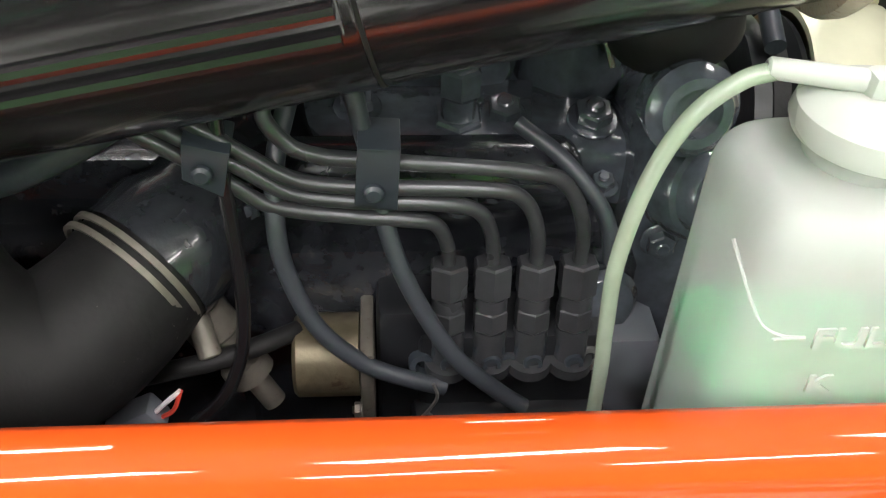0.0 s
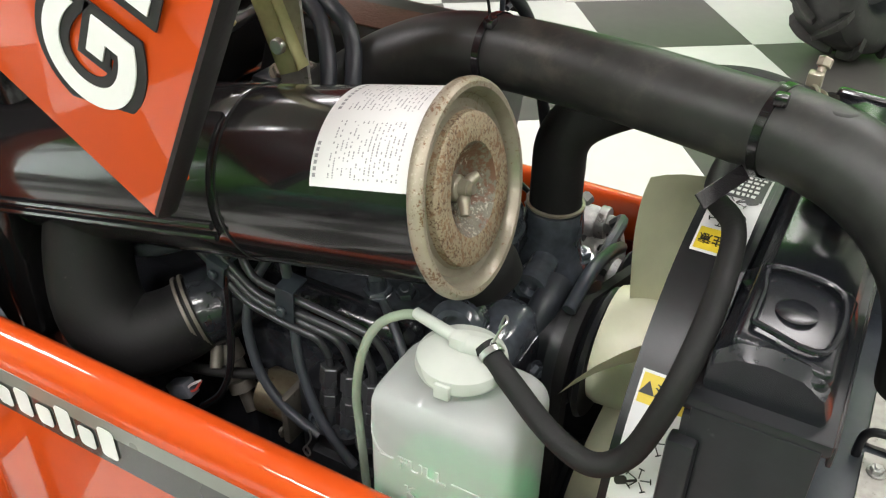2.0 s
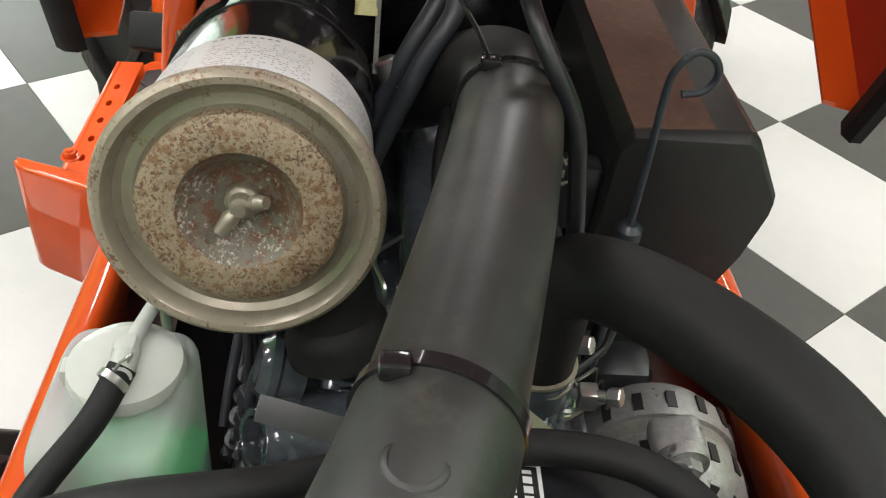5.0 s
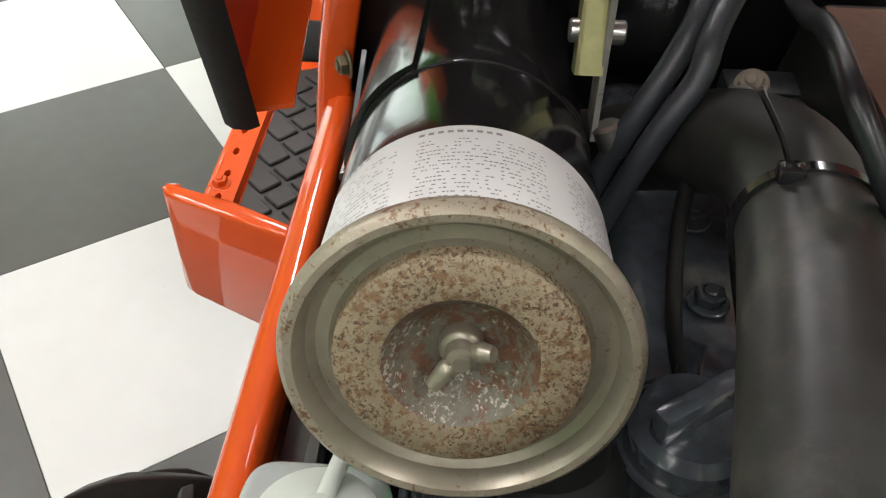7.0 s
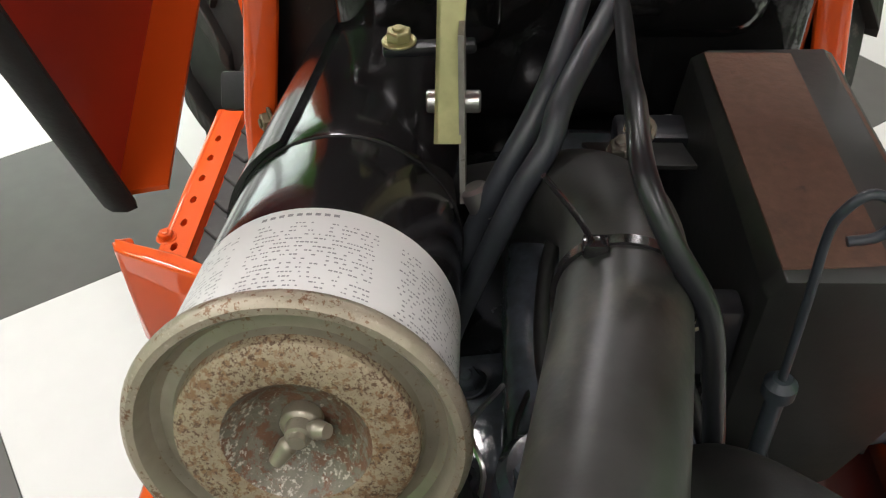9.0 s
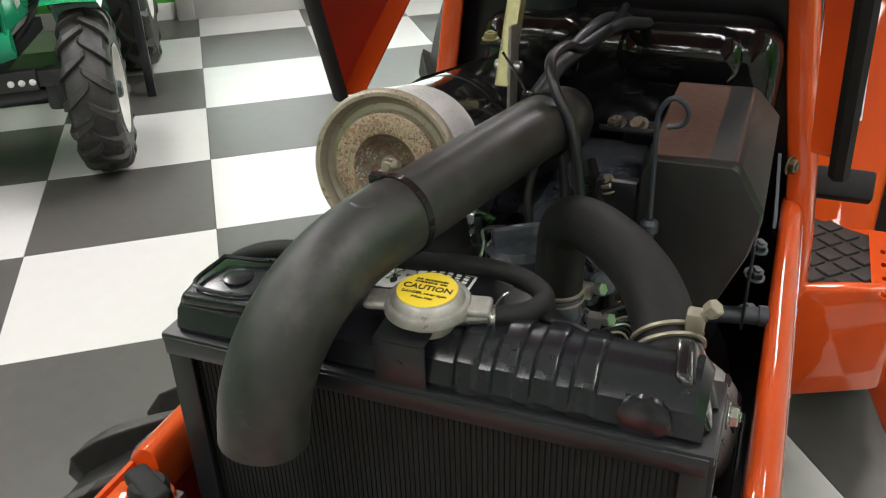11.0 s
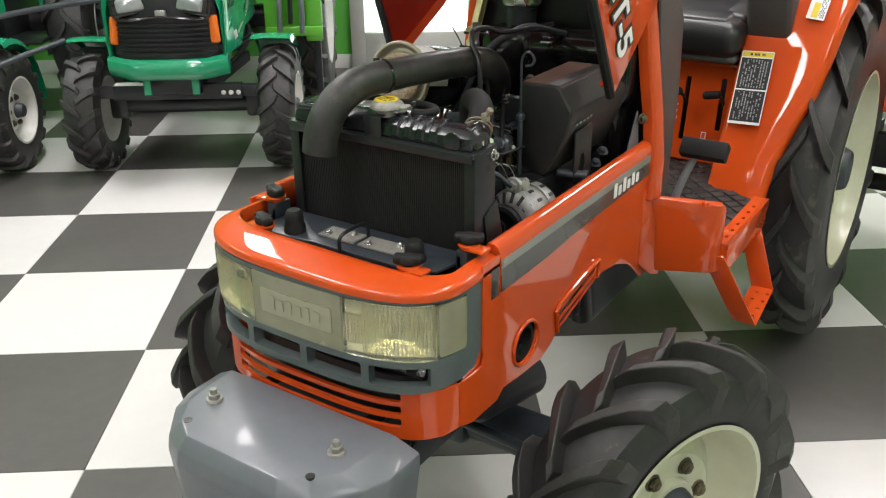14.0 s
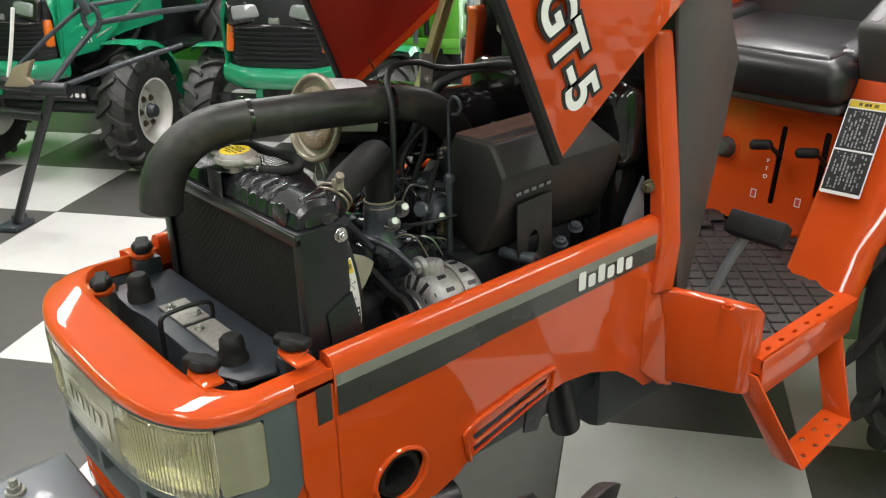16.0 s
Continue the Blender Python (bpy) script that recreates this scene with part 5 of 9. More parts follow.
def build_hood():
    hood = None
    for sg, y, pts in ((1, 0.268, [(-0.090, 1.020), (0.013, 1.245), (0.105, 1.44), (-0.36, 1.46), (-0.43, 1.24), (-0.262, 1.135)]), (-1, -0.238, [(-0.0835, 1.033), (-0.0015, 1.215), (0.0925, 1.42), (-0.36, 1.46), (-0.43, 1.24), (-0.21, 1.105)])):
        lean = 0.10 * sg
        def f(a, b, y=y, lean=lean, sg=sg):
            return Vector((a, y - lean * (b - 1.02) * 0.6, b)), Vector((0, sg, 0.06))
        bm = plate(M(), pts, [], f, 0.003)
        o = part("hood_side", soften(bm, 0.001), ORANGE, TR, "orange side of the raised hood")
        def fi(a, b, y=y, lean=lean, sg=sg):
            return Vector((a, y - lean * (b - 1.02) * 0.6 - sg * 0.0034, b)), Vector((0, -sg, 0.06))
        part("inner_face", plate(M(), pts, [], fi, 0.0014), INNERRED, o, "dark red inner face of the hood")
        # inner flange and black edge seal
        fr = [Vector((a, 0, b)) for a, b in pts[:3]]
        d = (fr[1] - fr[0]).normalized()
        def at(p, off, inn):
            q = Vector((p.x, y - lean * (p.z - 1.02) * 0.6 - sg * inn, p.z))
            return q + Vector((d.z, 0, -d.x)) * off
        bm = M()
        ring = [(k * (1.0 if sg > 0 else 0.45), v) for k, v in ((0.0, -0.001), (0.010, -0.003), (0.016, 0.002), (0.016, 0.010), (0.010, 0.015), (0.0, 0.013))]
        L = [[bm.verts.new(at(p - (d * 0.004 * sg if i == 0 else d * 0), a, b)) for a, b in ring] for i, p in enumerate(fr)]
        for A, B in zip(L, L[1:]):
            for k in range(len(ring)):
                bm.faces.new((A[k], A[(k + 1) % len(ring)], B[(k + 1) % len(ring)], B[k]))
        bm.faces.new(L[0])
        bm.faces.new(L[-1])
        bmesh.ops.recalc_face_normals(bm, faces=bm.faces)
        part("edge_seal", bm, RUBBER, o, "black rubber edge seal")
        lo = [Vector((pts[0][0], 0, pts[0][1])), Vector((pts[5][0], 0, pts[5][1])), Vector((pts[4][0], 0, pts[4][1]))]
        bm = M()
        for a, b in zip(lo, lo[1:]):
            pa, pb = [Vector((p.x, y - lean * (p.z - 1.02) * 0.6 - sg * 0.002, p.z + 0.004)) for p in (a, b)]
            prism(bm, [pa, pb, pb + Vector((0.0, -sg * 0.03, 0.006)), pa + Vector((0.0, -sg * 0.03, 0.006))], (0, 0, 0.003))
        part("inner_flange", bm, ORANGE, o)
        if hood is None:
            hood = o
        # big model lettering along the front edge
        tl = (Vector((pts[1][0], 0, pts[1][1])) - Vector((pts[0][0], 0, pts[0][1]))).normalized()
        dn = -tl
        if sg > 0:
            base = Vector((pts[0][0], 0, pts[0][1])) + tl * 0.185 + Vector((-0.085, 0, -0.022))
            xdir, ydir = dn, Vector((dn.z, 0, -dn.x)) * -1
        else:
            tl = Vector((0.4215, 0, 0.9068))
            base = Vector((-0.086, 0, 1.178))
            xdir, ydir = tl, Vector((-tl.z, 0, tl.x))
        c = Vector((base.x, y - lean * (base.z - 1.02) * 0.6 + sg * 0.003, base.z))
        for col, bold, lift, nm in ((INKHOLES, 0.0085, 0.0014, "letter_outline"), (WHITEINK, 0.002, 0.0026, "lettering")):
            mm = axes(c + Vector((0, sg * lift, 0)), xdir, ydir)
            if mm.col[2].y * sg < 0:
                mm = mm @ Matrix.Diagonal((1, -1, -1, 1))
            words(nm, "GT-5", 0.092, mm, col, o, 0.0005, bold, 0.92)
    bm = prism(M(), [(0.10, -0.205, 1.43), (0.10, 0.235, 1.445), (-0.36, 0.235, 1.465), (-0.36, -0.205, 1.465)], (0, 0, 0.004))
    top = part("hood_top", bm, ORANGE, TR, "orange top of the raised hood")
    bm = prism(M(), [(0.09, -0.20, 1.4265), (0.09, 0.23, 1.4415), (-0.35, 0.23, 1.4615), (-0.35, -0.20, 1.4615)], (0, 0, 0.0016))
    part("inner_face", bm, INNERRED, top, "dark red inner face")


build_hood()


def build_tiller():
    """Rotary tiller hitched behind the tractor."""
    t = empty("rotary_tiller", (-1.95, 0, 0), "orange rotary tiller with black rubber skirt behind the tractor", "tiller")
    inv = Matrix.Translation((1.95, 0, 0))
    bm = M()
    pr = [(-1.80, 0.62), (-1.80, 0.80), (-1.84, 0.90), (-1.92, 0.95), (-2.1, 0.95), (-2.3, 0.86), (-2.36, 0.62)]
    prism(bm, [(x, -0.75, z) for x, z in pr], (0, 1.58, 0))
    bm.transform(inv)
    part("hood_cover", soften(bm, 0.012), ORANGE, t, "orange tiller cover")
    bm = rbox(M(), (-1.82, 0.40, 0.49), (0.05, 0.75, 0.12), r=0.01)
    rbox(bm, (-1.82, -0.40, 0.49), (0.05, 0.7, 0.12), r=0.01)
    for y in (0.815, -0.735):
        cyl(bm, (-2.05, y, 0.36), (-2.05, y + 0.03, 0.36), 0.16, seg=26)
    rbox(bm, (-2.05, 0.04, 0.30), (0.06, 1.5, 0.06), r=0.02)
    for y in (-0.6, 0.7):
        rbox(bm, (-2.2, y, 0.31), (0.1, 0.05, 0.62), r=0.01)
    bm.transform(inv)
    part("skirt", bm, RUBBER, t, "black rubber skirt and frame")
    bm = tube(M(), [(-1.80, 0.62, 0.45), (-1.79, 0.64, 0.38), (-1.80, 0.66, 0.35), (-1.81, 0.69, 0.37)], 0.008, 8, 5)
    bm.transform(inv)
    part("hook", bm, BALLAST, t, "grey steel hook")
    mm = axes((-1.799, 0.66, 0.845), (0, 1, 0), (-0.2, 0, 1))
    bm = slab(M(), mm, 0.16, 0.05, 0.002, 0.003)
    bm.transform(inv)
    part("label", bm, LABEL, t, "white printed label")
    bm = bars(M(), mm @ Matrix.Translation((0, 0, 0.002)), 0.14, 0.03, 3, random.Random(4), 0.5, 0.3)
    bm.transform(inv)
    part("label_print", bm, INKHOLES, t, smooth=False)


build_tiller()


# ---- the tractor: engine bay ----
def clamp_ring(bm, c, n, r, w=0.008, screw=None):
    """A hose clamp: two thin wires round a hose and a screw lug."""
    c, n = Vector(c), Vector(n).normalized()
    for k in (-1, 1):
        lathe(bm, [(r, -0.0016), (r + 0.0022, -0.001), (r + 0.0022, 0.001), (r, 0.0016)], c + n * w * 0.5 * k, c + n * (w * 0.5 * k + 1), 32, True)
    if screw is not None:
        s = Vector(screw).normalized()
        rbox(bm, c + s * (r + 0.006), (0.012, 0.012, 0.014), r=0.002)
        cyl(bm, c + s * (r - 0.004) + n * 0.002, c + s * (r + 0.024) + n * 0.002, 0.0035, seg=10)
        hexnut(bm, c + s * (r + 0.018) + n * 0.002, c + s * (r + 0.026) + n * 0.002, 0.006)
    return bm


def build_cleaner():
    a, b = Vector((0.063, -0.1125, 1.031)), Vector((-0.40, -0.112, 1.022))
    ax = (b - a).normalized()
    bm = lathe(M(), [(0.0, 0.0145), (0.045, 0.0145), (0.056, 0.006), (0.0600, 0.0015), (0.0605, 0.003), (0.0605, 0.150), (0.0, 0.150)], a, b, 64)
    body = part("air_cleaner", bm, GLOSS, TR, "glossy black canister air cleaner with rusty end cover", angle=50)
    bm = lathe(M(), [(0.0, 0.149), (0.0607, 0.149), (0.0611, 0.150), (0.0611, 0.18), (0.0613, 0.35), (0.058, 0.38), (0.0, 0.39)], a, b, 64)
    part("rear_sleeve", bm, GLOSS, body, "glossy black rear sleeve")
    bm = lathe(M(), [(0.0600, 0.1470), (0.0610, 0.1472), (0.0612, 0.1486), (0.0600, 0.149)], a, b, 64, True)
    part("body_seam", bm, RUBBER, body, "thin black seam band")
    # folded strap round the outer side of the rear sleeve
    bm = M()
    rows = []
    for k in range(13):
        an = radians(118 + 76 * k / 12)
        rows.append([bm.verts.new(a + ax * d + Vector((0, r * math.cos(an), r * math.sin(an)))) for d, r in ((0.152, 0.0612), (0.152, 0.0645), (0.39, 0.0645), (0.39, 0.0612))])
    for A, B in zip(rows, rows[1:]):
        for q in range(4):
            bm.faces.new((A[q], A[(q + 1) % 4], B[(q + 1) % 4], B[q]))
    bm.faces.new(rows[0])
    bm.faces.new(rows[-1])
    bmesh.ops.recalc_face_normals(bm, faces=bm.faces)
    for an in (186, 194):
        e = Vector((0, 0.0655 * math.cos(radians(an)), 0.0655 * math.sin(radians(an))))
        tube(bm, [a + ax * 0.153 + e, a + ax * 0.27 + e, a + ax * 0.388 + e], 0.0026, 8, 2)
    part("clamp_strap", bm, GLOSS, body, "black folded mounting strap")
    # end cover
    bm = lathe(M(), [(0.0, 0.0125), (0.010, 0.0125), (0.020, 0.008), (0.0262, 0.0), (0.029, -0.0035)], a, b, 56)
    part("cover_dish", bm, FLAKE, body, "rust-flaked dished centre")
    bm = lathe(M(), [(0.029, -0.0035), (0.0315, -0.0042), (0.0445, -0.0042), (0.0468, -0.0025), (0.0475, 0.002)], a, b, 64)
    part("cover_ring", bm, RUST, body, "brown rusted raised ring")
    bm = lathe(M(), [(0.0475, 0.002), (0.0490, 0.0045), (0.0540, 0.0052), (0.0575, 0.003), (0.0590, -0.0025), (0.0610, -0.0055)], a, b, 72)
    cov = part("end_cover", bm, TIN, body, "dull zinc end cover with rolled rim")
    bm = lathe(M(), [(0.0610, -0.0055), (0.0640, -0.0058), (0.0662, -0.0042), (0.0672, -0.0012), (0.0667, 0.0020), (0.0650, 0.0038), (0.0612, 0.0042), (0.058, 0.0042)], a, b, 72)
    part("rolled_rim", bm, RIMRUST, cov, "rolled rim with specks of rust")
    # wing nut: washer, round hub and two bent wings
    c = a + ax * 0.0120
    bm = lathe(M(), [(0.0, 0.0155), (0.0032, 0.0153), (0.0036, 0.0125), (0.0052, 0.012), (0.0060, 0.007), (0.0078, 0.0062), (0.0084, 0.0052), (0.0084, 0.0), (0.0, 0.0)], c, c - ax, 28)
    part("washer_nut", bm, TIN, body, "worn steel hub of the wing nut")
    for an, reach in ((18, 0.0125), (232, 0.0165)):
        d = Vector((0, math.cos(radians(an)), math.sin(radians(an))))
        bm = tube(M(), [c + d * 0.004 - ax * 0.009, c + d * 0.008 - ax * 0.010, c + d * reach - ax * 0.0125], [0.0030, 0.0042, 0.0030], 12, 5)
        part("wing", bm, TIN, body, "worn steel wing of the nut")
    # paper label wrapped over the top, from one side to the other
    bm = M()
    n = 40
    R = 0.0609
    rows = []
    for k in range(n + 1):
        an = radians(157 - 165 * k / n)
        y, z = math.cos(an), math.sin(an)
        rows.append([bm.verts.new(a + ax * d + Vector((0, R * y, R * z))) for d in (0.0070, 0.0735)])
    for A, B in zip(rows, rows[1:]):
        bm.faces.new((A[0], A[1], B[1], B[0]))
    part("paper_label", bm, LABEL, body, "white paper label wrapped over the canister")
    rnd = random.Random(3)
    bm = M()
    def mark(an0, an1, d0, d1):
        q = [a + ax * d + Vector((0, 0.0611 * math.cos(radians(an)), 0.0611 * math.sin(radians(an)))) for an, d in ((an0, d0), (an1, d0), (an1, d1), (an0, d1))]
        bm.faces.new([bm.verts.new(p) for p in q])
    # lines of print run round the canister
    for row in range(16):
        d = 0.0135 + row * 0.0031
        for lo, hi in ((118, 152), (62, 110), (8, 52)):
            an = hi
            while an > lo:
                w = rnd.uniform(0.5, 1.5)
                if rnd.random() > 0.45:
                    mark(an, max(lo, an - w), d, d + 0.0009)
                an -= w + 0.5
    for lo, hi, d in ((78, 110, 0.0665), (134, 152, 0.0695)):
        an = hi
        while an > lo:
            mark(an, an - 2.2, d, d + 0.0022)
            an -= 3.6
    part("label_print", bm, GREYINK, body, smooth=False)
    # black elbow below the front, with a clamp
    bm = lathe(M(), [(0.024, 0.0), (0.024, 0.03), (0.027, 0.033), (0.029, 0.040), (0.029, 0.052), (0.024, 0.056), (0, 0.056)], (0.030, -0.075, 0.984), (0.037, -0.06, 0.92), 28)
    part("dust_spout", bm, RUBBER, body, "black rubber dust spout")
    # the canister leans upwards to the front
    lean = (a - b).rotation_difference(Vector((1, 0.0177, 0.205))).to_matrix().to_4x4()
    seat = Matrix.Translation((0.062, -0.114, 1.0328)) @ lean @ Matrix.Scale(1.046, 4) @ Matrix.Translation(-a)
    for o in (body, *body.children_recursive):
        o.data.transform(seat)


build_cleaner()


def build_intake():
    # long intake pipe over the engine
    bm = tube(M(), [(-0.185, -0.060, 0.950), (-0.160, -0.022, 0.976), (-0.118, 0.0, 1.012), (-0.066, 0.015, 1.047), (-0.005, 0.018, 1.0675), (0.10, 0.0005, 1.0755), (0.219, -0.0265, 1.0777)], [0.026, 0.0265, 0.0270, 0.0270, 0.0270, 0.0270, 0.0270], 36, 10)
    pipe = part("intake_pipe", bm, PIPE, TR, "long dusty black plastic intake pipe")
    bm = tube(M(), [(0.216, -0.0256, 1.0777), (0.240, -0.0325, 1.0775), (0.272, -0.0440, 1.0725), (0.303, -0.0560, 1.0575), (0.327, -0.0670, 1.031), (0.340, -0.0745, 0.999), (0.345, -0.0780, 0.965)], [0.0282, 0.0282, 0.0285, 0.0290, 0.0295, 0.0298, 0.0298], 40, 10, hollow=0.003)
    part("intake_elbow", bm, PIPE, pipe, "black open-ended intake elbow turned down")
    for p, q in (((0.223, -0.0277, 1.0777), (0.230, -0.0298, 1.0777)), ((0.016, 0.0155, 1.0690), (0.023, 0.0145, 1.0696))):
        p, q = Vector(p), Vector(q)
        bm = lathe(M(), [(0.0268, -0.003), (0.0296, -0.0028), (0.0296, 0.0028), (0.0268, 0.003)], p, q, 40, True)
        up = Vector((0, -0.5, 0.86)) if p.x > 0.1 else Vector((0, -0.45, 0.89))
        rbox(bm, p + up * 0.0305, (0.008, 0.010, 0.007), (0, 0, 0), 0.0015)
        part("cable_tie", bm, GLOSS, pipe, "black cable tie")
        if p.x < 0.1:
            bm = tube(M(), [p + up * 0.032, p + up * 0.05 + Vector((0.002, 0, 0)), p + up * 0.072 + Vector((0.004, -0.003, 0))], 0.0012, 6, 3)
            part("tie_tail", bm, GLOSS, pipe)
        else:
            h0, h1 = Vector((0.214, -0.050, 1.058)), Vector((0.198, -0.088, 1.052))
            w = (h1 - h0).cross(Vector((0.3, -0.8, 0.5))).normalized() * 0.0048
            bm = prism(M(), [h0 - w, h0 + w, h1 + w, h1 - w], (h1 - h0).cross(w).normalized() * 0.0014)
            part("tie_tail", bm, GLOSS, pipe)
    bm = M()
    lathe(bm, [(0.008, 0.0012), (0.0095, 0.0006), (0.010, 0)], (0.256, -0.037, 1.1025), (0.256, -0.033, 1.2), 18)
    part("moulding_mark", bm, PIPE, pipe)
    # rubber elbow from the cleaner to the inlet manifold
    bm = tube(M(), [(-0.262, -0.118, 1.0), (-0.270, -0.136, 0.945), (-0.268, -0.155, 0.895), (-0.252, -0.168, 0.852), (-0.225, -0.165, 0.830), (-0.200, -0.143, 0.834), (-0.182, -0.118, 0.845)], [0.034, 0.034, 0.0355, 0.037, 0.036, 0.034, 0.032], 32, 8)
    el = part("intake_hose", bm, DUSTRUBBER, TR, "thick matt black rubber intake elbow")
    n = Vector((0.6, 0.75, 0.28)).normalized()
    bm = M()
    for d in (-0.0042, 0.0018):
        lathe(bm, [(0.0325, d), (0.0345, d), (0.0345, d + 0.0028), (0.0325, d + 0.0028)], (-0.190, -0.127, 0.842), Vector((-0.190, -0.127, 0.842)) + n, 40, True)
    cyl(bm, (-0.166, -0.128, 0.818), (-0.160, -0.140, 0.802), 0.0055, seg=12, bev=0.001)
    part("hose_clamp", bm, OLDCLAMP, el, "tarnished slotted hose clamp")
    bm = lathe(M(), [(0.034, 0), (0.034, 0.02), (0.03, 0.03), (0.03, 0.08), (0, 0.08)], Vector((-0.185, -0.122, 0.843)), Vector((-0.185, -0.122, 0.843)) + n, 32)
    part("inlet_port", bm, BLOCK, TR)


build_intake()


def build_engine():
    bm = rbox(M(), (-0.13, 0.0, 0.70), (0.46, 0.20, 0.26), r=0.012)
    block = part("engine_block", bm, BLOCK, TR, "dark blue-grey diesel engine block")
    part("cylinder_head", rbox(M(), (-0.13, 0.01, 0.845), (0.44, 0.17, 0.045), r=0.008), BLOCK, block)
    for k in range(6):
        part("block_rib", rbox(M(), (-0.30 + 0.07 * k, -0.098, 0.68), (0.018, 0.02, 0.2), r=0.005), BLOCK, block)
    part("flywheel_housing", rbox(M(), (-0.36, 0, 0.72), (0.06, 0.30, 0.34), r=0.03), BLOCK, block)
    # Added black sheets keep the bay dark where floor would show through.
    for sg in (-1, 1):
        bm = prism(M(), [(-0.40, sg * 0.06, 0.575), (0.235, sg * 0.06, 0.575), (0.235, sg * 0.236, 0.60), (-0.40, sg * 0.236, 0.66)], (0, 0, 0.004))
        part("under_pan", bm, BLACK, TR, "added black sheet that darkens the engine bay")
    # rocker cover and deck
    bm = rbox(M(), (-0.16, 0.02, 0.90), (0.30, 0.10, 0.07), r=0.018, seg=3)
    part("rocker_cover", bm, ENGINE, block)
    bm = plate(M(), [(-0.10 + 0.055 * math.cos(radians(t)) + 0.02, -0.052 + 0.036 * math.sin(radians(t))) for t in range(180, 361, 15)] + [(-0.02, -0.02), (-0.14, -0.02)], [], lambda a, b: (Vector((a + 0.018, b - 0.002, 0.878)), Vector((0, 0, 1))), 0.012)
    part("head_flange", soften(bm, 0.002), ENGINE, block)
    bm = rbox(M(), (0.018, -0.046, 0.853), (0.07, 0.06, 0.04), (0, 6, 0), 0.01, 3)
    part("head_boss", bm, ENGINE, block)
    for p, r in (((-0.021, -0.054, 0.876), 0.0085), ((-0.092, -0.050, 0.878), 0.009), ((0.022, -0.058, 0.875), 0.0095), ((0.026, -0.080, 0.852), 0.006), ((0.01, 0.04, 0.875), 0.008)):
        bm = bolt(M(), p, (0, -0.25, 1), r)
        part("head_bolt", bm, ENGINE, block)
    bm = hexnut(M(), (-0.044, -0.060, 0.874), (-0.044, -0.062, 0.883), 0.0125)
    cyl(bm, (-0.044, -0.062, 0.883), (-0.044, -0.064, 0.895), 0.0085, seg=18)
    hexnut(bm, (-0.044, -0.064, 0.895), (-0.044, -0.065, 0.910), 0.0105)
    cyl(bm, (-0.044, -0.065, 0.910), (-0.044, -0.066, 0.940), 0.0045, seg=12)
    part("injector", bm, ENGINE, block, "dark injector with hexagon nuts")
    # filler tower with winged cap
    bm = lathe(M(), [(0.042, 0), (0.040, 0.008), (0.031, 0.014), (0.029, 0.07), (0.031, 0.074), (0.031, 0.09), (0.026, 0.096), (0, 0.096)], (0.021, -0.003, 0.858), (0.021, -0.003, 1), 36)
    lathe(bm, [(0.031, 0.0), (0.0335, 0.001), (0.0335, 0.004), (0.031, 0.005)], (0.021, -0.003, 0.928), (0.021, -0.003, 1), 36, True)
    rbox(bm, (0.021, -0.003, 0.962), (0.012, 0.052, 0.020), (0, 0, 35), 0.004, 2)
    part("oil_filler", bm, ENGINE, TR, "dark grey oil filler tower with winged cap")
    # thermostat housing and water pipes
    bm = lathe(M(), [(0.034, 0), (0.034, 0.012), (0.028, 0.02), (0.024, 0.045), (0.026, 0.05), (0.024, 0.07), (0, 0.07)], (0.062, 0.045, 0.866), (0.062, 0.045, 1), 30)
    cyl(bm, (0.064, 0.04, 0.897), (0.068, -0.002, 0.890), 0.0125, seg=22, bev=0.002)
    lathe(bm, [(0.009, 0.0), (0.0145, 0.0), (0.0145, 0.016), (0.009, 0.016)], (0.067, 0.006, 0.891), (0.068, -0.03, 0.886), 22, True)
    rbox(bm, (0.07, 0.02, 0.85), (0.06, 0.08, 0.05), r=0.012)
    part("thermostat_housing", bm, ENGINE, TR, "dark thermostat housing with a side spout")
    bm = tube(M(), [(0.085, 0.01, 0.89), (0.083, -0.012, 0.88), (0.078, -0.025, 0.862), (0.07, -0.034, 0.842), (0.05, -0.04, 0.83)], 0.0125, 18, 6)
    part("bypass_hose", bm, HOSE, TR, "grey bypass hose")
    bm = tube(M(), [(0.062, 0.046, 0.925), (0.061, 0.047, 0.965), (0.062, 0.049, 0.995), (0.074, 0.060, 1.013), (0.105, 0.088, 1.024), (0.145, 0.120, 1.027), (0.18, 0.142, 1.024), (0.212, 0.157, 1.013), (0.235, 0.166, 1.0)], 0.0215, 30, 8)
    h = part("radiator_hose", bm, RUBBER, TR, "matt black upper radiator hose")
    bm = clamp_ring(M(), (0.062, 0.046, 0.935), (0, 0, 1), 0.022)
    part("lower_clamp", bm, TIN, h, "wire hose clamp")
    bm = clamp_ring(M(), (0.218, 0.1595, 1.011), (0.8, 0.33, -0.5), 0.022, 0.008, (0.1, 0.55, 0.8))
    part("upper_clamp", bm, TIN, h, "wire hose clamp with screw")
    # alternator: two slotted end frames round a dark stator, pulley and belt
    c, d = Vector((-0.012, 0.160, 0.800)), Vector((0.100, 0.152, 0.800))
    ad = (d - c).normalized()
    bm = lathe(M(), [(0, 0.056), (0.058, 0.056), (0.0585, 0.062), (0.058, 0.080), (0.052, 0.092), (0.040, 0.0985), (0.024, 0.101), (0.022, 0.108), (0, 0.108)], c, d, 48)
    alt = part("alternator", bm, ALU, TR, "cast aluminium alternator with cooling slots")
    part("rear_frame", lathe(M(), [(0, 0), (0.034, 0.0), (0.048, 0.006), (0.056, 0.018), (0.058, 0.036), (0.058, 0.042), (0, 0.042)], c, d, 48), ALU, alt, "cast aluminium rear frame")
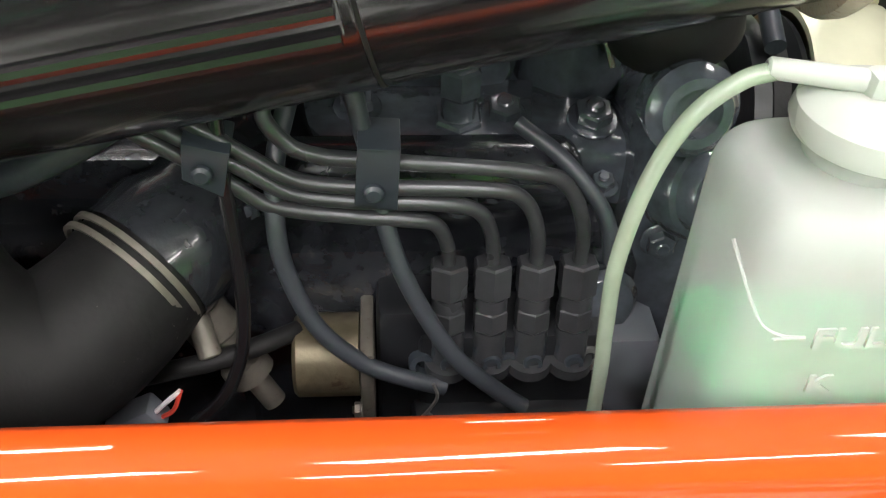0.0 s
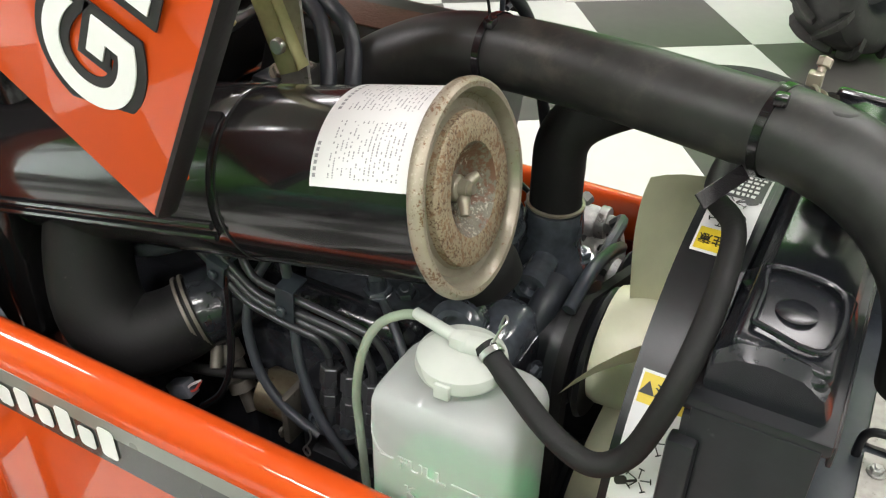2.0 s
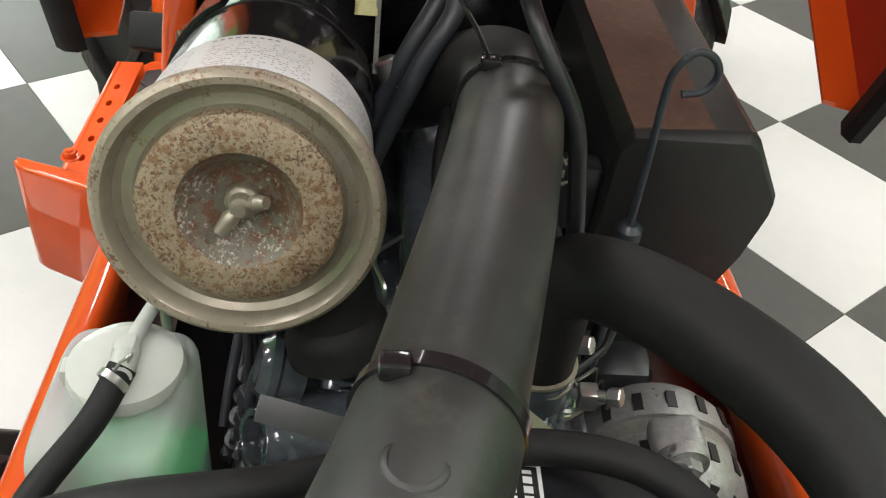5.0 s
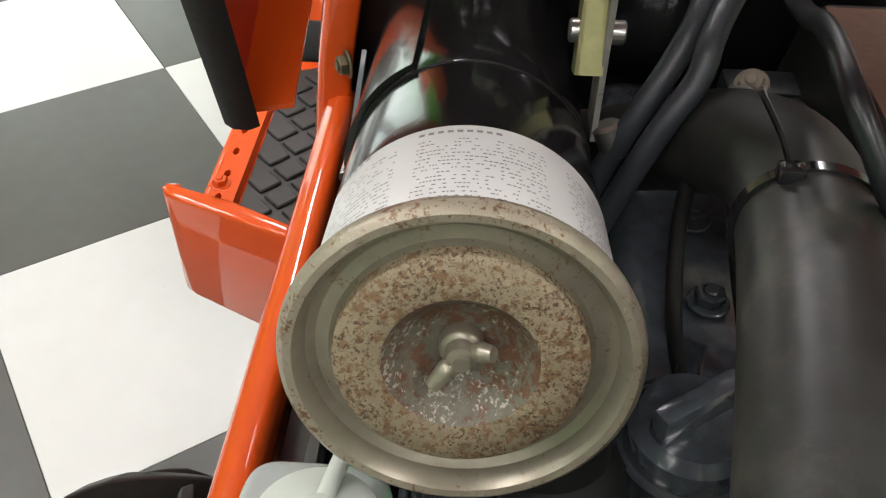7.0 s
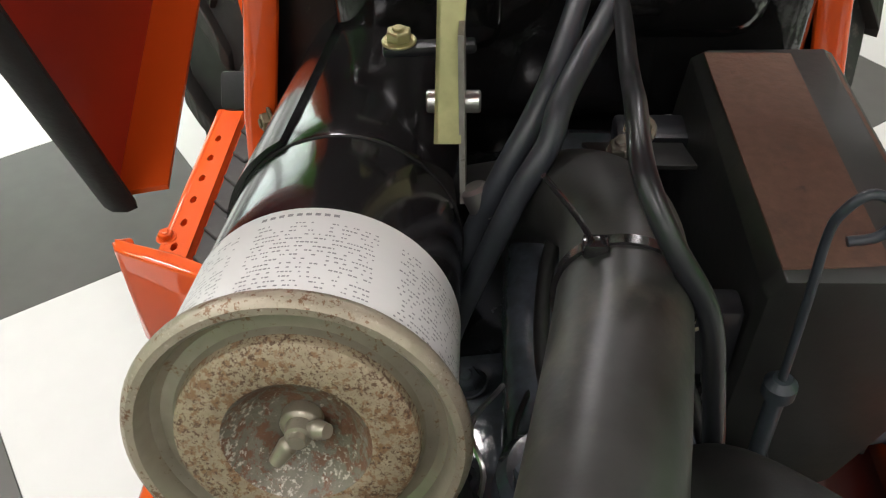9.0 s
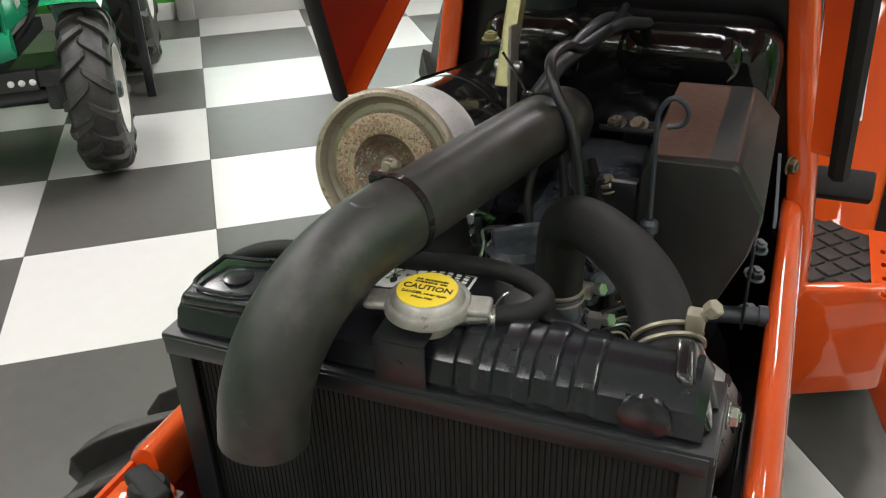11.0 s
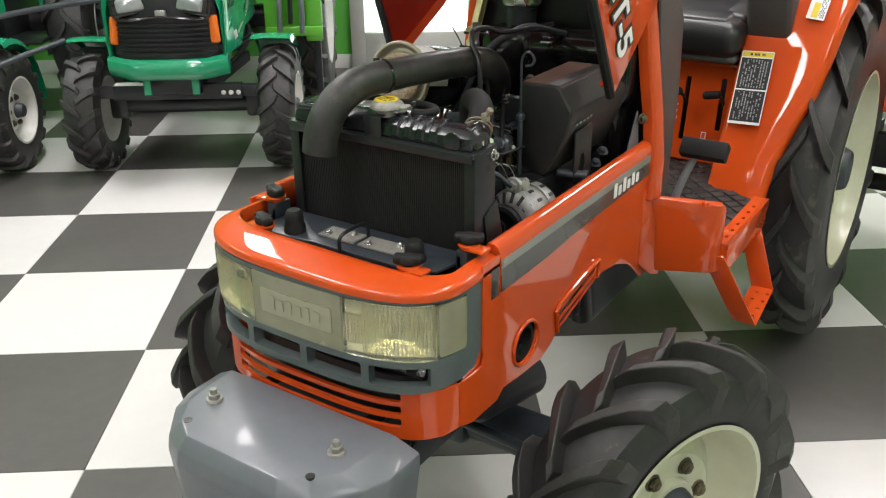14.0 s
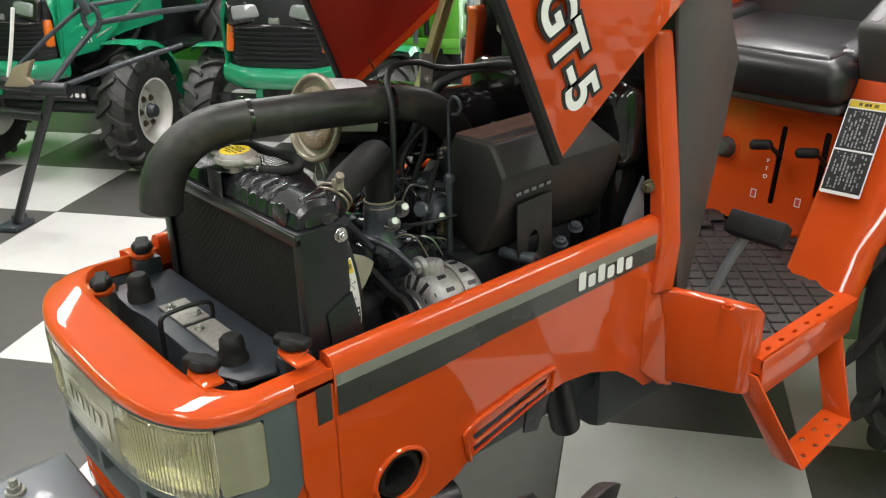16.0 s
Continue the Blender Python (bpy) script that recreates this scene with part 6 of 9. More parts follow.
    part("stator", lathe(M(), [(0, 0.042), (0.0545, 0.042), (0.0545, 0.056), (0, 0.056)], c, d, 48), GALV, alt, "dull laminated stator ring")
    # Solid black blocks take the place of shaded cooling openings.
    for k in range(16):
        a = 2 * math.pi * k / 16
        e = Vector((0, math.cos(a), math.sin(a)))
        for ax_at, r_at, sz in ((0.0935, 0.0435, (0.0065, 0.0200, 0.008)), (0.069, 0.0575, (0.0065, 0.0035, 0.014)), (0.029, 0.0568, (0.0065, 0.0035, 0.014))):
            tb = bmesh.new()
            q = axes(c + ad * ax_at + e * r_at, ad.cross(e), (e - ad * 0.55).normalized() if ax_at > 0.09 else e)
            bmesh.ops.create_cube(tb, size=1, matrix=q @ Matrix.Diagonal((*sz, 1)))
            part("cooling_slot", tb, INKHOLES, alt, smooth=False)
    bm = rbox(M(), (0.055, 0.152, 0.858), (0.030, 0.034, 0.030), (14, 0, 0), 0.007, 3)
    lathe(bm, [(0, 0.004), (0.015, 0.004), (0.016, 0.002), (0.016, -0.004), (0, -0.004)], (0.074, 0.15, 0.866), (1, 0.15, 0.866), 24)
    hexnut(bm, (0.076, 0.150, 0.866), (0.085, 0.150, 0.866), 0.010)
    part("tension_lug", bm, ALU, alt, "cast lug with its bolt")
    bm = tube(M(), [(0.082, 0.150, 0.866), (0.100, 0.12, 0.893), (0.104, 0.07, 0.895), (0.10, 0.03, 0.88)], 0.005, 8, 5)
    part("tension_strap", bm, FRAME, alt)
    bm = lathe(M(), [(0, 0.0), (0.036, 0.0), (0.038, 0.003), (0.028, 0.009), (0.028, 0.011), (0.038, 0.017), (0.036, 0.02), (0.012, 0.02), (0.012, 0.026), (0, 0.026)], d, d + ad, 32)
    part("pulley", bm, BLACK, alt, "dark belt pulley")
    # water pump, fan pulley, crank pulley
    bm = lathe(M(), [(0, 0), (0.055, 0.0), (0.055, 0.01), (0.046, 0.016), (0.046, 0.02), (0.055, 0.026), (0.053, 0.03), (0.03, 0.032), (0.03, 0.05), (0, 0.05)], (0.104, -0.008, 0.848), (1, -0.008, 0.848), 36)
    cyl(bm, (0.06, -0.008, 0.848), (0.104, -0.008, 0.848), 0.03, seg=26)
    part("water_pump", bm, BLACK, TR, "dark water pump and fan pulley")
    bm = lathe(M(), [(0, 0), (0.062, 0.0), (0.064, 0.003), (0.054, 0.010), (0.064, 0.017), (0.06, 0.02), (0, 0.02)], (0.108, 0.0, 0.668), (1, 0.0, 0.668), 36)
    part("crank_pulley", bm, BLACK, TR)
    pts = []
    for y, z, r, a0, a1 in ((0.152, 0.800, 0.036, -40, 100), (-0.008, 0.848, 0.052, 100, 185), (0.0, 0.668, 0.061, 185, 320)):
        for k in range(10):
            a = radians(a0 + (a1 - a0) * k / 9)
            pts.append(Vector((0.118, y + r * math.cos(a), z + r * math.sin(a))))
    bm = M()
    rows = []
    for k, p in enumerate(pts):
        q = pts[(k + 1) % len(pts)] - pts[k - 1]
        n = Vector((0, -q.z, q.y)).normalized()
        rows.append([bm.verts.new(p + Vector((dx, 0, 0)) + n * dn) for dx, dn in ((-0.0065, 0.004), (0.0065, 0.004), (0.0045, -0.004), (-0.0045, -0.004))])
    for k in range(len(rows)):
        A, B = rows[k], rows[(k + 1) % len(rows)]
        for q in range(4):
            bm.faces.new((A[q], A[(q + 1) % 4], B[(q + 1) % 4], B[q]))
    bmesh.ops.recalc_face_normals(bm, faces=bm.faces)
    part("fan_belt", bm, RUBBER, TR, "worn black fan belt")
    # rounded inlet manifold along the right side
    bm = rbox(M(), (-0.080, -0.088, 0.866), (0.185, 0.032, 0.036), r=0.014, seg=4)
    rbox(bm, (-0.03, -0.099, 0.868), (0.07, 0.012, 0.008), r=0.002)
    mani = part("inlet_manifold", bm, BLOCK, TR, "dark rounded inlet manifold")
    for x in (-0.14, -0.09, -0.045):
        part("manifold_bolt", bolt(M(), (x, -0.104, 0.862), (0, -1, 0.2), 0.006), ENGINE, mani)
    # front cover lump with bolts beside the pump
    bm = rbox(M(), (0.062, -0.06, 0.82), (0.05, 0.09, 0.14), r=0.02, seg=3)
    lathe(bm, [(0.025, 0), (0.025, 0.014), (0.0235, 0.017), (0.0205, 0.018), (0.0205, 0.027), (0.0195, 0.0286), (0.0155, 0.0286), (0.0145, 0.027), (0.0145, 0.018), (0, 0.018)], (0.062, -0.088, 0.860), (0.078, -0.12, 0.872), 32)
    lathe(bm, [(0.018, 0), (0.018, 0.014), (0.021, 0.016), (0.021, 0.021), (0.018, 0.023), (0.0155, 0.027), (0.011, 0.027), (0.010, 0.018), (0, 0.018)], (0.05, -0.085, 0.905), (0.052, -0.112, 0.912), 30)
    part("timing_cover", bm, ENGINE, TR, "dark cast timing cover")
    bm = M()
    cyl(bm, (0.04, -0.095, 0.772), (0.084, -0.094, 0.772), 0.006, seg=14)
    hexnut(bm, (0.078, -0.094, 0.772), (0.084, -0.094, 0.772), 0.0085)
    cyl(bm, (0.05, -0.09, 0.745), (0.092, -0.09, 0.748), 0.006, seg=14)
    part("pump_stud", bm, BALLAST, TR, "grey long studs")
    bm = rbox(M(), (0.040, -0.105, 0.75), (0.034, 0.05, 0.09), r=0.008)
    part("pump_bracket", bm, BALLAST, TR, "light grey cast bracket")


build_engine()


def build_injection():
    bm = rbox(M(), (-0.022, -0.112, 0.765), (0.095, 0.045, 0.075), r=0.006)
    pump = part("injection_pump", bm, BLACK, TR, "black fuel injection pump with four outlets")
    part("pump_base", rbox(M(), (-0.022, -0.118, 0.73), (0.10, 0.05, 0.05), r=0.006), BLACK, pump)
    part("end_flange", rbox(M(), (-0.074, -0.105, 0.76), (0.03, 0.05, 0.11), r=0.006), BLACK, pump)
    for k in range(4):
        x = -0.055 + 0.020 * k
        y = -0.125
        top = Vector((x, y + 0.001, 0.842))
        low = Vector((x, y - 0.008, 0.787))
        ax = (low - top).normalized()
        bm = hexnut(M(), top, top + ax * 0.018, 0.0095)
        cyl(bm, top + ax * 0.018, top + ax * 0.025, 0.0078, seg=18)
        hexnut(bm, top + ax * 0.025, top + ax * 0.037, 0.0088)
        cyl(bm, top + ax * 0.037, top + ax * 0.055, 0.0082, seg=18)
        lathe(bm, [(0, 0), (0.011, 0), (0.011, 0.006), (0.0095, 0.007), (0, 0.007)], low + Vector((0, -0.002, 0.002)), low + Vector((0, 0, -1)), 18)
        part("delivery_valve", bm, FUELPIPE, pump, "dark hexagon delivery valve holder")
        bm = lathe(M(), [(0.0025, 0.0042), (0.0042, 0.0042), (0.0048, 0.003), (0.0048, 0), (0, 0)], (x + 0.001, y - 0.013, 0.790), (x + 0.001, y - 0.5, 0.89), 14)
        rbox(bm, (x, y - 0.005, 0.790), (0.016, 0.016, 0.02), r=0.004)
        part("socket_screw", bm, FRAME, pump)
    for x, z in ((-0.067, 0.785), (-0.025, 0.785), (0.0145, 0.788)):
        bm = lathe(M(), [(0.0035, -0.006), (0.0035, 0.004), (0.0062, 0.004), (0.0068, 0.002), (0.0068, -0.004)], (x, -0.134, z), (x, -0.5, z + 0.12), 18)
        part("banjo_stud", bm, STEEL if x > 0 else FRAME, pump, "open-ended stud")
    # high-pressure pipes
    runs = [
        [(-0.205, -0.124, 0.930), (-0.178, -0.128, 0.914), (-0.160, -0.129, 0.902), (-0.146, -0.130, 0.892), (-0.130, -0.130, 0.880), (-0.098, -0.131, 0.875), (-0.074, -0.131, 0.8725), (-0.062, -0.129, 0.868), (-0.0563, -0.126, 0.853), (-0.055, -0.125, 0.833)],
        [(-0.205, -0.120, 0.936), (-0.172, -0.126, 0.917), (-0.156, -0.129, 0.909), (-0.140, -0.130, 0.899), (-0.123, -0.130, 0.887), (-0.098, -0.131, 0.883), (-0.062, -0.131, 0.881), (-0.044, -0.129, 0.875), (-0.0365, -0.126, 0.857), (-0.035, -0.125, 0.833)],
        [(-0.19, -0.112, 0.942), (-0.165, -0.124, 0.922), (-0.151, -0.128, 0.914), (-0.137, -0.129, 0.904), (-0.121, -0.130, 0.894), (-0.098, -0.131, 0.8905), (-0.042, -0.131, 0.888), (-0.025, -0.129, 0.881), (-0.0165, -0.126, 0.860), (-0.015, -0.125, 0.833)],
        [(-0.105, -0.085, 0.925), (-0.118, -0.115, 0.934), (-0.130, -0.128, 0.925), (-0.121, -0.131, 0.911), (-0.108, -0.131, 0.9055), (-0.096, -0.131, 0.904), (-0.024, -0.130, 0.896), (-0.006, -0.128, 0.886), (0.0035, -0.126, 0.862), (0.005, -0.125, 0.833)]]
    for r in runs:
        part("fuel_pipe", tube(M(), r, 0.0034, 12, 6), FUELPIPE, pump, "grey steel high-pressure fuel pipe")
    for pts, sc in (([(-0.161, 0.916), (-0.143, 0.911), (-0.148, 0.890), (-0.163, 0.899)], (-0.1545, 0.903)), ([(-0.094, 0.913), (-0.077, 0.912), (-0.0785, 0.882), (-0.096, 0.885)], (-0.088, 0.893))):
        bm = plate(M(), pts, [], flat_xz(-0.137, -1), 0.0015)
        prism(bm, [(pts[0][0], -0.137, pts[0][1]), (pts[1][0], -0.137, pts[1][1]), (pts[1][0], -0.118, pts[1][1] + 0.003), (pts[0][0], -0.118, pts[0][1] + 0.003)], (0, 0, -0.0015))
        prism(bm, [(pts[3][0], -0.137, pts[3][1]), (pts[2][0], -0.137, pts[2][1]), (pts[2][0], -0.118, pts[2][1]), (pts[3][0], -0.118, pts[3][1])], (0, 0, 0.0015))
        part("pipe_bracket", soften(bm, 0.0006), FRAME, pump, "dark folded pipe bracket")
        bm = lathe(M(), [(0.0, 0.003), (0.0028, 0.003), (0.0042, 0.0018), (0.0045, 0)], (sc[0], -0.1385, sc[1]), (sc[0], -1, sc[1]), 16)
        part("bracket_screw", bm, FRAME, pump)
    for o in (pump, *pump.children_recursive):
        o.data.transform(Matrix.Translation((0.0045, 0.003, -0.001)))
    # return hoses
    for nm, r in (("a", [(-0.118, -0.098, 0.915), (-0.124, -0.116, 0.895), (-0.125, -0.130, 0.868), (-0.121, -0.135, 0.845), (-0.110, -0.139, 0.818), (-0.090, -0.141, 0.796), (-0.068, -0.142, 0.785), (-0.052, -0.142, 0.779)]), ("b", [(-0.094, -0.098, 1.0), (-0.093, -0.108, 0.965), (-0.091, -0.118, 0.93), (-0.083, -0.121, 0.89), (-0.078, -0.129, 0.865), (-0.068, -0.137, 0.838), (-0.049, -0.144, 0.804), (-0.028, -0.147, 0.782), (-0.014, -0.148, 0.770)]), ("d", [(-0.02, -0.09, 0.895), (0.0, -0.105, 0.885), (0.018, -0.118, 0.865), (0.024, -0.122, 0.84)])):
        part("fuel_hose", tube(M(), r, 0.0042 if nm in "ab" else 0.0038, 14, 6), HOSE, TR, "grey rubber fuel hose")
    bm = tube(M(), [(-0.058, -0.1475, 0.788), (-0.056, -0.149, 0.780), (-0.060, -0.1495, 0.771), (-0.064, -0.150, 0.764), (-0.060, -0.150, 0.759), (-0.057, -0.150, 0.764), (-0.0605, -0.150, 0.770)], 0.0009, 6, 5)
    part("spring_clip", bm, STEEL, TR, "wire spring clip on a hose")
    # stop solenoid
    bm = lathe(M(), [(0, 0), (0.019, 0), (0.021, 0.002), (0.021, 0.032), (0.0, 0.032)], (-0.125, -0.118, 0.778), (-0.09, -0.118, 0.778), 32)
    sol = part("stop_solenoid", bm, BRASS, TR, "tarnished brass stop solenoid")
    bm = rbox(M(), (-0.089, -0.118, 0.775), (0.007, 0.046, 0.052), r=0.002)
    bolt(bm, (-0.092, -0.139, 0.760), (-1, 0, 0), 0.004)
    part("solenoid_flange", bm, OLDCLAMP, sol)
    bm = tube(M(), [(-0.210, -0.13, 0.775), (-0.185, -0.138, 0.790), (-0.160, -0.138, 0.797), (-0.140, -0.13, 0.798), (-0.122, -0.118, 0.796)], 0.0048, 10, 5)
    part("sheathed_cable", bm, RUBBER, TR, "black sheathed cable")
    bm = tube(M(), [(-0.145, -0.118, 0.94), (-0.144, -0.127, 0.90), (-0.1425, -0.132, 0.865), (-0.1425, -0.136, 0.83), (-0.147, -0.139, 0.800), (-0.158, -0.142, 0.775), (-0.180, -0.144, 0.752)], 0.0034, 10, 6)
    part("thin_cable", bm, GLOSS, TR, "thin glossy black cable")
    bm = rbox(M(), (-0.199, -0.146, 0.766), (0.026, 0.014, 0.016), (0, -28, 0), 0.002)
    con = part("plug_connector", bm, BALLAST, TR, "grey plastic plug connector")
    for dx, m in ((0, LABEL), (0.004, REDINK)):
        part("wire", tube(M(), [(-0.19 + dx, -0.148, 0.772 - dx * 0.5), (-0.184 + dx, -0.148, 0.779 - dx), (-0.176, -0.144, 0.784)], 0.0012, 6, 4), m, con)
    # unpainted sensor pointing down beside the clamp
    bm = lathe(M(), [(0, 0), (0.013, 0), (0.013, 0.016), (0.010, 0.018), (0.010, 0.034), (0.012, 0.036), (0.012, 0.046), (0.006, 0.048), (0.006, 0.066), (0, 0.066)], (-0.168, -0.118, 0.812), (-0.135, -0.128, 0.752), 20)
    part("oil_sender", bm, OLDCLAMP, TR, "tarnished metal sender")
    # lines further back on the right
    part("fuel_hose", tube(M(), [(-0.25, -0.12, 0.884), (-0.225, -0.125, 0.895), (-0.198, -0.122, 0.908), (-0.17, -0.11, 0.922)], 0.0068, 12, 5), HOSE, TR, "grey rubber fuel hose")


build_injection()


def build_bottle():
    # milky expansion bottle with coolant inside
    c = Vector((0.0935, -0.178, 0))
    def shell(bm, hx, hy, z0, z1, shoulder, n=40, p=4.5, neck=0.0):
        def ring(k, z):
            out = []
            for q in range(n):
                t = 2 * math.pi * q / n
                cx, sx = math.cos(t), math.sin(t)
                out.append(bm.verts.new((c.x + hx * k * math.copysign(abs(cx) ** (2 / p), cx), c.y + hy * k * math.copysign(abs(sx) ** (2 / p), sx), z)))
            return out
        L = [ring(0.9, z0), ring(1.0, z0 + 0.006)]
        zz = np.linspace(z0 + 0.01, z1 - shoulder, 5)
        L += [ring(1.0, z) for z in zz]
        for k in range(1, 7):
            a = radians(90 * k / 6)
            L.append(ring(1 - (0.22 if neck else 0.06) * (1 - math.cos(a)), z1 - shoulder + shoulder * math.sin(a)))
        bm.faces.new(L[0])
        bm.faces.new(L[-1])
        for A, B in zip(L, L[1:]):
            for q in range(n):
                bm.faces.new((A[q], A[(q + 1) % n], B[(q + 1) % n], B[q]))
        bmesh.ops.recalc_face_normals(bm, faces=bm.faces)
        return bm
    b = part("coolant_bottle", shell(M(), 0.0515, 0.037, 0.745, 0.934, 0.017, p=5.5, neck=1), BOTTLE, TR, "milky plastic coolant bottle half full of green coolant")
    part("coolant", shell(M(), 0.0503, 0.0358, 0.748, 0.845, 0.002, p=5.5), COOLANT, b, "green coolant inside the bottle")
    part("neck", lathe(M(), [(0.020, 0), (0.021, 0.004), (0.021, 0.02), (0, 0.02)], (0.088, -0.172, 0.932), (0.088, -0.172, 1), 30), BOTTLE, b)
    part("bottle_cap", lathe(M(), [(0.0, 0.016), (0.010, 0.0155), (0.022, 0.014), (0.0285, 0.010), (0.0297, 0.004), (0.028, 0), (0, 0)], (0.090, -0.171, 0.942), (0.090, -0.171, 1), 40), CAPWHITE, b, "white plastic bottle cap with two hose nozzles")
    bm = cyl(M(), (0.092, -0.170, 0.960), (0.050, -0.161, 0.962), 0.0044, 0.0038, 14, 0.001)
    cyl(bm, (0.088, -0.170, 0.958), (0.110, -0.168, 0.962), 0.007, 0.006, 14, 0.001)
    rbox(bm, (0.088, -0.170, 0.960), (0.014, 0.012, 0.012), r=0.004)
    part("cap_tab", rbox(M(), (0.092, -0.2005, 0.945), (0.011, 0.004, 0.011), (0, 0, 2), 0.0015), CAPWHITE, b)
    part("nozzle", bm, CAPWHITE, b)
    bm = tube(M(), [(0.056, -0.161, 0.961), (0.042, -0.163, 0.958), (0.026, -0.167, 0.946), (0.015, -0.170, 0.922), (0.009, -0.172, 0.885), (0.010, -0.172, 0.85), (0.012, -0.172, 0.816), (0.014, -0.17, 0.75)], 0.0034, 16, 7)
    part("drain_hose", bm, CLEARHOSE, b, "pale green translucent drain hose")
    # moulded level marks
    m = axes((0.086, -0.2154, 0.886), (1, 0, 0.01), (0, 0.03, 1))
    words("level_mark", "FULL", 0.013, m, BOTTLE, b, 0.0006, 0.0003, 1.25)
    words("low_mark", "K", 0.012, axes((0.078, -0.2154, 0.862), (1, 0, 0), (0, 0.03, 1)), BOTTLE, b, 0.0006, 0.0003, 1.2)
    for x0, x1 in ((0.054, 0.066), (0.108, 0.128)):
        part("level_line", rbox(M(), ((x0 + x1) / 2, -0.2154, 0.8865), (x1 - x0, 0.001, 0.0014), r=0.0004, seg=1), BOTTLE, b)
    def face_y(x):
        return c.y - 0.037 * (1 - min(0.999, abs(x - c.x) / 0.0515) ** 5.5) ** (1 / 5.5) - 0.0001
    ridge = [(x, face_y(x), z) for x, z in ((0.066, 0.8865), (0.058, 0.8868), (0.051, 0.890), (0.0465, 0.897), (0.0430, 0.906), (0.0410, 0.913))]
    part("moulded_ridge", tube(M(), ridge, 0.0008, 6, 5), BOTTLE, b)
    # black overflow hose from the cap round the shroud to the filler neck
    bm = tube(M(), [(0.103, -0.168, 0.962), (0.127, -0.178, 0.950), (0.160, -0.195, 0.941), (0.188, -0.202, 0.937), (0.207, -0.198, 0.950), (0.2185, -0.192, 0.982), (0.225, -0.175, 1.011), (0.226, -0.133, 1.033), (0.218, -0.078, 1.036), (0.196, -0.03, 1.026), (0.192, 0.02, 1.028), (0.200, 0.055, 1.029), (0.218, 0.075, 1.029), (0.238, 0.072, 1.030), (0.252, 0.056, 1.031), (0.258, 0.040, 1.032)], 0.0072, 18, 8)
    part("overflow_hose", bm, RUBBER, TR, "black rubber overflow hose looped round the shroud")
    bm = M()
    for p in ((0.110, -0.171, 0.960), (0.255, 0.050, 1.031)):
        p = Vector(p)
        bm = M()
        lathe(bm, [(0.0072, -0.002), (0.0082, -0.002), (0.0082, 0.002), (0.0072, 0.002)], p, p + Vector((0.8, -0.5, -0.3) if p.x < 0.2 else (0.3, -0.9, 0)), 18, True)
        tube(bm, [p + Vector((0, 0.002, 0.008)), p + Vector((0.002, 0.006, 0.016)), p + Vector((0.005, 0.009, 0.021)), p + Vector((0.002, 0.012, 0.022)), p + Vector((0, 0.009, 0.014))], 0.0009, 6, 5)
        part("spring_clip", bm, STEEL, TR, "steel spring clip on the hose end")


build_bottle()


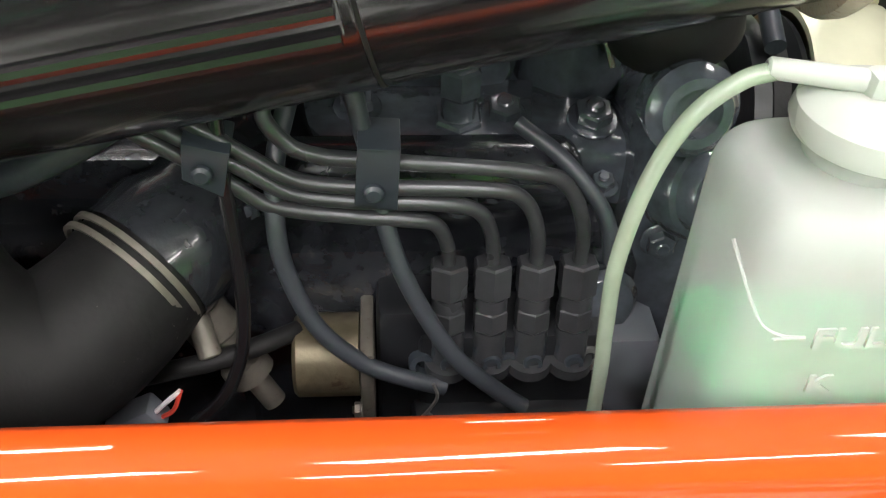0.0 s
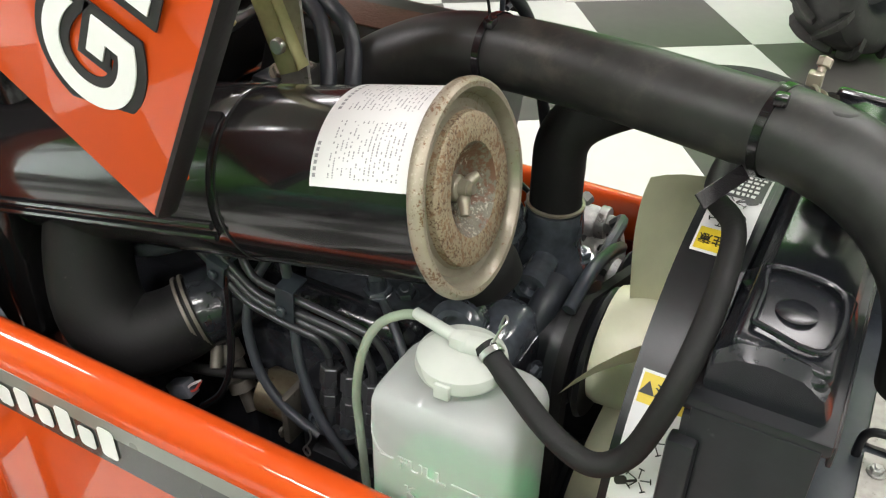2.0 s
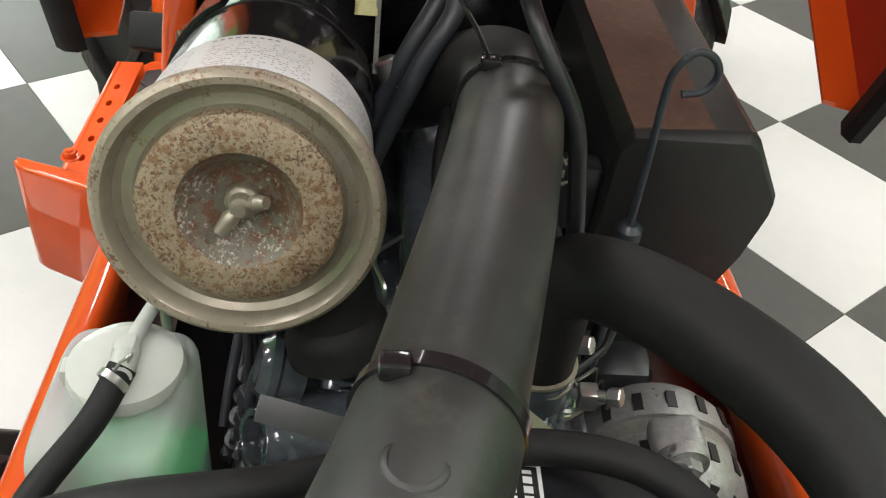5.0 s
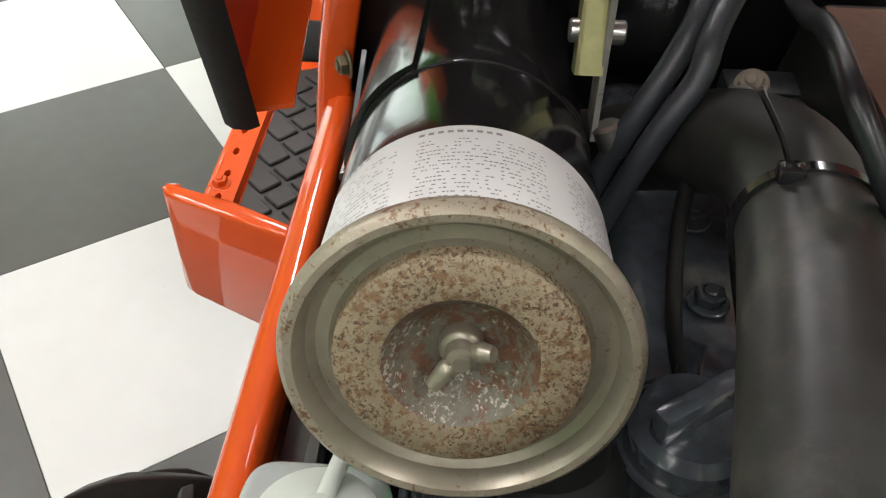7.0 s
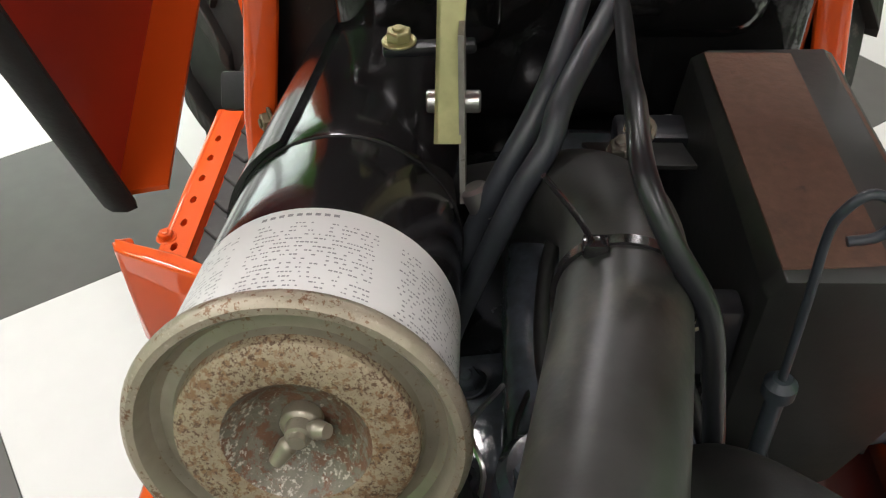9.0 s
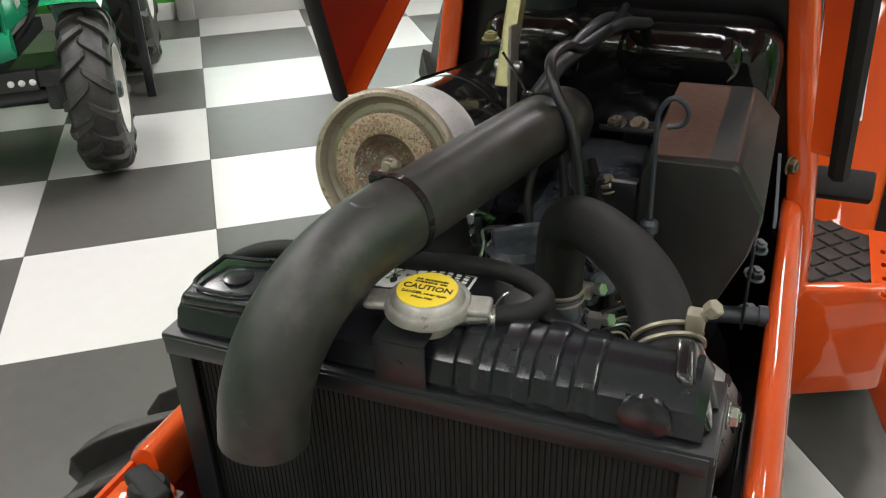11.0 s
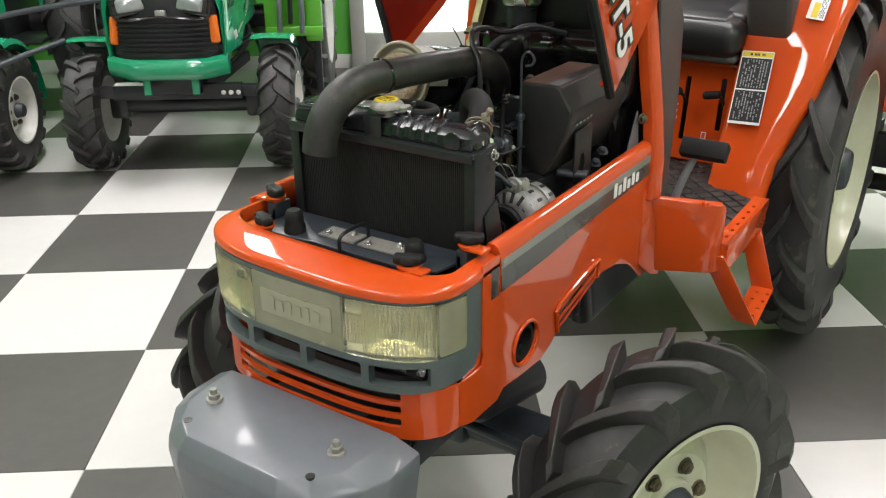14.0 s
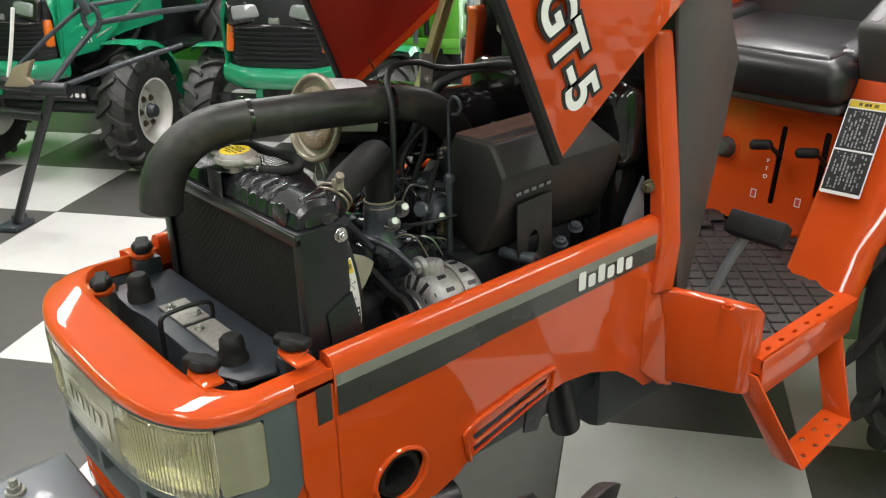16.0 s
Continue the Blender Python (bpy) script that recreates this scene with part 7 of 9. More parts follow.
def build_radiator():
    y0, y1 = -0.184, 0.198
    zt = 0.990
    bm = rbox(M(), (0.262, (y0 + y1) / 2, 0.80), (0.050, y1 - y0 - 0.012, 0.36), r=0.001, seg=1)
    core = part("radiator", bm, FIN, TR, "black radiator with fine vertical fins")
    bm = M()
    n = 92
    for k in range(n):
        y = y0 + 0.012 + (y1 - y0 - 0.024) * k / (n - 1)
        t = bmesh.new()
        bmesh.ops.create_cube(t, size=1, matrix=Matrix.Translation((0.2879, y, 0.80)) @ Matrix.Diagonal((0.0018, 0.0029, 0.355, 1)))
        join(bm, t)
    part("fin", bm, FIN, core, smooth=False)["kind"] = "stuff"
    for y, s in ((y0, -1), (y1, 1)):
        bm = prism(M(), [(0.232, y, 0.62), (0.297, y, 0.62), (0.297, y, zt), (0.232, y, zt)], (0, s * 0.004, 0))
        prism(bm, [(0.2935, y - s * 0.016, 0.62), (0.2935, y + s * 0.003, 0.62), (0.2935, y + s * 0.003, zt), (0.2935, y - s * 0.016, zt)], (0.0035, 0, 0))
        part("side_channel", soften(bm, 0.001), BLACK, core, "dark painted side channel")
    bm = bolt(M(), (0.241, y1 + 0.005, 0.980), (0, 1, 0), 0.007)
    part("channel_bolt", bm, STEEL, core)
    # The hole is a black disc that imitates its inner shade.
    part("channel_hole", cyl(M(), (0.256, y1 + 0.003, 0.961), (0.256, y1 + 0.0045, 0.961), 0.006, seg=18), INKHOLES, core)
    bm = prism(M(), [(0.23, y1 + 0.004, 0.90), (0.20, y1 + 0.016, 0.74), (0.26, y1 + 0.016, 0.74), (0.27, y1 + 0.004, 0.88)], (0, 0.003, 0))
    part("side_stay", soften(bm, 0.001), BLACK, core, "dark triangular side stay")
    # flange and tank
    bm = rbox(M(), (0.264, (y0 + y1) / 2, zt + 0.001), (0.075, y1 - y0 + 0.006, 0.009), r=0.002)
    rbox(bm, (0.3015, (y0 + y1) / 2, zt - 0.004), (0.003, y1 - y0, 0.014), r=0.001)
    part("tank_flange", bm, BLACK, core)
    bm = M()
    pr = [(0.293, 0.988), (0.296, 0.994), (0.292, 1.010), (0.280, 1.020), (0.262, 1.023), (0.245, 1.020), (0.234, 1.010), (0.232, 0.994), (0.235, 0.988)]
    rows = []
    stations = [(-0.176, 0.80), (-0.170, 1.0)] + [(y, 1.0) for y in np.linspace(-0.16, 0.165, 170)] + [(0.186, 0.98), (0.192, 0.75)]
    for y, k in stations:
        rib = 0.0
        for c in (0.045, 0.070, 0.095, 0.120, -0.10):
            rib = max(rib, 0.0034 * min(1.0, max(0.0, (0.0085 - abs(y - c)) / 0.0025)))
        rows.append([bm.verts.new((0.264 + (x - 0.264) * (0.8 + 0.2 * k) * (1 + rib * 14), y, 0.988 + (z - 0.988) * k + (rib if z > 0.99 else 0))) for x, z in pr])
    for A, B in zip(rows, rows[1:]):
        for q in range(len(pr) - 1):
            bm.faces.new((A[q], A[q + 1], B[q + 1], B[q]))
    bm.faces.new(rows[0])
    bm.faces.new(rows[-1])
    bmesh.ops.recalc_face_normals(bm, faces=bm.faces)
    tank = part("top_tank", bm, TANK, TR, "glossy black ribbed radiator top tank", angle=32)
    # raised end bosses
    bm = prism(M(), [(0.240, -0.170, 1.012), (0.292, -0.172, 1.008), (0.292, -0.10, 1.012), (0.240, -0.10, 1.018)], (0, 0, 0.012))
    soften(bm, 0.005, 3)
    lathe(bm, [(0.011, 0), (0.011, 0.003), (0.008, 0.004), (0, 0.004)], (0.266, -0.137, 1.023), (0.266, -0.137, 2), 22)
    part("end_boss", bm, TANK, tank)
    bm = tube(M(), [(0.248, -0.160, 1.0285), (0.284, -0.162, 1.0245), (0.285, -0.112, 1.0275), (0.248, -0.110, 1.0312), (0.248, -0.135, 1.030), (0.248, -0.160, 1.0285)], 0.0018, 8, 5)
    part("boss_ridge", bm, TANK, tank, "raised moulded ridge")
    bm = rbox(M(), (0.266, -0.150, 1.002), (0.05, 0.05, 0.030), (0, 0, 0), 0.006, 3)
    part("end_step", bm, TANK, tank)
    bm = lathe(M(), [(0.016, 0), (0.016, 0.004), (0.013, 0.005), (0.0, 0.005)], (0.293, 0.158, 1.002), (1, 0.158, 1.002), 26)
    part("front_boss", bm, TANK, tank)
    bm = prism(M(), [(0.232, 0.182, 0.99), (0.285, 0.186, 0.99), (0.278, 0.170, 1.024), (0.240, 0.166, 1.028)], (0, 0.012, 0))
    part("chipped_corner", soften(bm, 0.004, 3), GLOSS, tank, "chipped glossy corner")
    bm = lathe(M(), [(0.022, -0.03), (0.022, 0.0), (0.0205, 0.012), (0, 0.012)], (0.238, 0.1675, 0.999), (0.21, 0.152, 1.025), 30)
    part("inlet_spout", bm, GLOSS, tank)
    bm = prism(M(), [(0.298, -0.016, 0.982), (0.298, 0.020, 0.982), (0.298, 0.020, 1.022), (0.298, -0.016, 1.022)], (0.002, 0, 0))
    prism(bm, [(0.300, -0.016, 1.022), (0.300, 0.020, 1.022), (0.278, 0.020, 1.024), (0.278, -0.016, 1.024)], (0, 0, 0.002))
    part("front_tab", soften(bm, 0.0008), BLACK, tank, "black folded tab below the cap")
    # Black disc for the tab hole, its dark painted on.
    part("tab_hole", cyl(M(), (0.2995, 0.002, 1.006), (0.3008, 0.002, 1.006), 0.003, seg=14), INKHOLES, tank)
    # filler neck and cap
    c = Vector((0.266, 0.003, 1.022))
    cap = part("radiator_cap", lathe(M(), [(0.0, 0.0225), (0.020, 0.0225), (0.0225, 0.021), (0.0245, 0.017), (0.0275, 0.0165), (0.029, 0.014), (0.029, 0.010), (0.026, 0.008), (0.019, 0.007), (0.018, -0.004), (0, -0.004)], c, c + Vector((0.02, 0, 1)), 40), GALV, TR, "dull steel radiator cap with yellow caution disc")
    for s in (-1, 1):
        bm = rbox(M(), c + Vector((0.006 * s * -1, s * 0.032, 0.0125)), (0.020, 0.018, 0.006), (0, 0, 10), 0.0028, 3)
        part("cap_ear", bm, GALV, cap, "worn steel ear")
    top = c + Vector((0.0006, 0, 0.0227))
    part("caution_disc", lathe(M(), [(0.0, 0.0006), (0.0198, 0.0006), (0.0202, 0)], top, top + Vector((0.02, 0, 1)), 40), YELLOW, cap, "yellow printed caution disc")
    mm = axes(top + Vector((0, 0, 0.0007)), (0, 1, 0), (-1, 0, 0.02))
    words("caution_word", "CAUTION", 0.0075, mm @ Matrix.Translation((0, 0.001, 0)), INKHOLES, cap, 0.0002, 0.0001)
    rnd = random.Random(8)
    bm = bars(M(), mm @ Matrix.Translation((0, 0.0085, 0)), 0.022, 0.006, 2, rnd, 0.55, 0.15, t=0.0003)
    words("caution_line", "DANGER, never open", 0.0034, mm @ Matrix.Translation((0, -0.0058, 0)), INKHOLES, cap, 0.0002, 0.00005)
    words("caution_line", "When Hot", 0.0034, mm @ Matrix.Translation((0, -0.0105, 0)), INKHOLES, cap, 0.0002, 0.00005)
    part("caution_print", bm, INKHOLES, cap, smooth=False)
    bm = cyl(M(), c + Vector((0, 0.014, 0.004)), c + Vector((-0.006, 0.040, 0.009)), 0.0065, seg=16, bev=0.001)
    part("overflow_spout", bm, STEEL, cap)
    for thing, by in ((tank, (0, 0, 0.006)), (cap, (0.003, 0.008, 0.008))):
        for o in (thing, *thing.children_recursive):
            o.data.transform(Matrix.Translation(by))
    # fan shroud ring and plate
    fc = Vector((0.0, -0.006, 0.845))
    R = 0.172
    bm = lathe(M(), [(R, 0.189), (R + 0.004, 0.189), (R + 0.004, 0.2285), (R - 0.0, 0.2285)], fc, fc + Vector((1, 0, 0)), 72, True)
    sh = part("fan_shroud", bm, BLACK, TR, "black plastic fan shroud ring with caution labels")
    bm = plate(M(), [(y0 - 0.004, 0.62), (y1, 0.62), (y1, 0.984), (0.10, 1.02), (-0.11, 1.02), (y0 - 0.004, 0.984)], [], lambda a, b: (Vector((0.2285, a, b)), Vector((-1, 0, 0))), 0.004)
    part("shroud_plate", bm, BLACK, sh)
    bm = rbox(M(), (0.232, y0 - 0.006, 0.80), (0.016, 0.012, 0.34), r=0.003)
    part("shroud_edge", bm, BLACK, sh)
    bm = prism(M(), [(0.222, y0 - 0.012, 0.895), (0.24, y0 - 0.014, 0.70), (0.25, y0 - 0.014, 0.70), (0.246, y0 - 0.012, 0.89)], (0, 0.006, 0))
    part("foam_strip", bm, mat("tan_foam", (0.22, 0.16, 0.075), 0.9, var=0.15, scale=40, bump=0.3), sh, "tan foam strip")
    def ring_patch(bm, a0, a1, x0, x1, lift):
        rows = []
        for k in range(13):
            t = radians(a0 + (a1 - a0) * k / 12)
            rows.append([bm.verts.new((x, fc.y + (R + 0.004 + lift) * math.cos(t), fc.z + (R + 0.004 + lift) * math.sin(t))) for x in (x0, x1)])
        for A, B in zip(rows, rows[1:]):
            bm.faces.new((A[0], A[1], B[1], B[0]))
        return bm
    for a0, a1 in ((138.5, 178), (112, 82), (25, -9)):
        s = 1 if a1 > a0 else -1
        part("caution_label", ring_patch(M(), a0, a1, 0.1945, 0.2255, 0.0006), LABEL, sh, "white caution label with yellow and black fields")
        part("label_head", ring_patch(M(), a0 + s * 0.6, a0 + s * 6.5, 0.196, 0.224, 0.0011), YELLOW, sh)
        part("label_foot", ring_patch(M(), a1 - s * 12, a1 - s * 0.6, 0.196, 0.224, 0.0011), INKHOLES, sh)
        t = radians(a0 + s * 3.6)
        p = Vector((0.2095, fc.y + (R + 0.0054) * math.cos(t), fc.z + (R + 0.0054) * math.sin(t)))
        nn = Vector((0, math.cos(t), math.sin(t)))
        upd = Vector((0, math.sin(t), -math.cos(t))) * (-1 if s < 0 else 1)
        xd = Vector((1, 0, 0)) if s > 0 else Vector((-1, 0, 0))
        mm = axes(p, xd, upd)
        if mm.col[2].to_3d().dot(nn) < 0:
            mm = axes(p, xd, -upd)
        words("label_word", "\u6ce8\u610f", 0.0088, mm @ Matrix.Translation((0.004, 0, 0)), INKHOLES, sh, 0.0002, 0.0001)
        bm = M()
        tb = bmesh.new()
        bmesh.ops.create_cone(tb, cap_ends=True, segments=3, radius1=0.0055, radius2=0.0055, depth=0.0004, matrix=mm @ Matrix.Translation((-0.009, -0.0005, 0)))
        join(bm, tb)
        part("warning_triangle", bm, INKHOLES, sh, smooth=False)
        def on_ring(f):
            t = radians(a0 + s * f)
            nn = Vector((0, math.cos(t), math.sin(t)))
            p = Vector((0.2095, fc.y, fc.z)) + nn * (R + 0.0051)
            u = Vector((0, math.sin(t), -math.cos(t))) * (-1 if s < 0 else 1)
            q = axes(p, xd, u)
            return q if q.col[2].to_3d().dot(nn) > 0 else axes(p, xd, -u)
        # small line drawings of a fan, then the dark text field
        span = abs(a1 - a0)
        rr = random.Random(6)
        for g in (0.33, 0.54):
            bm = M()
            q = on_ring(span * g) @ Matrix.Translation((0.004 if g < 0.4 else 0.001, 0, 0))
            for w in range(5):
                slab(bm, q @ Matrix.Rotation(radians(72 * w + 15), 4, "Z") @ Matrix.Translation((0.0045, 0, 0)), 0.0065, 0.0007, 0.0002)
                slab(bm, q @ Matrix.Rotation(radians(72 * w + 15), 4, "Z") @ Matrix.Translation((0.0075, 0, 0)), 0.0008, 0.0036, 0.0002)
            slab(bm, q @ Matrix.Translation((-0.010, -0.004, 0)) @ Matrix.Rotation(0.5, 4, "Z"), 0.008, 0.0055, 0.0002, 0.002)
            slab(bm, q @ Matrix.Translation((-0.004, -0.002, 0)) @ Matrix.Rotation(0.5, 4, "Z"), 0.008, 0.0016, 0.0002, 0.0006)
            part("label_sketch", bm, INKHOLES, sh, smooth=False)
        if a0 > 130:
            for n, line in enumerate(("\u308b\u306e\u3067\u30d5\u30a1", "\u30f3\u3001\u30d9\u30eb\u30c8", "\u306b\u89e6\u308c\u306a\u3044", "\u3053\u3068")):
                q = on_ring(span - 10.6 + 2.75 * n) @ Matrix.Translation((-0.0125 + 0.0025 * len(line), 0, 0.0002))
                words("label_text", line, 0.0062, q, WHITEINK, sh, 0.0002, 0.0001)
        else:
            bm = M()
            for n in range(5):
                f = a1 - s * (11 - 2.1 * n)
                x = 0.198
                while x < 0.220:
                    w = rr.uniform(0.0015, 0.0035)
                    ring_patch(bm, f, f + s * 1.2, x, min(0.222, x + w), 0.0015)
                    x += w + 0.0012
            part("label_print", bm, WHITEINK, sh)
    # fan: cup hub open to the rear, five broad twisted blades
    hz = 0.860
    bm = lathe(M(), [(0, 0.004), (0.024, 0.004), (0.027, 0.010), (0.043, 0.020), (0.0435, 0.056), (0.047, 0.056), (0.049, 0.050), (0.047, 0.008), (0.041, 0.0), (0, 0.0)], (0.192, fc.y, hz), (0.0, fc.y, hz), 40)
    fan = part("cooling_fan", bm, FANPLASTIC, TR, "cream plastic cooling fan", angle=45)
    for k in range(5):
        t0 = radians(8 + 72 * k)
        bm = M()
        rows = []
        for q in range(11):
            f = q / 10
            r = 0.042 + 0.104 * f
            wid = 0.042 + 0.042 * f - 0.014 * f ** 6
            tw = radians(64 - 22 * f)
            row = []
            for w in (-1, -0.5, 0, 0.5, 1):
                h = w * wid / 2
                a = t0 - 0.10 * f + h * math.cos(tw) / r
                row.append(Vector((0.168 - h * math.sin(tw) - 0.005 * (1 - w * w), fc.y + r * math.cos(a), hz + r * math.sin(a))))
            rows.append(row)
        vs = [[bm.verts.new(p) for p in row] for row in rows]
        for A, B in zip(vs, vs[1:]):
            for w in range(4):
                bm.faces.new((A[w], A[w + 1], B[w + 1], B[w]))
        bmesh.ops.solidify(bm, geom=bm.faces[:], thickness=0.0026)
        bmesh.ops.recalc_face_normals(bm, faces=bm.faces)
        part("fan_blade", bm, FANPLASTIC, fan, "cream plastic fan blade", angle=50)


build_radiator()


def build_muffler():
    # boxy exhaust silencer with a rusted top
    pr = [(0.088, 0.872), (0.094, 1.018), (0.101, 1.0305), (0.175, 1.0315), (0.182, 1.027), (0.2055, 0.987), (0.2055, 0.976), (0.198, 0.940), (0.166, 0.860), (0.154, 0.850), (0.112, 0.850), (0.095, 0.858)]
    bm = M()
    rows = []
    for x, dx, k in ((-0.25, -0.055, 0.97), (-0.25, -0.048, 1.0), (-0.045, 0.0, 1.0), (-0.038, 0.0, 0.95)):
        rows.append([bm.verts.new((x + dx * min(1.0, max(0.0, (1.03 - z) / 0.05)), 0.147 + (y - 0.147) * k, 0.94 + (z - 0.94) * k)) for y, z in pr])
    for A, B in zip(rows, rows[1:]):
        for q in range(len(pr)):
            bm.faces.new((A[q], A[(q + 1) % len(pr)], B[(q + 1) % len(pr)], B[q]))
    bm.faces.new(rows[0])
    bm.faces.new(rows[-1])
    bmesh.ops.recalc_face_normals(bm, faces=bm.faces)
    muf = part("exhaust_silencer", soften(bm, 0.003, 2, 20), SILENCER, TR, "boxy matt black exhaust silencer with rusted top", angle=24)
    bm = plate(M(), [(-0.246, 0.098), (-0.246, 0.178), (-0.046, 0.178), (-0.043, 0.101)], [], lambda a, b: (Vector((a, b, 1.0312)), Vector((0, 0, 1))), 0.0022)
    part("rusted_top", soften(bm, 0.001), RUSTPAINT, muf, "brown flaking rusted top plate")
    holes = [[(-0.107 + 0.012 * math.cos(radians(30 * k)), 0.866 + 0.022 * math.sin(radians(30 * k))) for k in range(12)]]
    bm = plate(M(), [(-0.070, 0.937), (-0.144, 0.941), (-0.150, 0.838), (-0.074, 0.838)], holes, lambda a, b: (Vector((a, 0.2035 - 0.0, b)), Vector((0, 1, 0))), 0.003)
    part("support_bracket", soften(bm, 0.0008), SILENCER, muf, "dark flat support bracket with a slot")
    for k in range(5):
        part("stamped_mark", rbox(M(), (-0.072 - 0.016 * k, 0.2035, 0.9535 + 0.0006 * k), (0.010, 0.0012, 0.005), (0, 0, 0), 0.0004, 1), BALLAST, muf)
    for p in ((-0.10, 0.206, 0.842), (-0.165, 0.206, 0.85), (-0.20, 0.205, 0.865)):
        part("bracket_nut", bolt(M(), p, (0.2, 0.3, 1), 0.009), FRAME, muf)
    part("side_lug", rbox(M(), (-0.235, 0.07, 0.972), (0.03, 0.05, 0.02), r=0.004), BLACK, muf)
    part("side_lug", rbox(M(), (-0.055, 0.072, 0.972), (0.02, 0.04, 0.05), r=0.004), BLACK, muf)
    for p in ((-0.226, 0.061, 0.983), (-0.054, 0.064, 0.988)):
        part("lug_bolt", bolt(M(), p, (0.5, -0.3, 0.8), 0.0085), TIN, muf, "zinc bolt")
    bm = rbox(M(), (-0.13, 0.125, 0.80), (0.25, 0.07, 0.11), r=0.02)
    for x in (-0.22, -0.13, -0.05):
        rbox(bm, (x, 0.10, 0.83), (0.05, 0.06, 0.07), r=0.015)
    part("exhaust_manifold", bm, BLACK, TR, "black exhaust manifold")
    bm = tube(M(), [(-0.12, 0.15, 0.80), (-0.16, 0.17, 0.72), (-0.2, 0.17, 0.6), (-0.25, 0.16, 0.45)], 0.028, 20, 5)
    part("exhaust_pipe", bm, BLACK, TR)
    # stub on the left side of the block
    bm = cyl(M(), (-0.075, 0.165, 0.85), (-0.088, 0.222, 0.850), 0.009, seg=18, bev=0.002)
    lathe(bm, [(0.0045, 0.003), (0.011, 0.003), (0.011, -0.006), (0.0045, -0.006)], (-0.088, 0.222, 0.850), (-0.10, 0.30, 0.85), 18, True)
    part("drain_stub", bm, FRAME, TR, "grey pipe stub")
    # dipstick
    bm = tube(M(), [(-0.020, 0.106, 0.82), (-0.021, 0.105, 0.9), (-0.022, 0.105, 0.955)], 0.005, 12, 3)
    tb = part("dipstick_tube", bm, FRAME, TR, "dark dipstick tube")
    bm = lathe(M(), [(0.005, -0.004), (0.0085, -0.002), (0.0085, 0.006), (0.005, 0.010), (0, 0.010)], (-0.022, 0.105, 0.957), (-0.022, 0.105, 1.2), 18)
    part("dipstick_collar", bm, FRAME, tb)
    bm = tube(M(), [(-0.022, 0.105, 0.96), (-0.023, 0.104, 1.02), (-0.024, 0.103, 1.060), (-0.024, 0.106, 1.074), (-0.024, 0.114, 1.083), (-0.024, 0.124, 1.080), (-0.024, 0.129, 1.070), (-0.024, 0.124, 1.060), (-0.024, 0.112, 1.057)], 0.0024, 10, 7)
    part("dipstick", bm, FRAME, tb, "wire dipstick with looped handle")
    for o in (tb, *tb.children):
        o.data.transform(Matrix.Translation((0, 0.004, 0.008)))


build_muffler()


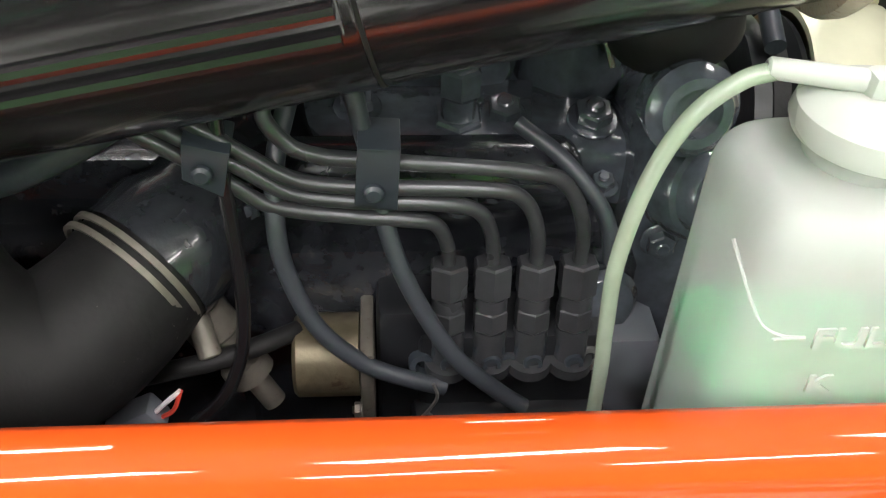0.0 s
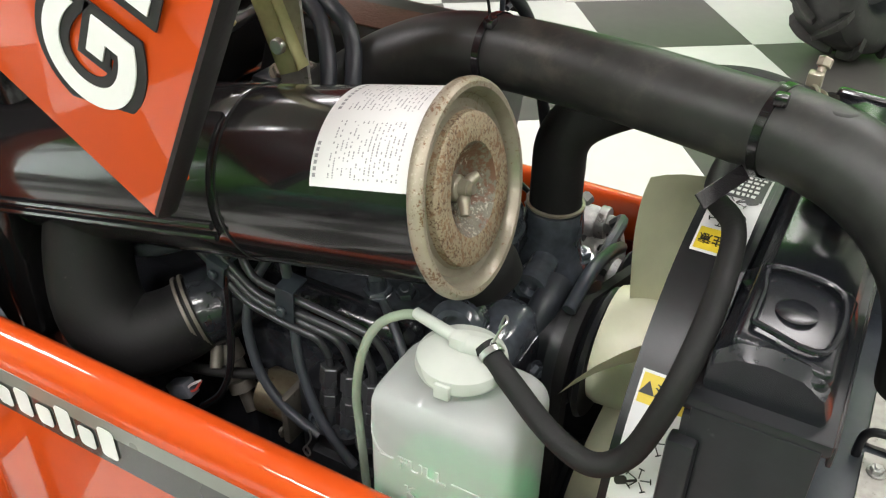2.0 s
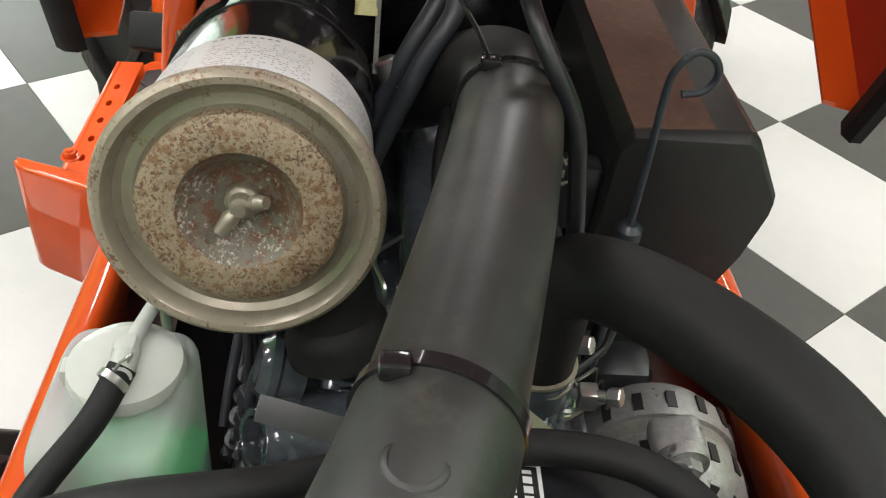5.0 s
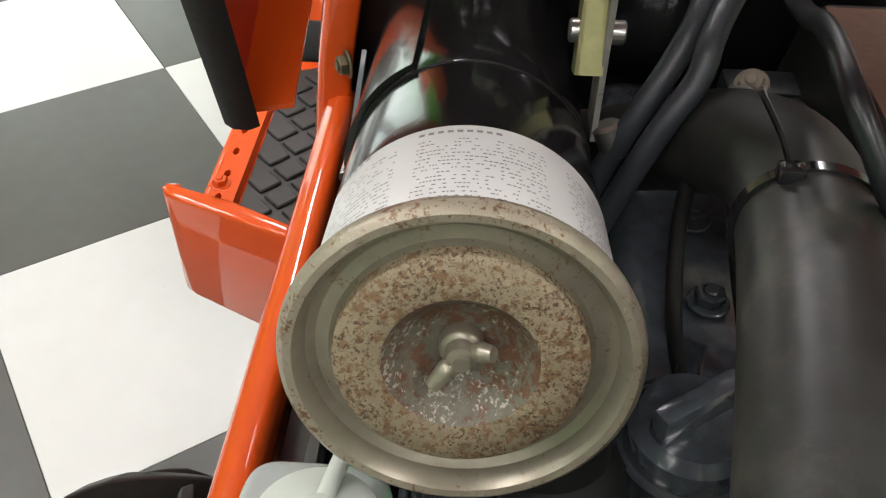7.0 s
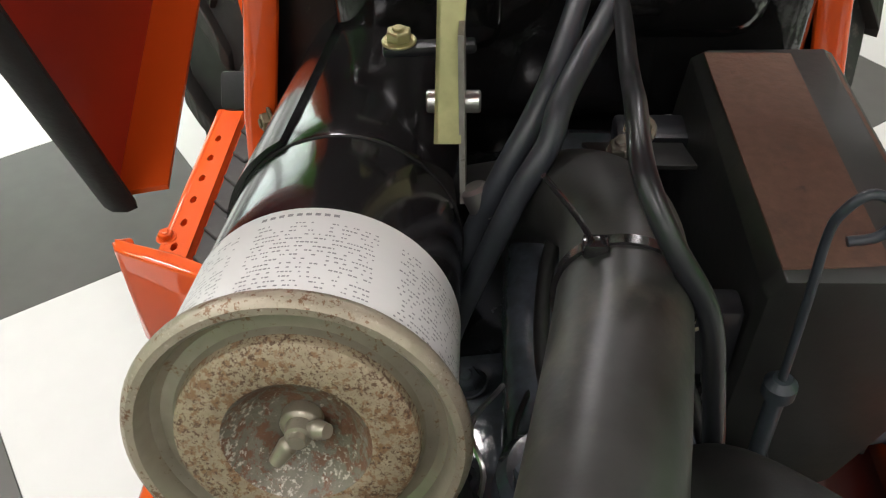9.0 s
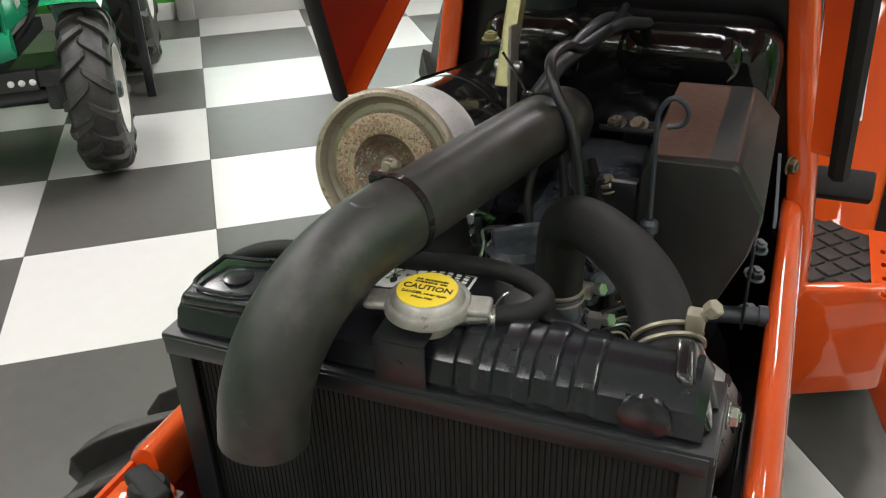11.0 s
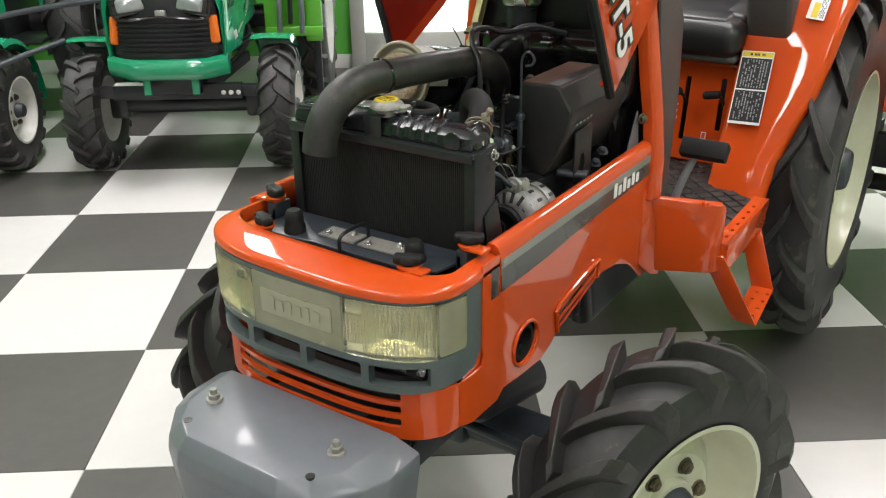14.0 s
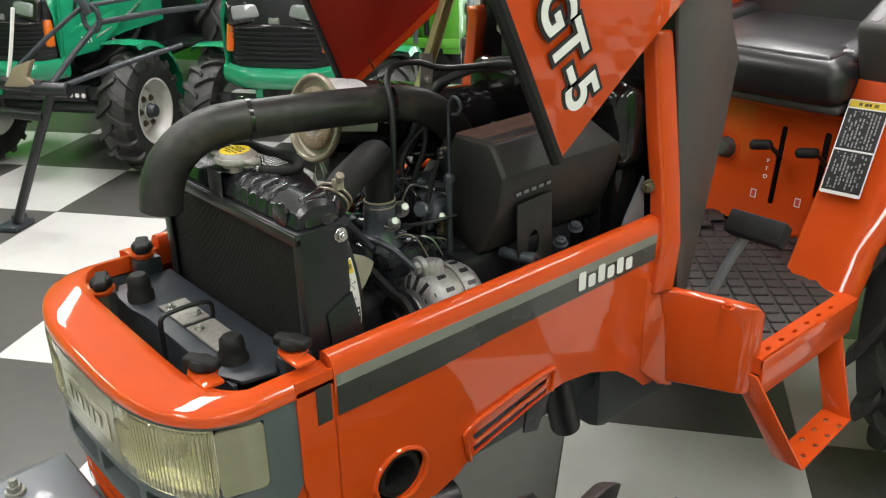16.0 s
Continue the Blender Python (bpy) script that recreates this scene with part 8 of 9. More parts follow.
def build_rear_bay():
    # fuel tank under black film behind the engine
    bm = M()
    rbox(bm, (-0.365, 0.02, 0.995), (0.10, 0.36, 0.16), r=0.04, seg=4)
    rbox(bm, (-0.335, 0.085, 1.035), (0.07, 0.15, 0.07), (0, 15, 0), 0.03, 4)
    rbox(bm, (-0.335, -0.09, 1.03), (0.07, 0.13, 0.09), (0, -5, 8), 0.03, 4)
    rbox(bm, (-0.37, 0.0, 0.87), (0.06, 0.36, 0.2), r=0.02, seg=3)
    tank = part("fuel_tank", bm, BAG, TR, "fuel tank wrapped in crinkled glossy black film")
    bm = lathe(M(), [(0.034, 0), (0.034, 0.05), (0.038, 0.052), (0.038, 0.062), (0.0, 0.066)], (-0.372, -0.085, 1.06), (-0.372, -0.085, 2), 30)
    part("filler_neck", bm, FRAME, tank)
    bm = lathe(M(), [(0.042, 0), (0.044, 0.006), (0.040, 0.018), (0.03, 0.022), (0, 0.022)], (-0.372, -0.085, 1.118), (-0.372, -0.085, 2), 34)
    part("fuel_cap", bm, STEEL, tank, "bright steel fuel cap")
    # hood stay: zinc channel pinned to a plate
    bm = prism(M(), [(-0.102, -0.055, 1.02), (-0.128, -0.055, 1.02), (-0.134, -0.055, 1.115), (-0.108, -0.055, 1.118)], (0, 0.003, 0))
    part("stay_plate", bm, GALV, TR, "grey steel stay plate")
    bm = M()
    p, q = Vector((-0.112, -0.068, 1.055)), Vector((-0.215, -0.06, 1.30))
    d = (q - p).normalized()
    s = Vector((d.z, 0, -d.x))
    for off, th in ((-0.008, 0.002), (0.008, 0.002)):
        prism(bm, [p + s * off, q + s * off, q + s * (off + th), p + s * (off + th)], (0, 0.014, 0))
    prism(bm, [p - s * 0.008, q - s * 0.008, q + s * 0.010, p + s * 0.010], (0, 0.002, 0))
    stay = part("hood_stay", bm, ZINC, TR, "yellow zinc-plated hood stay")
    part("stay_pin", cyl(M(), p + Vector((-0.006, -0.004, 0.02)), p + Vector((-0.006, 0.024, 0.02)), 0.006, seg=16, bev=0.001), STEEL, stay)
    part("stay_foot", cyl(M(), (-0.105, -0.048, 1.03), (-0.101, -0.040, 1.012), 0.008, seg=16, bev=0.002), STEEL, stay)
    bm = rbox(M(), (-0.15, -0.072, 1.088), (0.010, 0.05, 0.006), (0, 0, 6), 0.002)
    part("stay_bar", bm, BLACK, TR, "black stay bracket")
    part("bracket_bolt", bolt(M(), (-0.15, -0.088, 1.091), (0, 0, 1), 0.007), ZINC, TR, "zinc bolt")
    # twin grey hoses and the black cable
    part("breather_hose", tube(M(), [(-0.075, -0.065, 0.95), (-0.085, -0.058, 0.97), (-0.098, -0.049, 0.998), (-0.102, -0.033, 1.038), (-0.115, -0.017, 1.066), (-0.14, -0.004, 1.085), (-0.22, 0.015, 1.10), (-0.34, 0.02, 1.07)], 0.0066, 14, 6), HOSE, TR, "blue-grey rubber hose")
    part("breather_hose", tube(M(), [(-0.055, -0.065, 0.94), (-0.066, -0.057, 0.964), (-0.078, -0.044, 0.992), (-0.085, -0.0245, 1.040), (-0.095, -0.0095, 1.065), (-0.115, -0.0015, 1.082), (-0.20, 0.033, 1.10), (-0.33, 0.045, 1.07)], 0.0066, 14, 6), HOSE, TR, "blue-grey rubber hose")
    bm = tube(M(), [(0.066, 0.058, 0.80), (0.062, 0.060, 0.88), (0.045, 0.060, 0.98), (0.036, 0.053, 1.04), (0.031, 0.045, 1.077), (0.024, 0.028, 1.106), (0.004, 0.018, 1.124), (-0.04, 0.02, 1.124), (-0.093, 0.025, 1.108), (-0.20, 0.03, 1.10), (-0.32, 0.02, 1.09)], 0.0048, 14, 7)
    part("throttle_cable", bm, BLACK, TR, "black sheathed throttle cable")
    for a in ([(-0.02, 0.0, 0.93), (-0.03, -0.01, 0.97), (-0.06, -0.01, 1.0), (-0.1, 0.0, 1.02)], [(0.0, 0.04, 0.90), (-0.02, 0.03, 0.95), (-0.05, 0.02, 0.99), (-0.06, 0.01, 1.03)], [(0.02, 0.09, 0.86), (0.0, 0.08, 0.92), (-0.04, 0.06, 0.97), (-0.08, 0.04, 1.0)]):
        part("wire_loom", tube(M(), a, 0.0042, 10, 6), RUBBER, TR, "black wiring loom")
    rnd = random.Random(9)
    for k in range(7):
        y = -0.05 + 0.016 * k
        part("thin_wire", tube(M(), [(0.03, y, 0.90), (0.02 - 0.01 * rnd.random(), y + 0.01, 0.93 + 0.02 * rnd.random()), (-0.01, y + 0.02 * rnd.random(), 0.945), (-0.05, y + 0.02, 0.93)], 0.0016, 6, 5), STEEL if k % 3 == 0 else RUBBER, TR)
    bm = prism(M(), [(-0.205, 0.020, 0.985), (-0.205, 0.085, 0.985), (-0.16, 0.085, 1.0), (-0.16, 0.030, 1.0)], (0, 0, 0.004))
    lug = part("silencer_lug", soften(bm, 0.001), SILENCER, TR, "black lug beside the silencer")
    part("lug_bolt", bolt(M(), (-0.18, 0.044, 0.999), (0.2, -0.3, 1), 0.0085), OLDCLAMP, lug, "dull steel bolt")
    bm = rbox(M(), (0.10, 0.06, 0.76), (0.1, 0.1, 0.1), r=0.02)
    part("front_plate", bm, BLACK, TR)


build_rear_bay()


def build_clutter():
    """Small fittings, bolts and wires crowded round the front of the engine."""
    rnd = random.Random(21)
    bm = rbox(M(), (-0.035, 0.062, 0.905), (0.060, 0.050, 0.040), (0, 0, 12), 0.014, 3)
    cyl(bm, (-0.010, 0.070, 0.912), (0.012, 0.078, 0.918), 0.013, seg=18, bev=0.003)
    part("breather_box", bm, ENGINE, TR, "dark blue-grey breather casting")
    bm = hexnut(M(), (-0.030, 0.080, 0.868), (-0.030, 0.080, 0.880), 0.010)
    cyl(bm, (-0.030, 0.080, 0.880), (-0.030, 0.080, 0.902), 0.0075, seg=16, bev=0.001)
    snd = part("temperature_sender", bm, BRASS, TR, "brass temperature sender")
    part("terminal", cyl(M(), (-0.030, 0.080, 0.902), (-0.028, 0.079, 0.914), 0.004, seg=12, bev=0.001), CAPWHITE, snd, "pale plastic terminal")
    part("drop_hose", tube(M(), [(-0.030, 0.082, 0.866), (-0.026, 0.086, 0.84), (-0.02, 0.088, 0.81), (-0.012, 0.09, 0.77)], 0.0078, 14, 6), RUBBER, TR, "black rubber drop hose")
    part("hose_band", clamp_ring(M(), (-0.029, 0.083, 0.856), (0.1, 0.1, -1), 0.008, 0.004), TIN, TR, "wire hose band")
    for p, n, r in (((0.045, 0.075, 0.884), (0, 0, 1), 0.008), ((0.085, 0.062, 0.882), (0, 0, 1), 0.008), ((0.04, 0.02, 0.882), (0, 0, 1), 0.007), ((0.088, 0.05, 0.852), (1, 0, 0), 0.007), ((0.088, 0.03, 0.83), (1, 0, 0), 0.007), ((0.09, -0.045, 0.80), (1, -0.4, 0), 0.007), ((0.09, -0.045, 0.84), (1, -0.4, 0), 0.007), ((0.05, -0.106, 0.84), (0, -1, 0), 0.007), ((0.075, -0.106, 0.80), (0, -1, 0), 0.007), ((-0.02, 0.045, 0.942), (0, 0, 1), 0.008), ((-0.14, 0.02, 0.938), (0, 0, 1), 0.009), ((-0.07, 0.02, 0.938), (0, 0, 1), 0.009)):
        part("cover_bolt", bolt(M(), p, n, r), ENGINE, TR)
    part("coolant_pipe", tube(M(), [(0.05, 0.02, 0.872), (0.03, 0.055, 0.868), (-0.01, 0.085, 0.856), (-0.06, 0.092, 0.85)], 0.009, 14, 6), ENGINE, TR, "dark painted coolant pipe")
    part("belt_guard", tube(M(), [(0.112, -0.04, 0.905), (0.114, 0.0, 0.918), (0.113, 0.05, 0.905), (0.11, 0.09, 0.885)], 0.0055, 10, 5), FRAME, TR, "dark bent rod")
    for k in range(6):
        y0 = 0.03 + 0.01 * k
        pts = [(0.02 - 0.012 * k, y0, 0.955 - 0.004 * k), (0.012 - 0.02 * k + rnd.uniform(-0.006, 0.006), y0 + rnd.uniform(0.0, 0.02), 0.925), (-0.005 - 0.02 * k, y0 + rnd.uniform(0, 0.02), 0.895), (-0.01 - 0.02 * k, y0 + 0.02, 0.86)]
        part("harness_wire", tube(M(), pts, rnd.choice((0.0016, 0.0022, 0.003)), 6, 5), (RUBBER, GLOSS, HOSE, LABEL, RUBBER, STEEL)[k], TR)
    part("cross_rod", tube(M(), [(0.06, 0.03, 0.885), (0.02, 0.10, 0.905), (-0.03, 0.115, 0.908)], 0.0028, 8, 3), BLACK, TR, "thin black rod")
    bm = lathe(M(), [(0, 0), (0.018, 0), (0.02, 0.003), (0.02, 0.03), (0.016, 0.034), (0, 0.034)], (0.02, -0.085, 0.80), (0.03, -0.14, 0.81), 22)
    part("filter_stub", bm, ENGINE, TR, "dark round casting stub")
    for p, n, r in (((0.028, 0.052, 0.916), (0.3, 0.5, 0.8), 0.011), ((-0.030, 0.070, 0.893), (0.5, 0.6, -0.5), 0.009), ((0.058, 0.066, 0.905), (0.2, 0.3, 0.9), 0.012)):
        part("hose_band", clamp_ring(M(), p, n, r, 0.006, (0.4, 0.8, 0.4)), STEEL, TR, "bright steel hose band")
    for k in range(5):
        x, z = 0.060 - 0.016 * k, 0.880 - 0.006 * k
        part("thin_wire", tube(M(), [(x, 0.070, z), (x - 0.006, 0.092, z + 0.014), (x - 0.020, 0.104, z + 0.006), (x - 0.034, 0.112, z - 0.024)], 0.0013, 6, 5), (TIN, RUBBER, STEEL, HOSE, TIN)[k], TR)
    for x in (-0.055, -0.017, 0.02):
        part("pump_bolt", bolt(M(), (x, -0.145, 0.735), (0, -1, 0), 0.006), FRAME, TR)


build_clutter()


# ---- the other machines in the showroom ----
def build_green_tractor():
    """Small green tractor, nose along +x, axle over the origin."""
    t = empty("green_tractor", (0, 0, 0), "green compact tractor with black grille and amber lamps", "tractor", "green tractors")
    # hood: rounded box, open at the nose
    secs = [(0.27, 0.250, 0.60, 0.94), (0.22, 0.262, 0.59, 0.985), (0.05, 0.265, 0.62, 1.02), (-0.30, 0.262, 0.64, 1.05), (-0.70, 0.255, 0.64, 1.07)]
    bm = M()
    rows = []
    for x, w, z0, z1 in secs:
        row = []
        for y, z in ((-w, z0), (-w, z1 - 0.14), (-w + 0.02, z1 - 0.06), (-w + 0.08, z1 - 0.012), (0, z1), (w - 0.08, z1 - 0.012), (w - 0.02, z1 - 0.06), (w, z1 - 0.14), (w, z0)):
            row.append(bm.verts.new((x, y, z)))
        rows.append(row)
    for A, B in zip(rows, rows[1:]):
        for k in range(8):
            bm.faces.new((A[k], A[k + 1], B[k + 1], B[k]))
    bm.faces.new(rows[-1])
    bmesh.ops.recalc_face_normals(bm, faces=bm.faces)
    part("hood", bm, GREEN, t, "glossy green hood", angle=50)
    for s in (-1, 1):
        # Vents are solid blocks, black for the shade inside a slot.
        for k in range(4):
            bm = rbox(M(), (0.10 - 0.045 * k, s * 0.2645, 0.86), (0.022, 0.006, 0.15), (0, -18, 0), 0.003)
            part("hood_vent", bm, INKHOLES, t)
        bm = prism(M(), [(0.24, s * 0.262, 0.60), (0.0, s * 0.29, 0.60), (-0.20, s * 0.29, 0.70), (-0.20, s * 0.268, 0.76), (0.10, s * 0.268, 0.74), (0.26, s * 0.258, 0.69)], (0, -s * 0.012, 0))
        part("cheek", soften(bm, 0.004), GREEN, t, "green flared cheek")
        for k in range(3):
            bm = rbox(M(), (0.11 - 0.028 * k, s * 0.2795, 0.665), (0.010, 0.004, 0.045), (0, 28, 0), 0.002)
            part("white_mark", bm, WHITEINK, t, "white slanted mark")
    # black face with slats, lamps
    bm = prism(M(), [(0.265, -0.24, 0.60), (0.30, -0.19, 0.60), (0.315, 0.0, 0.60), (0.30, 0.19, 0.60), (0.265, 0.24, 0.60)], (-0.015, 0, 0.35))
    face = part("grille", soften(bm, 0.006), BLACK, t, "black slatted grille")
    for k in range(7):
        z = 0.625 + 0.021 * k
        bm = M()
        tube(bm, [(0.272, -0.225, z), (0.306, -0.17, z), (0.321, 0, z), (0.306, 0.17, z), (0.272, 0.225, z)], 0.0045, 6, 3)
        part("slat", bm, BLACK, face)
    for s in (-1, 1):
        bm = rbox(M(), (0.298, s * 0.130, 0.838), (0.03, 0.125, 0.062), (s * -6, -12, -s * 12), 0.018, 3)
        part("headlamp", bm, GLASSLAMP, face, "clear headlamp")
        bm = rbox(M(), (0.280, s * 0.222, 0.725), (0.04, 0.036, 0.125), (s * 8, -6, -s * 28), 0.012, 3)
        part("side_lamp", bm, AMBER, face, "amber side lamp")
    bm = rbox(M(), (0.305, 0, 0.80), (0.02, 0.05, 0.03), r=0.006)
    for s in (-1, 1):
        part("lamp_surround", rbox(M(), (0.284, s * 0.135, 0.838), (0.035, 0.175, 0.105), (s * -6, -10, -s * 12), 0.02, 3), GLOSS, face, "glossy black lamp surround")
        upr = prism(M(), [(0.270, s * 0.245, 0.56), (0.285, s * 0.262, 0.58), (0.262, s * 0.272, 0.82), (0.235, s * 0.262, 0.90), (0.225, s * 0.25, 0.80)], (-0.03, 0, 0))
        part("cheek_upright", soften(upr, 0.006), GREEN, t, "green upright beside the lamp")
    bm = rbox(M(), (0.305, 0, 0.80), (0.02, 0.05, 0.03), r=0.006)
    part("nose_badge", bm, STEEL, face, "plain chrome badge")
    bm = tube(M(), [(0.275, -0.225, 0.79), (0.312, -0.16, 0.775), (0.322, 0, 0.785), (0.312, 0.16, 0.775), (0.275, 0.225, 0.79)], 0.008, 8, 4)
    part("brow", bm, GLOSS, face)
    # green bumper lip
    bm = M()
    prof = [(0.0, 0.60), (0.030, 0.585), (0.040, 0.555), (0.028, 0.525), (0.0, 0.505), (-0.02, 0.52), (-0.02, 0.59)]
    rows = []
    for k in range(13):
        y = -0.27 + 0.54 * k / 12
        x = 0.315 - 0.95 * max(0, abs(y) - 0.14) ** 1.35
        dz = 0.12 * max(0, abs(y) - 0.16)
        rows.append([bm.verts.new((x + a, y, z + dz)) for a, z in prof])
    for A, B in zip(rows, rows[1:]):
        for q in range(len(prof)):
            bm.faces.new((A[q], A[(q + 1) % len(prof)], B[(q + 1) % len(prof)], B[q]))
    bm.faces.new(rows[0])
    bm.faces.new(rows[-1])
    bmesh.ops.recalc_face_normals(bm, faces=bm.faces)
    part("bumper", bm, GREEN, t, "green rounded bumper lip", angle=45)
    for s in (-1, 1):
        part("bumper_stay", rbox(M(), (0.28, s * 0.11, 0.475), (0.02, 0.035, 0.09), r=0.004), GREEN, t)
    # front cross bar with bolts at one end
    bm = rbox(M(), (0.17, 0.0, 0.420), (0.05, 0.60, 0.070), r=0.004)
    bar = part("front_bar", bm, BLACK, t, "black steel front cross bar")
    for s in (-1, 1):
        part("bar_end", rbox(M(), (0.165, s * 0.375, 0.420), (0.04, 0.16, 0.054), r=0.004), BLACK, bar)
        for k in range(3 if s > 0 else 0):
            part("bar_bolt", bolt(M(), (0.196, 0.215 + 0.035 * k, 0.415), (1, 0, 0), 0.0085), LABEL, bar, "pale bolt")
    part("bar_lip", rbox(M(), (0.17, -0.18, 0.4575), (0.052, 0.22, 0.006), r=0.002), LABEL, bar, "pale upper lip")
    # chassis, axle, engine
    bm = rbox(M(), (-0.2, 0, 0.48), (0.85, 0.24, 0.13), r=0.01)
    prism(bm, [(0.16, 0.14, 0.43), (0.16, 0.18, 0.43), (-0.6, 0.22, 0.40), (-0.6, 0.18, 0.40)], (0, 0, 0.05))
    prism(bm, [(0.16, -0.14, 0.43), (0.16, -0.18, 0.43), (-0.6, -0.22, 0.40), (-0.6, -0.18, 0.40)], (0, 0, 0.05))
    part("chassis", bm, BLACK, t, "black chassis")
    bm = cyl(M(), (0, -0.37, 0.32), (0, 0.37, 0.32), 0.045, seg=18, bev=0.005)
    for s in (-1, 1):
        rbox(bm, (0, s * 0.33, 0.33), (0.1, 0.09, 0.15), r=0.02)
    part("front_axle", bm, BLACK, t, "black front axle")
    bm = rbox(M(), (-0.25, 0, 0.68), (0.55, 0.30, 0.34), r=0.03)
    for k in range(5):
        cyl(bm, (-0.05 - 0.1 * k, 0.15, 0.62), (-0.05 - 0.1 * k, 0.2, 0.62), 0.03, seg=14, bev=0.005)
    part("engine", bm, BLACK, t, "dark engine under the hood")
    for s in (-1, 1):
        part("hydraulic_line", tube(M(), [(-0.55, s * 0.2, 0.66), (-0.35, s * 0.27, 0.60), (-0.1, s * 0.26, 0.54), (0.05, s * 0.2, 0.5)], 0.012, 8, 5), RUBBER, t)
        part("steel_line", tube(M(), [(-0.6, s * 0.24, 0.80), (-0.30, s * 0.275, 0.72), (0.0, s * 0.275, 0.66)], 0.007, 8, 4), STEEL, t)
        # front fender: an arched shell over and behind the wheel
        bm = M()
        rows = []
        for k in range(11):
            a = radians(78 + 106 * k / 10)
            r = 0.345
            row = []
            for y, dr in ((0.33, -0.02), (0.338, 0.0), (0.43, 0.006), (0.53, 0.0), (0.54, -0.025)):
                row.append(bm.verts.new(((r + dr) * math.cos(a), s * y, 0.30 + (r + dr) * math.sin(a))))
            rows.append(row)
        for A, B in zip(rows, rows[1:]):
            for q in range(4):
                bm.faces.new((A[q], A[q + 1], B[q + 1], B[q]))
        bmesh.ops.recalc_face_normals(bm, faces=bm.faces)
        part("front_fender", bm, GREEN, t, "green arched front fender", angle=50)
        part("fender_stay", tube(M(), [(-0.05, s * 0.34, 0.64), (-0.08, s * 0.28, 0.60), (-0.1, s * 0.12, 0.5)], 0.012, 8, 4), BLACK, t)
        # rear fender
        bm = M()
        rows = []
        for k in range(12):
            a = radians(35 + 125 * k / 11)
            r = 0.60
            rows.append([bm.verts.new((-1.32 + (r + dr) * math.cos(a), s * y, 0.52 + (r + dr) * math.sin(a))) for y, dr in ((0.34, -0.2), (0.345, 0.0), (0.45, 0.01), (0.60, 0.0), (0.61, -0.03))])
        for A, B in zip(rows, rows[1:]):
            for q in range(4):
                bm.faces.new((A[q], A[q + 1], B[q + 1], B[q]))
        bmesh.ops.recalc_face_normals(bm, faces=bm.faces)
        part("rear_fender", bm, GREEN, t, "green rear fender", angle=50)
        part("foot_board", rbox(M(), (-0.86, s * 0.31, 0.50), (0.34, 0.22, 0.02), r=0.006), BLACK, t)
        part("lamp_post", rbox(M(), (-0.95, s * 0.36, 0.86), (0.03, 0.03, 0.4), r=0.006), GREEN, t)
    bm = rbox(M(), (-0.76, 0, 0.80), (0.12, 0.40, 0.62), r=0.03)
    part("dash_panel", bm, BLACK, t, "black dash panel")
    bm = rbox(M(), (-1.2, 0, 0.55), (0.6, 0.3, 0.34), r=0.04)
    cyl(bm, (-1.32, -0.4, 0.52), (-1.32, 0.4, 0.52), 0.08, seg=18)
    part("transmission", bm, BLACK, t)
    bm = rbox(M(), (-1.25, 0, 0.84), (0.36, 0.40, 0.1), r=0.04, seg=3)
    rbox(bm, (-1.45, 0, 1.02), (0.1, 0.38, 0.34), (0, -12, 0), 0.04, 3)
    part("seat", bm, VINYL, t, "black vinyl seat")
    bm = M()
    tube(bm, [(-0.92 + 0.06 * math.sin(radians(20 * k)) * -1, 0.18 * math.cos(radians(20 * k)), 1.16 + 0.16 * math.sin(radians(20 * k))) for k in range(19)], 0.013, 10, 2)
    tube(bm, [(-0.78, 0, 1.05), (-0.92, 0, 1.16)], 0.016, 10, 2)
    part("steering_wheel", bm, RUBBER, t, "black steering wheel")
    bm = tube(M(), [(-1.62, -0.36, 0.6), (-1.64, -0.36, 1.6), (-1.65, -0.30, 1.9), (-1.65, 0.30, 1.9), (-1.64, 0.36, 1.6), (-1.62, 0.36, 0.6)], 0.028, 12, 6)
    part("roll_bar", bm, BLACK, t, "black roll bar")
    fw = tractor_wheel("front_wheel", 0.30, 0.17, 0.165, 16, WHITERIM, 0.022, 0.0, "white rim with lugged black tyre", t, 0.26)
    fw.matrix_basis = pose(0, 0.46, 0.30, 0, 12, 0)
    copy_thing(fw, pose(0, -0.45, 0.30, 0, 30, 180))
    rw = tractor_wheel("rear_wheel", 0.52, 0.24, 0.29, 16, WHITERIM, 0.036, 0.02, "white rim with tall lugged tyre", t)
    rw.matrix_basis = pose(-1.32, 0.50, 0.52, 0, 5, 0)
    copy_thing(rw, pose(-1.32, -0.50, 0.52, 0, 14, 180))
    return t


TURN = axes(Vector((0, 0, 0)), -UA, VB)
green = build_green_tractor()
green.matrix_basis = Matrix.Translation(room(2.66, -1.18)) @ TURN
copy_thing(green, Matrix.Translation(room(2.66, -2.53)) @ TURN)


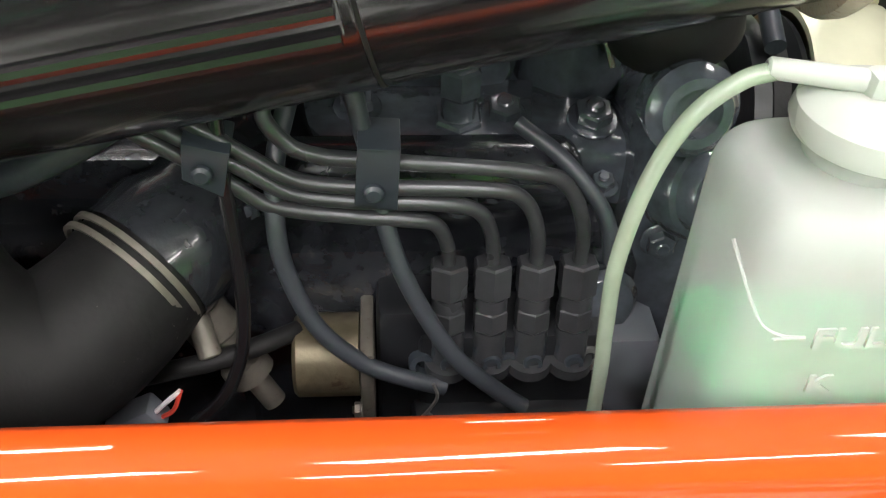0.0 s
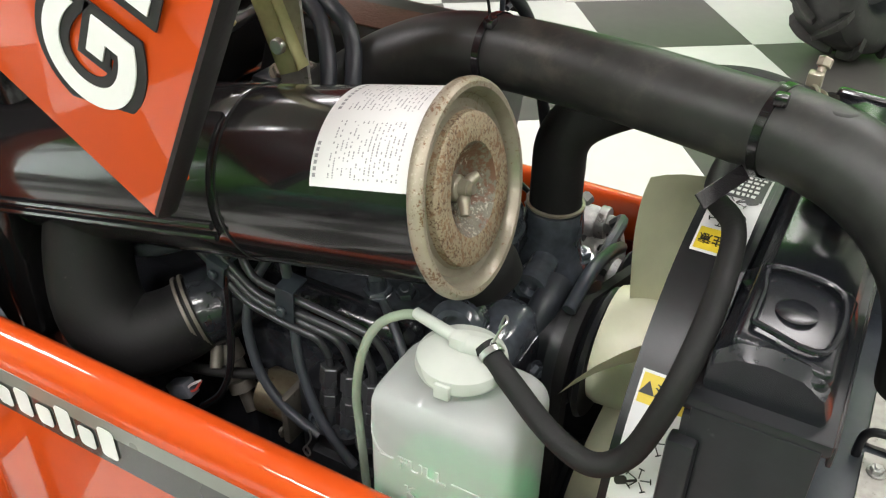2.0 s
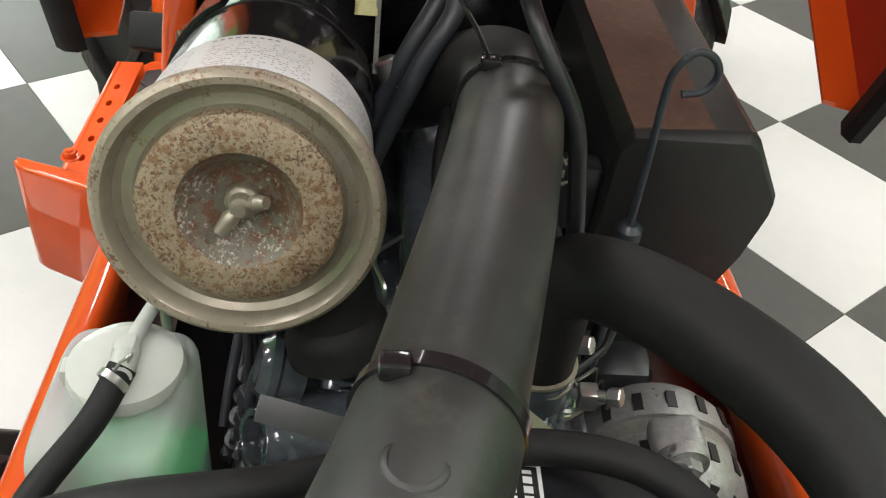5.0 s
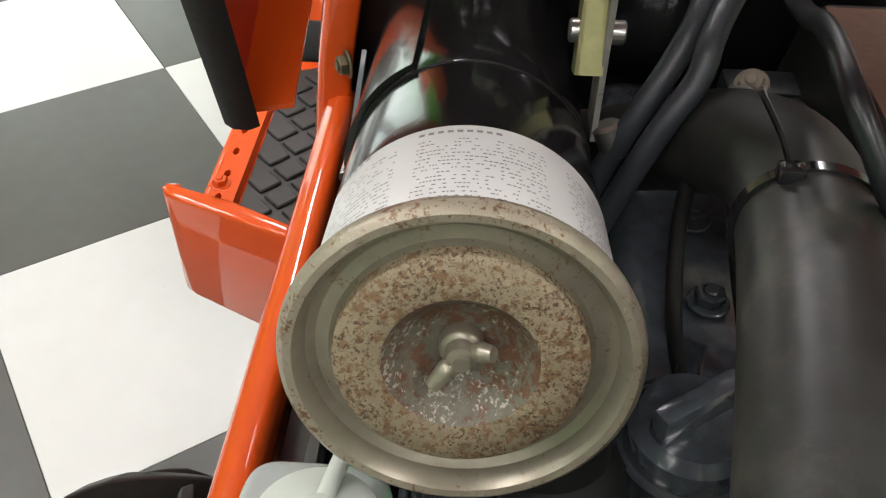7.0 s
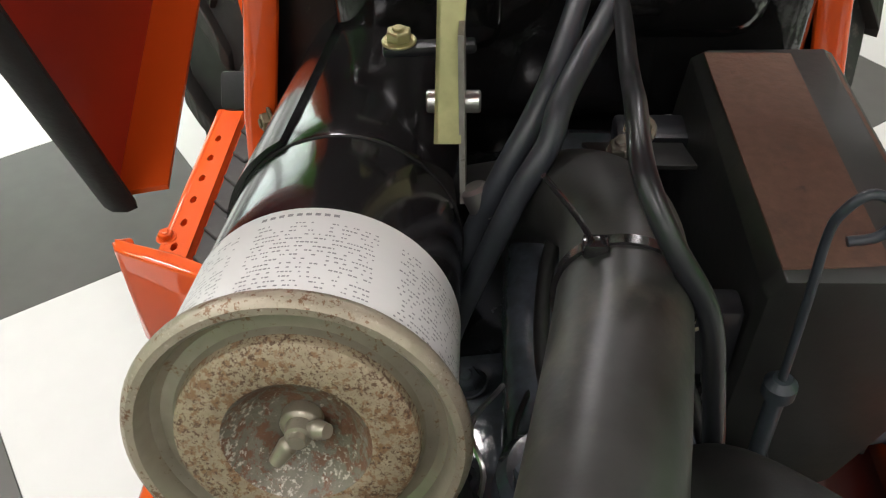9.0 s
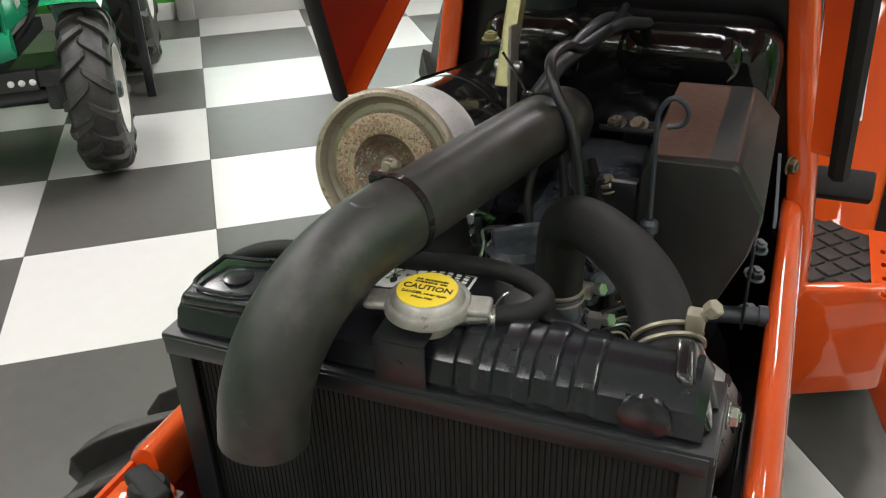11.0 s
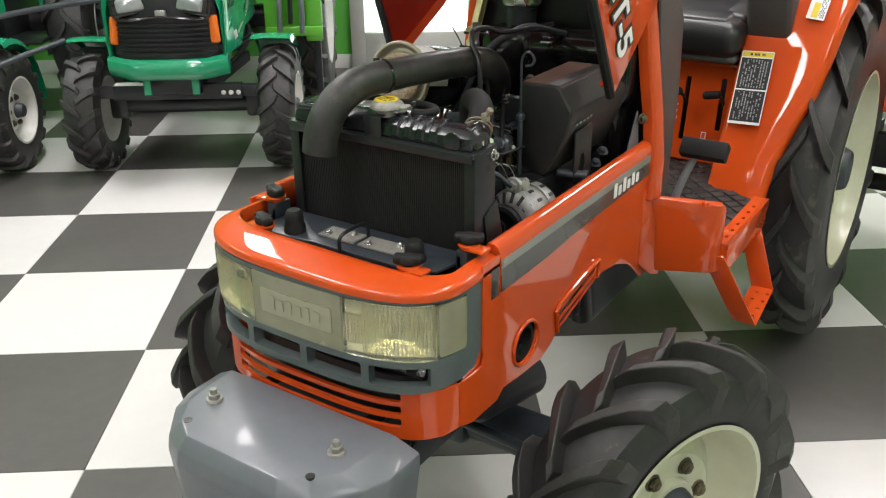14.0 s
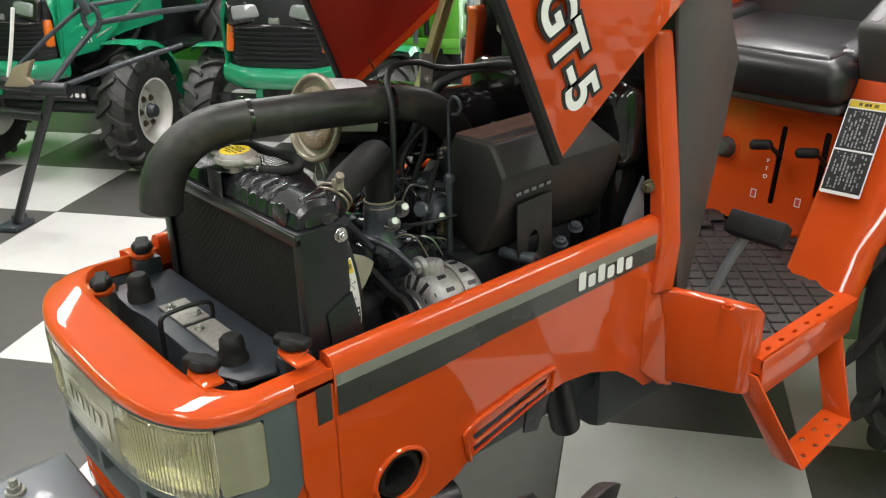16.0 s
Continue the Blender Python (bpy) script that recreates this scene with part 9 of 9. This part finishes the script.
def build_implement_frame():
    """Dark three-point frame standing on a leg in front of the second green tractor."""
    f = empty("implement_frame", (0, 0, 0), "dark steel implement frame propped on a leg", "implement")
    def at(u, v, z):
        return room(u, v, z)
    bm = tube(M(), [at(1.78, -2.20, 0.03), at(1.79, -2.06, 0.32), at(1.80, -1.92, 0.60)], 0.020, 12, 2)
    part("leg", bm, BLACK, f, "dark round leg")
    bm = rbox(M(), at(1.79, -2.22, 0.012), (0.13, 0.10, 0.024), (0, 0, 36), 0.006)
    cyl(bm, at(1.80, -2.20, 0.02), at(1.80, -2.20, 0.06), 0.032, seg=16, bev=0.004)
    part("foot", bm, FRAME, f, "dark foot plate")
    bm = cyl(M(), at(1.80, -2.00, 0.61), at(1.80, -1.84, 0.61), 0.030, seg=18, bev=0.006)
    part("pivot", bm, BLACK, f, "black pivot sleeve")
    part("cross_tube", tube(M(), [at(1.79, -1.97, 0.50), at(1.82, -2.4, 0.51), at(1.86, -3.3, 0.50)], 0.022, 12, 2), BLACK, f, "black cross tube")
    part("top_tube", tube(M(), [at(1.80, -1.95, 0.62), at(1.84, -2.4, 0.63), at(1.88, -3.3, 0.63)], 0.026, 12, 2), BLACK, f)
    for p, q, r in (((1.81, -1.92, 0.63), (2.02, -1.80, 0.84), 0.012), ((1.84, -2.12, 0.66), (2.00, -1.86, 0.90), 0.010), ((2.0, -1.80, 0.84), (2.1, -1.35, 0.90), 0.012), ((2.0, -1.82, 0.91), (2.1, -1.30, 0.97), 0.009), ((1.82, -1.88, 0.62), (2.3, -1.60, 0.70), 0.012), ((2.0, -1.82, 0.88), (1.9, -1.98, 1.2), 0.02)):
        part("link_rod", tube(M(), [at(*p), at((p[0] + q[0]) / 2, (p[1] + q[1]) / 2, (p[2] + q[2]) / 2 + 0.006), at(*q)], r, 10, 3), FRAME, f, "dark steel link rod")
    c = at(2.0, -1.82, 0.86)
    bm = tube(M(), [c + VB * 0.036 * math.cos(radians(30 * k)) + Vector((0, 0, 0.052 * math.sin(radians(30 * k)))) for k in range(13)], 0.011, 10, 3)
    part("eye_ring", bm, FRAME, f, "dark forged eye")
    bm = prism(M(), [at(1.81, -2.12, 0.62), at(1.81, -2.06, 0.70), at(1.81, -1.97, 0.73), at(1.81, -2.01, 0.66), at(1.81, -1.96, 0.62)], (-UA * 0.03))
    part("latch", soften(bm, 0.004), mat("worn_tan_cast", (0.30, 0.25, 0.17), 0.5, 0.3, var=0.25, scale=40), f, "worn tan cast latch")
    part("pin_lever", tube(M(), [at(1.82, -2.14, 0.60), at(1.83, -2.09, 0.76), at(1.84, -2.05, 0.92)], 0.008, 8, 3), LABEL, f, "pale pin lever")


build_implement_frame()


def build_lime_machine():
    """Leaf-green machine behind the first green tractor, its kind and inner parts assumed."""
    s = empty("seeder", (0, 0, 0), "leaf-green machine of unknown kind behind the green tractor", "machine")
    for v0, v1, z0, z1, u in ((-0.86, -0.78, 0.50, 1.5, 3.25), (-0.64, -0.55, 0.50, 1.5, 3.25), (-0.86, -0.55, 0.53, 0.58, 3.24), (-0.86, -0.55, 0.86, 1.5, 3.27)):
        bm = prism(M(), [room(u, v0, z0), room(u, v1, z0), room(u + 0.03, v1, z0), room(u + 0.03, v0, z0)], (0, 0, z1 - z0))
        part("panel", soften(bm, 0.006), LIME, s, "leaf-green sheet panel")
    bm = prism(M(), [room(3.3, -0.84, 0.55), room(3.3, -0.57, 0.55), room(3.6, -0.57, 0.55), room(3.6, -0.84, 0.55)], (0, 0, 0.9))
    part("hopper", soften(bm, 0.01), LIME, s, "leaf-green box")
    for v in (-0.80, -0.60):
        part("stand_leg", rbox(M(), room(3.45, v, 0.28), (0.04, 0.04, 0.56), (0, 0, 36), 0.005), BLACK, s)
    for k, (v, z) in enumerate(((-0.78, 0.62), (-0.72, 0.66), (-0.66, 0.61))):
        part("seed_tube", tube(M(), [room(3.22, v, z + 0.2), room(3.20, v + 0.01, z + 0.08), room(3.24, v, z - 0.06)], 0.014, 8, 4), BALLAST if k != 1 else BLACK, s)


build_lime_machine()

# Lone wheel, built whole from one visible edge of tread.
lone_wheel = tractor_wheel("spare_wheel", 0.40, 0.26, 0.21, 11, BLACK, 0.034, 0.02, "")
tagged(lone_wheel, "large black lugged tractor wheel standing by the partition", "wheel")
lone_wheel.matrix_basis = pose(0.10, 3.16, 0.40, 0, 10, 62)
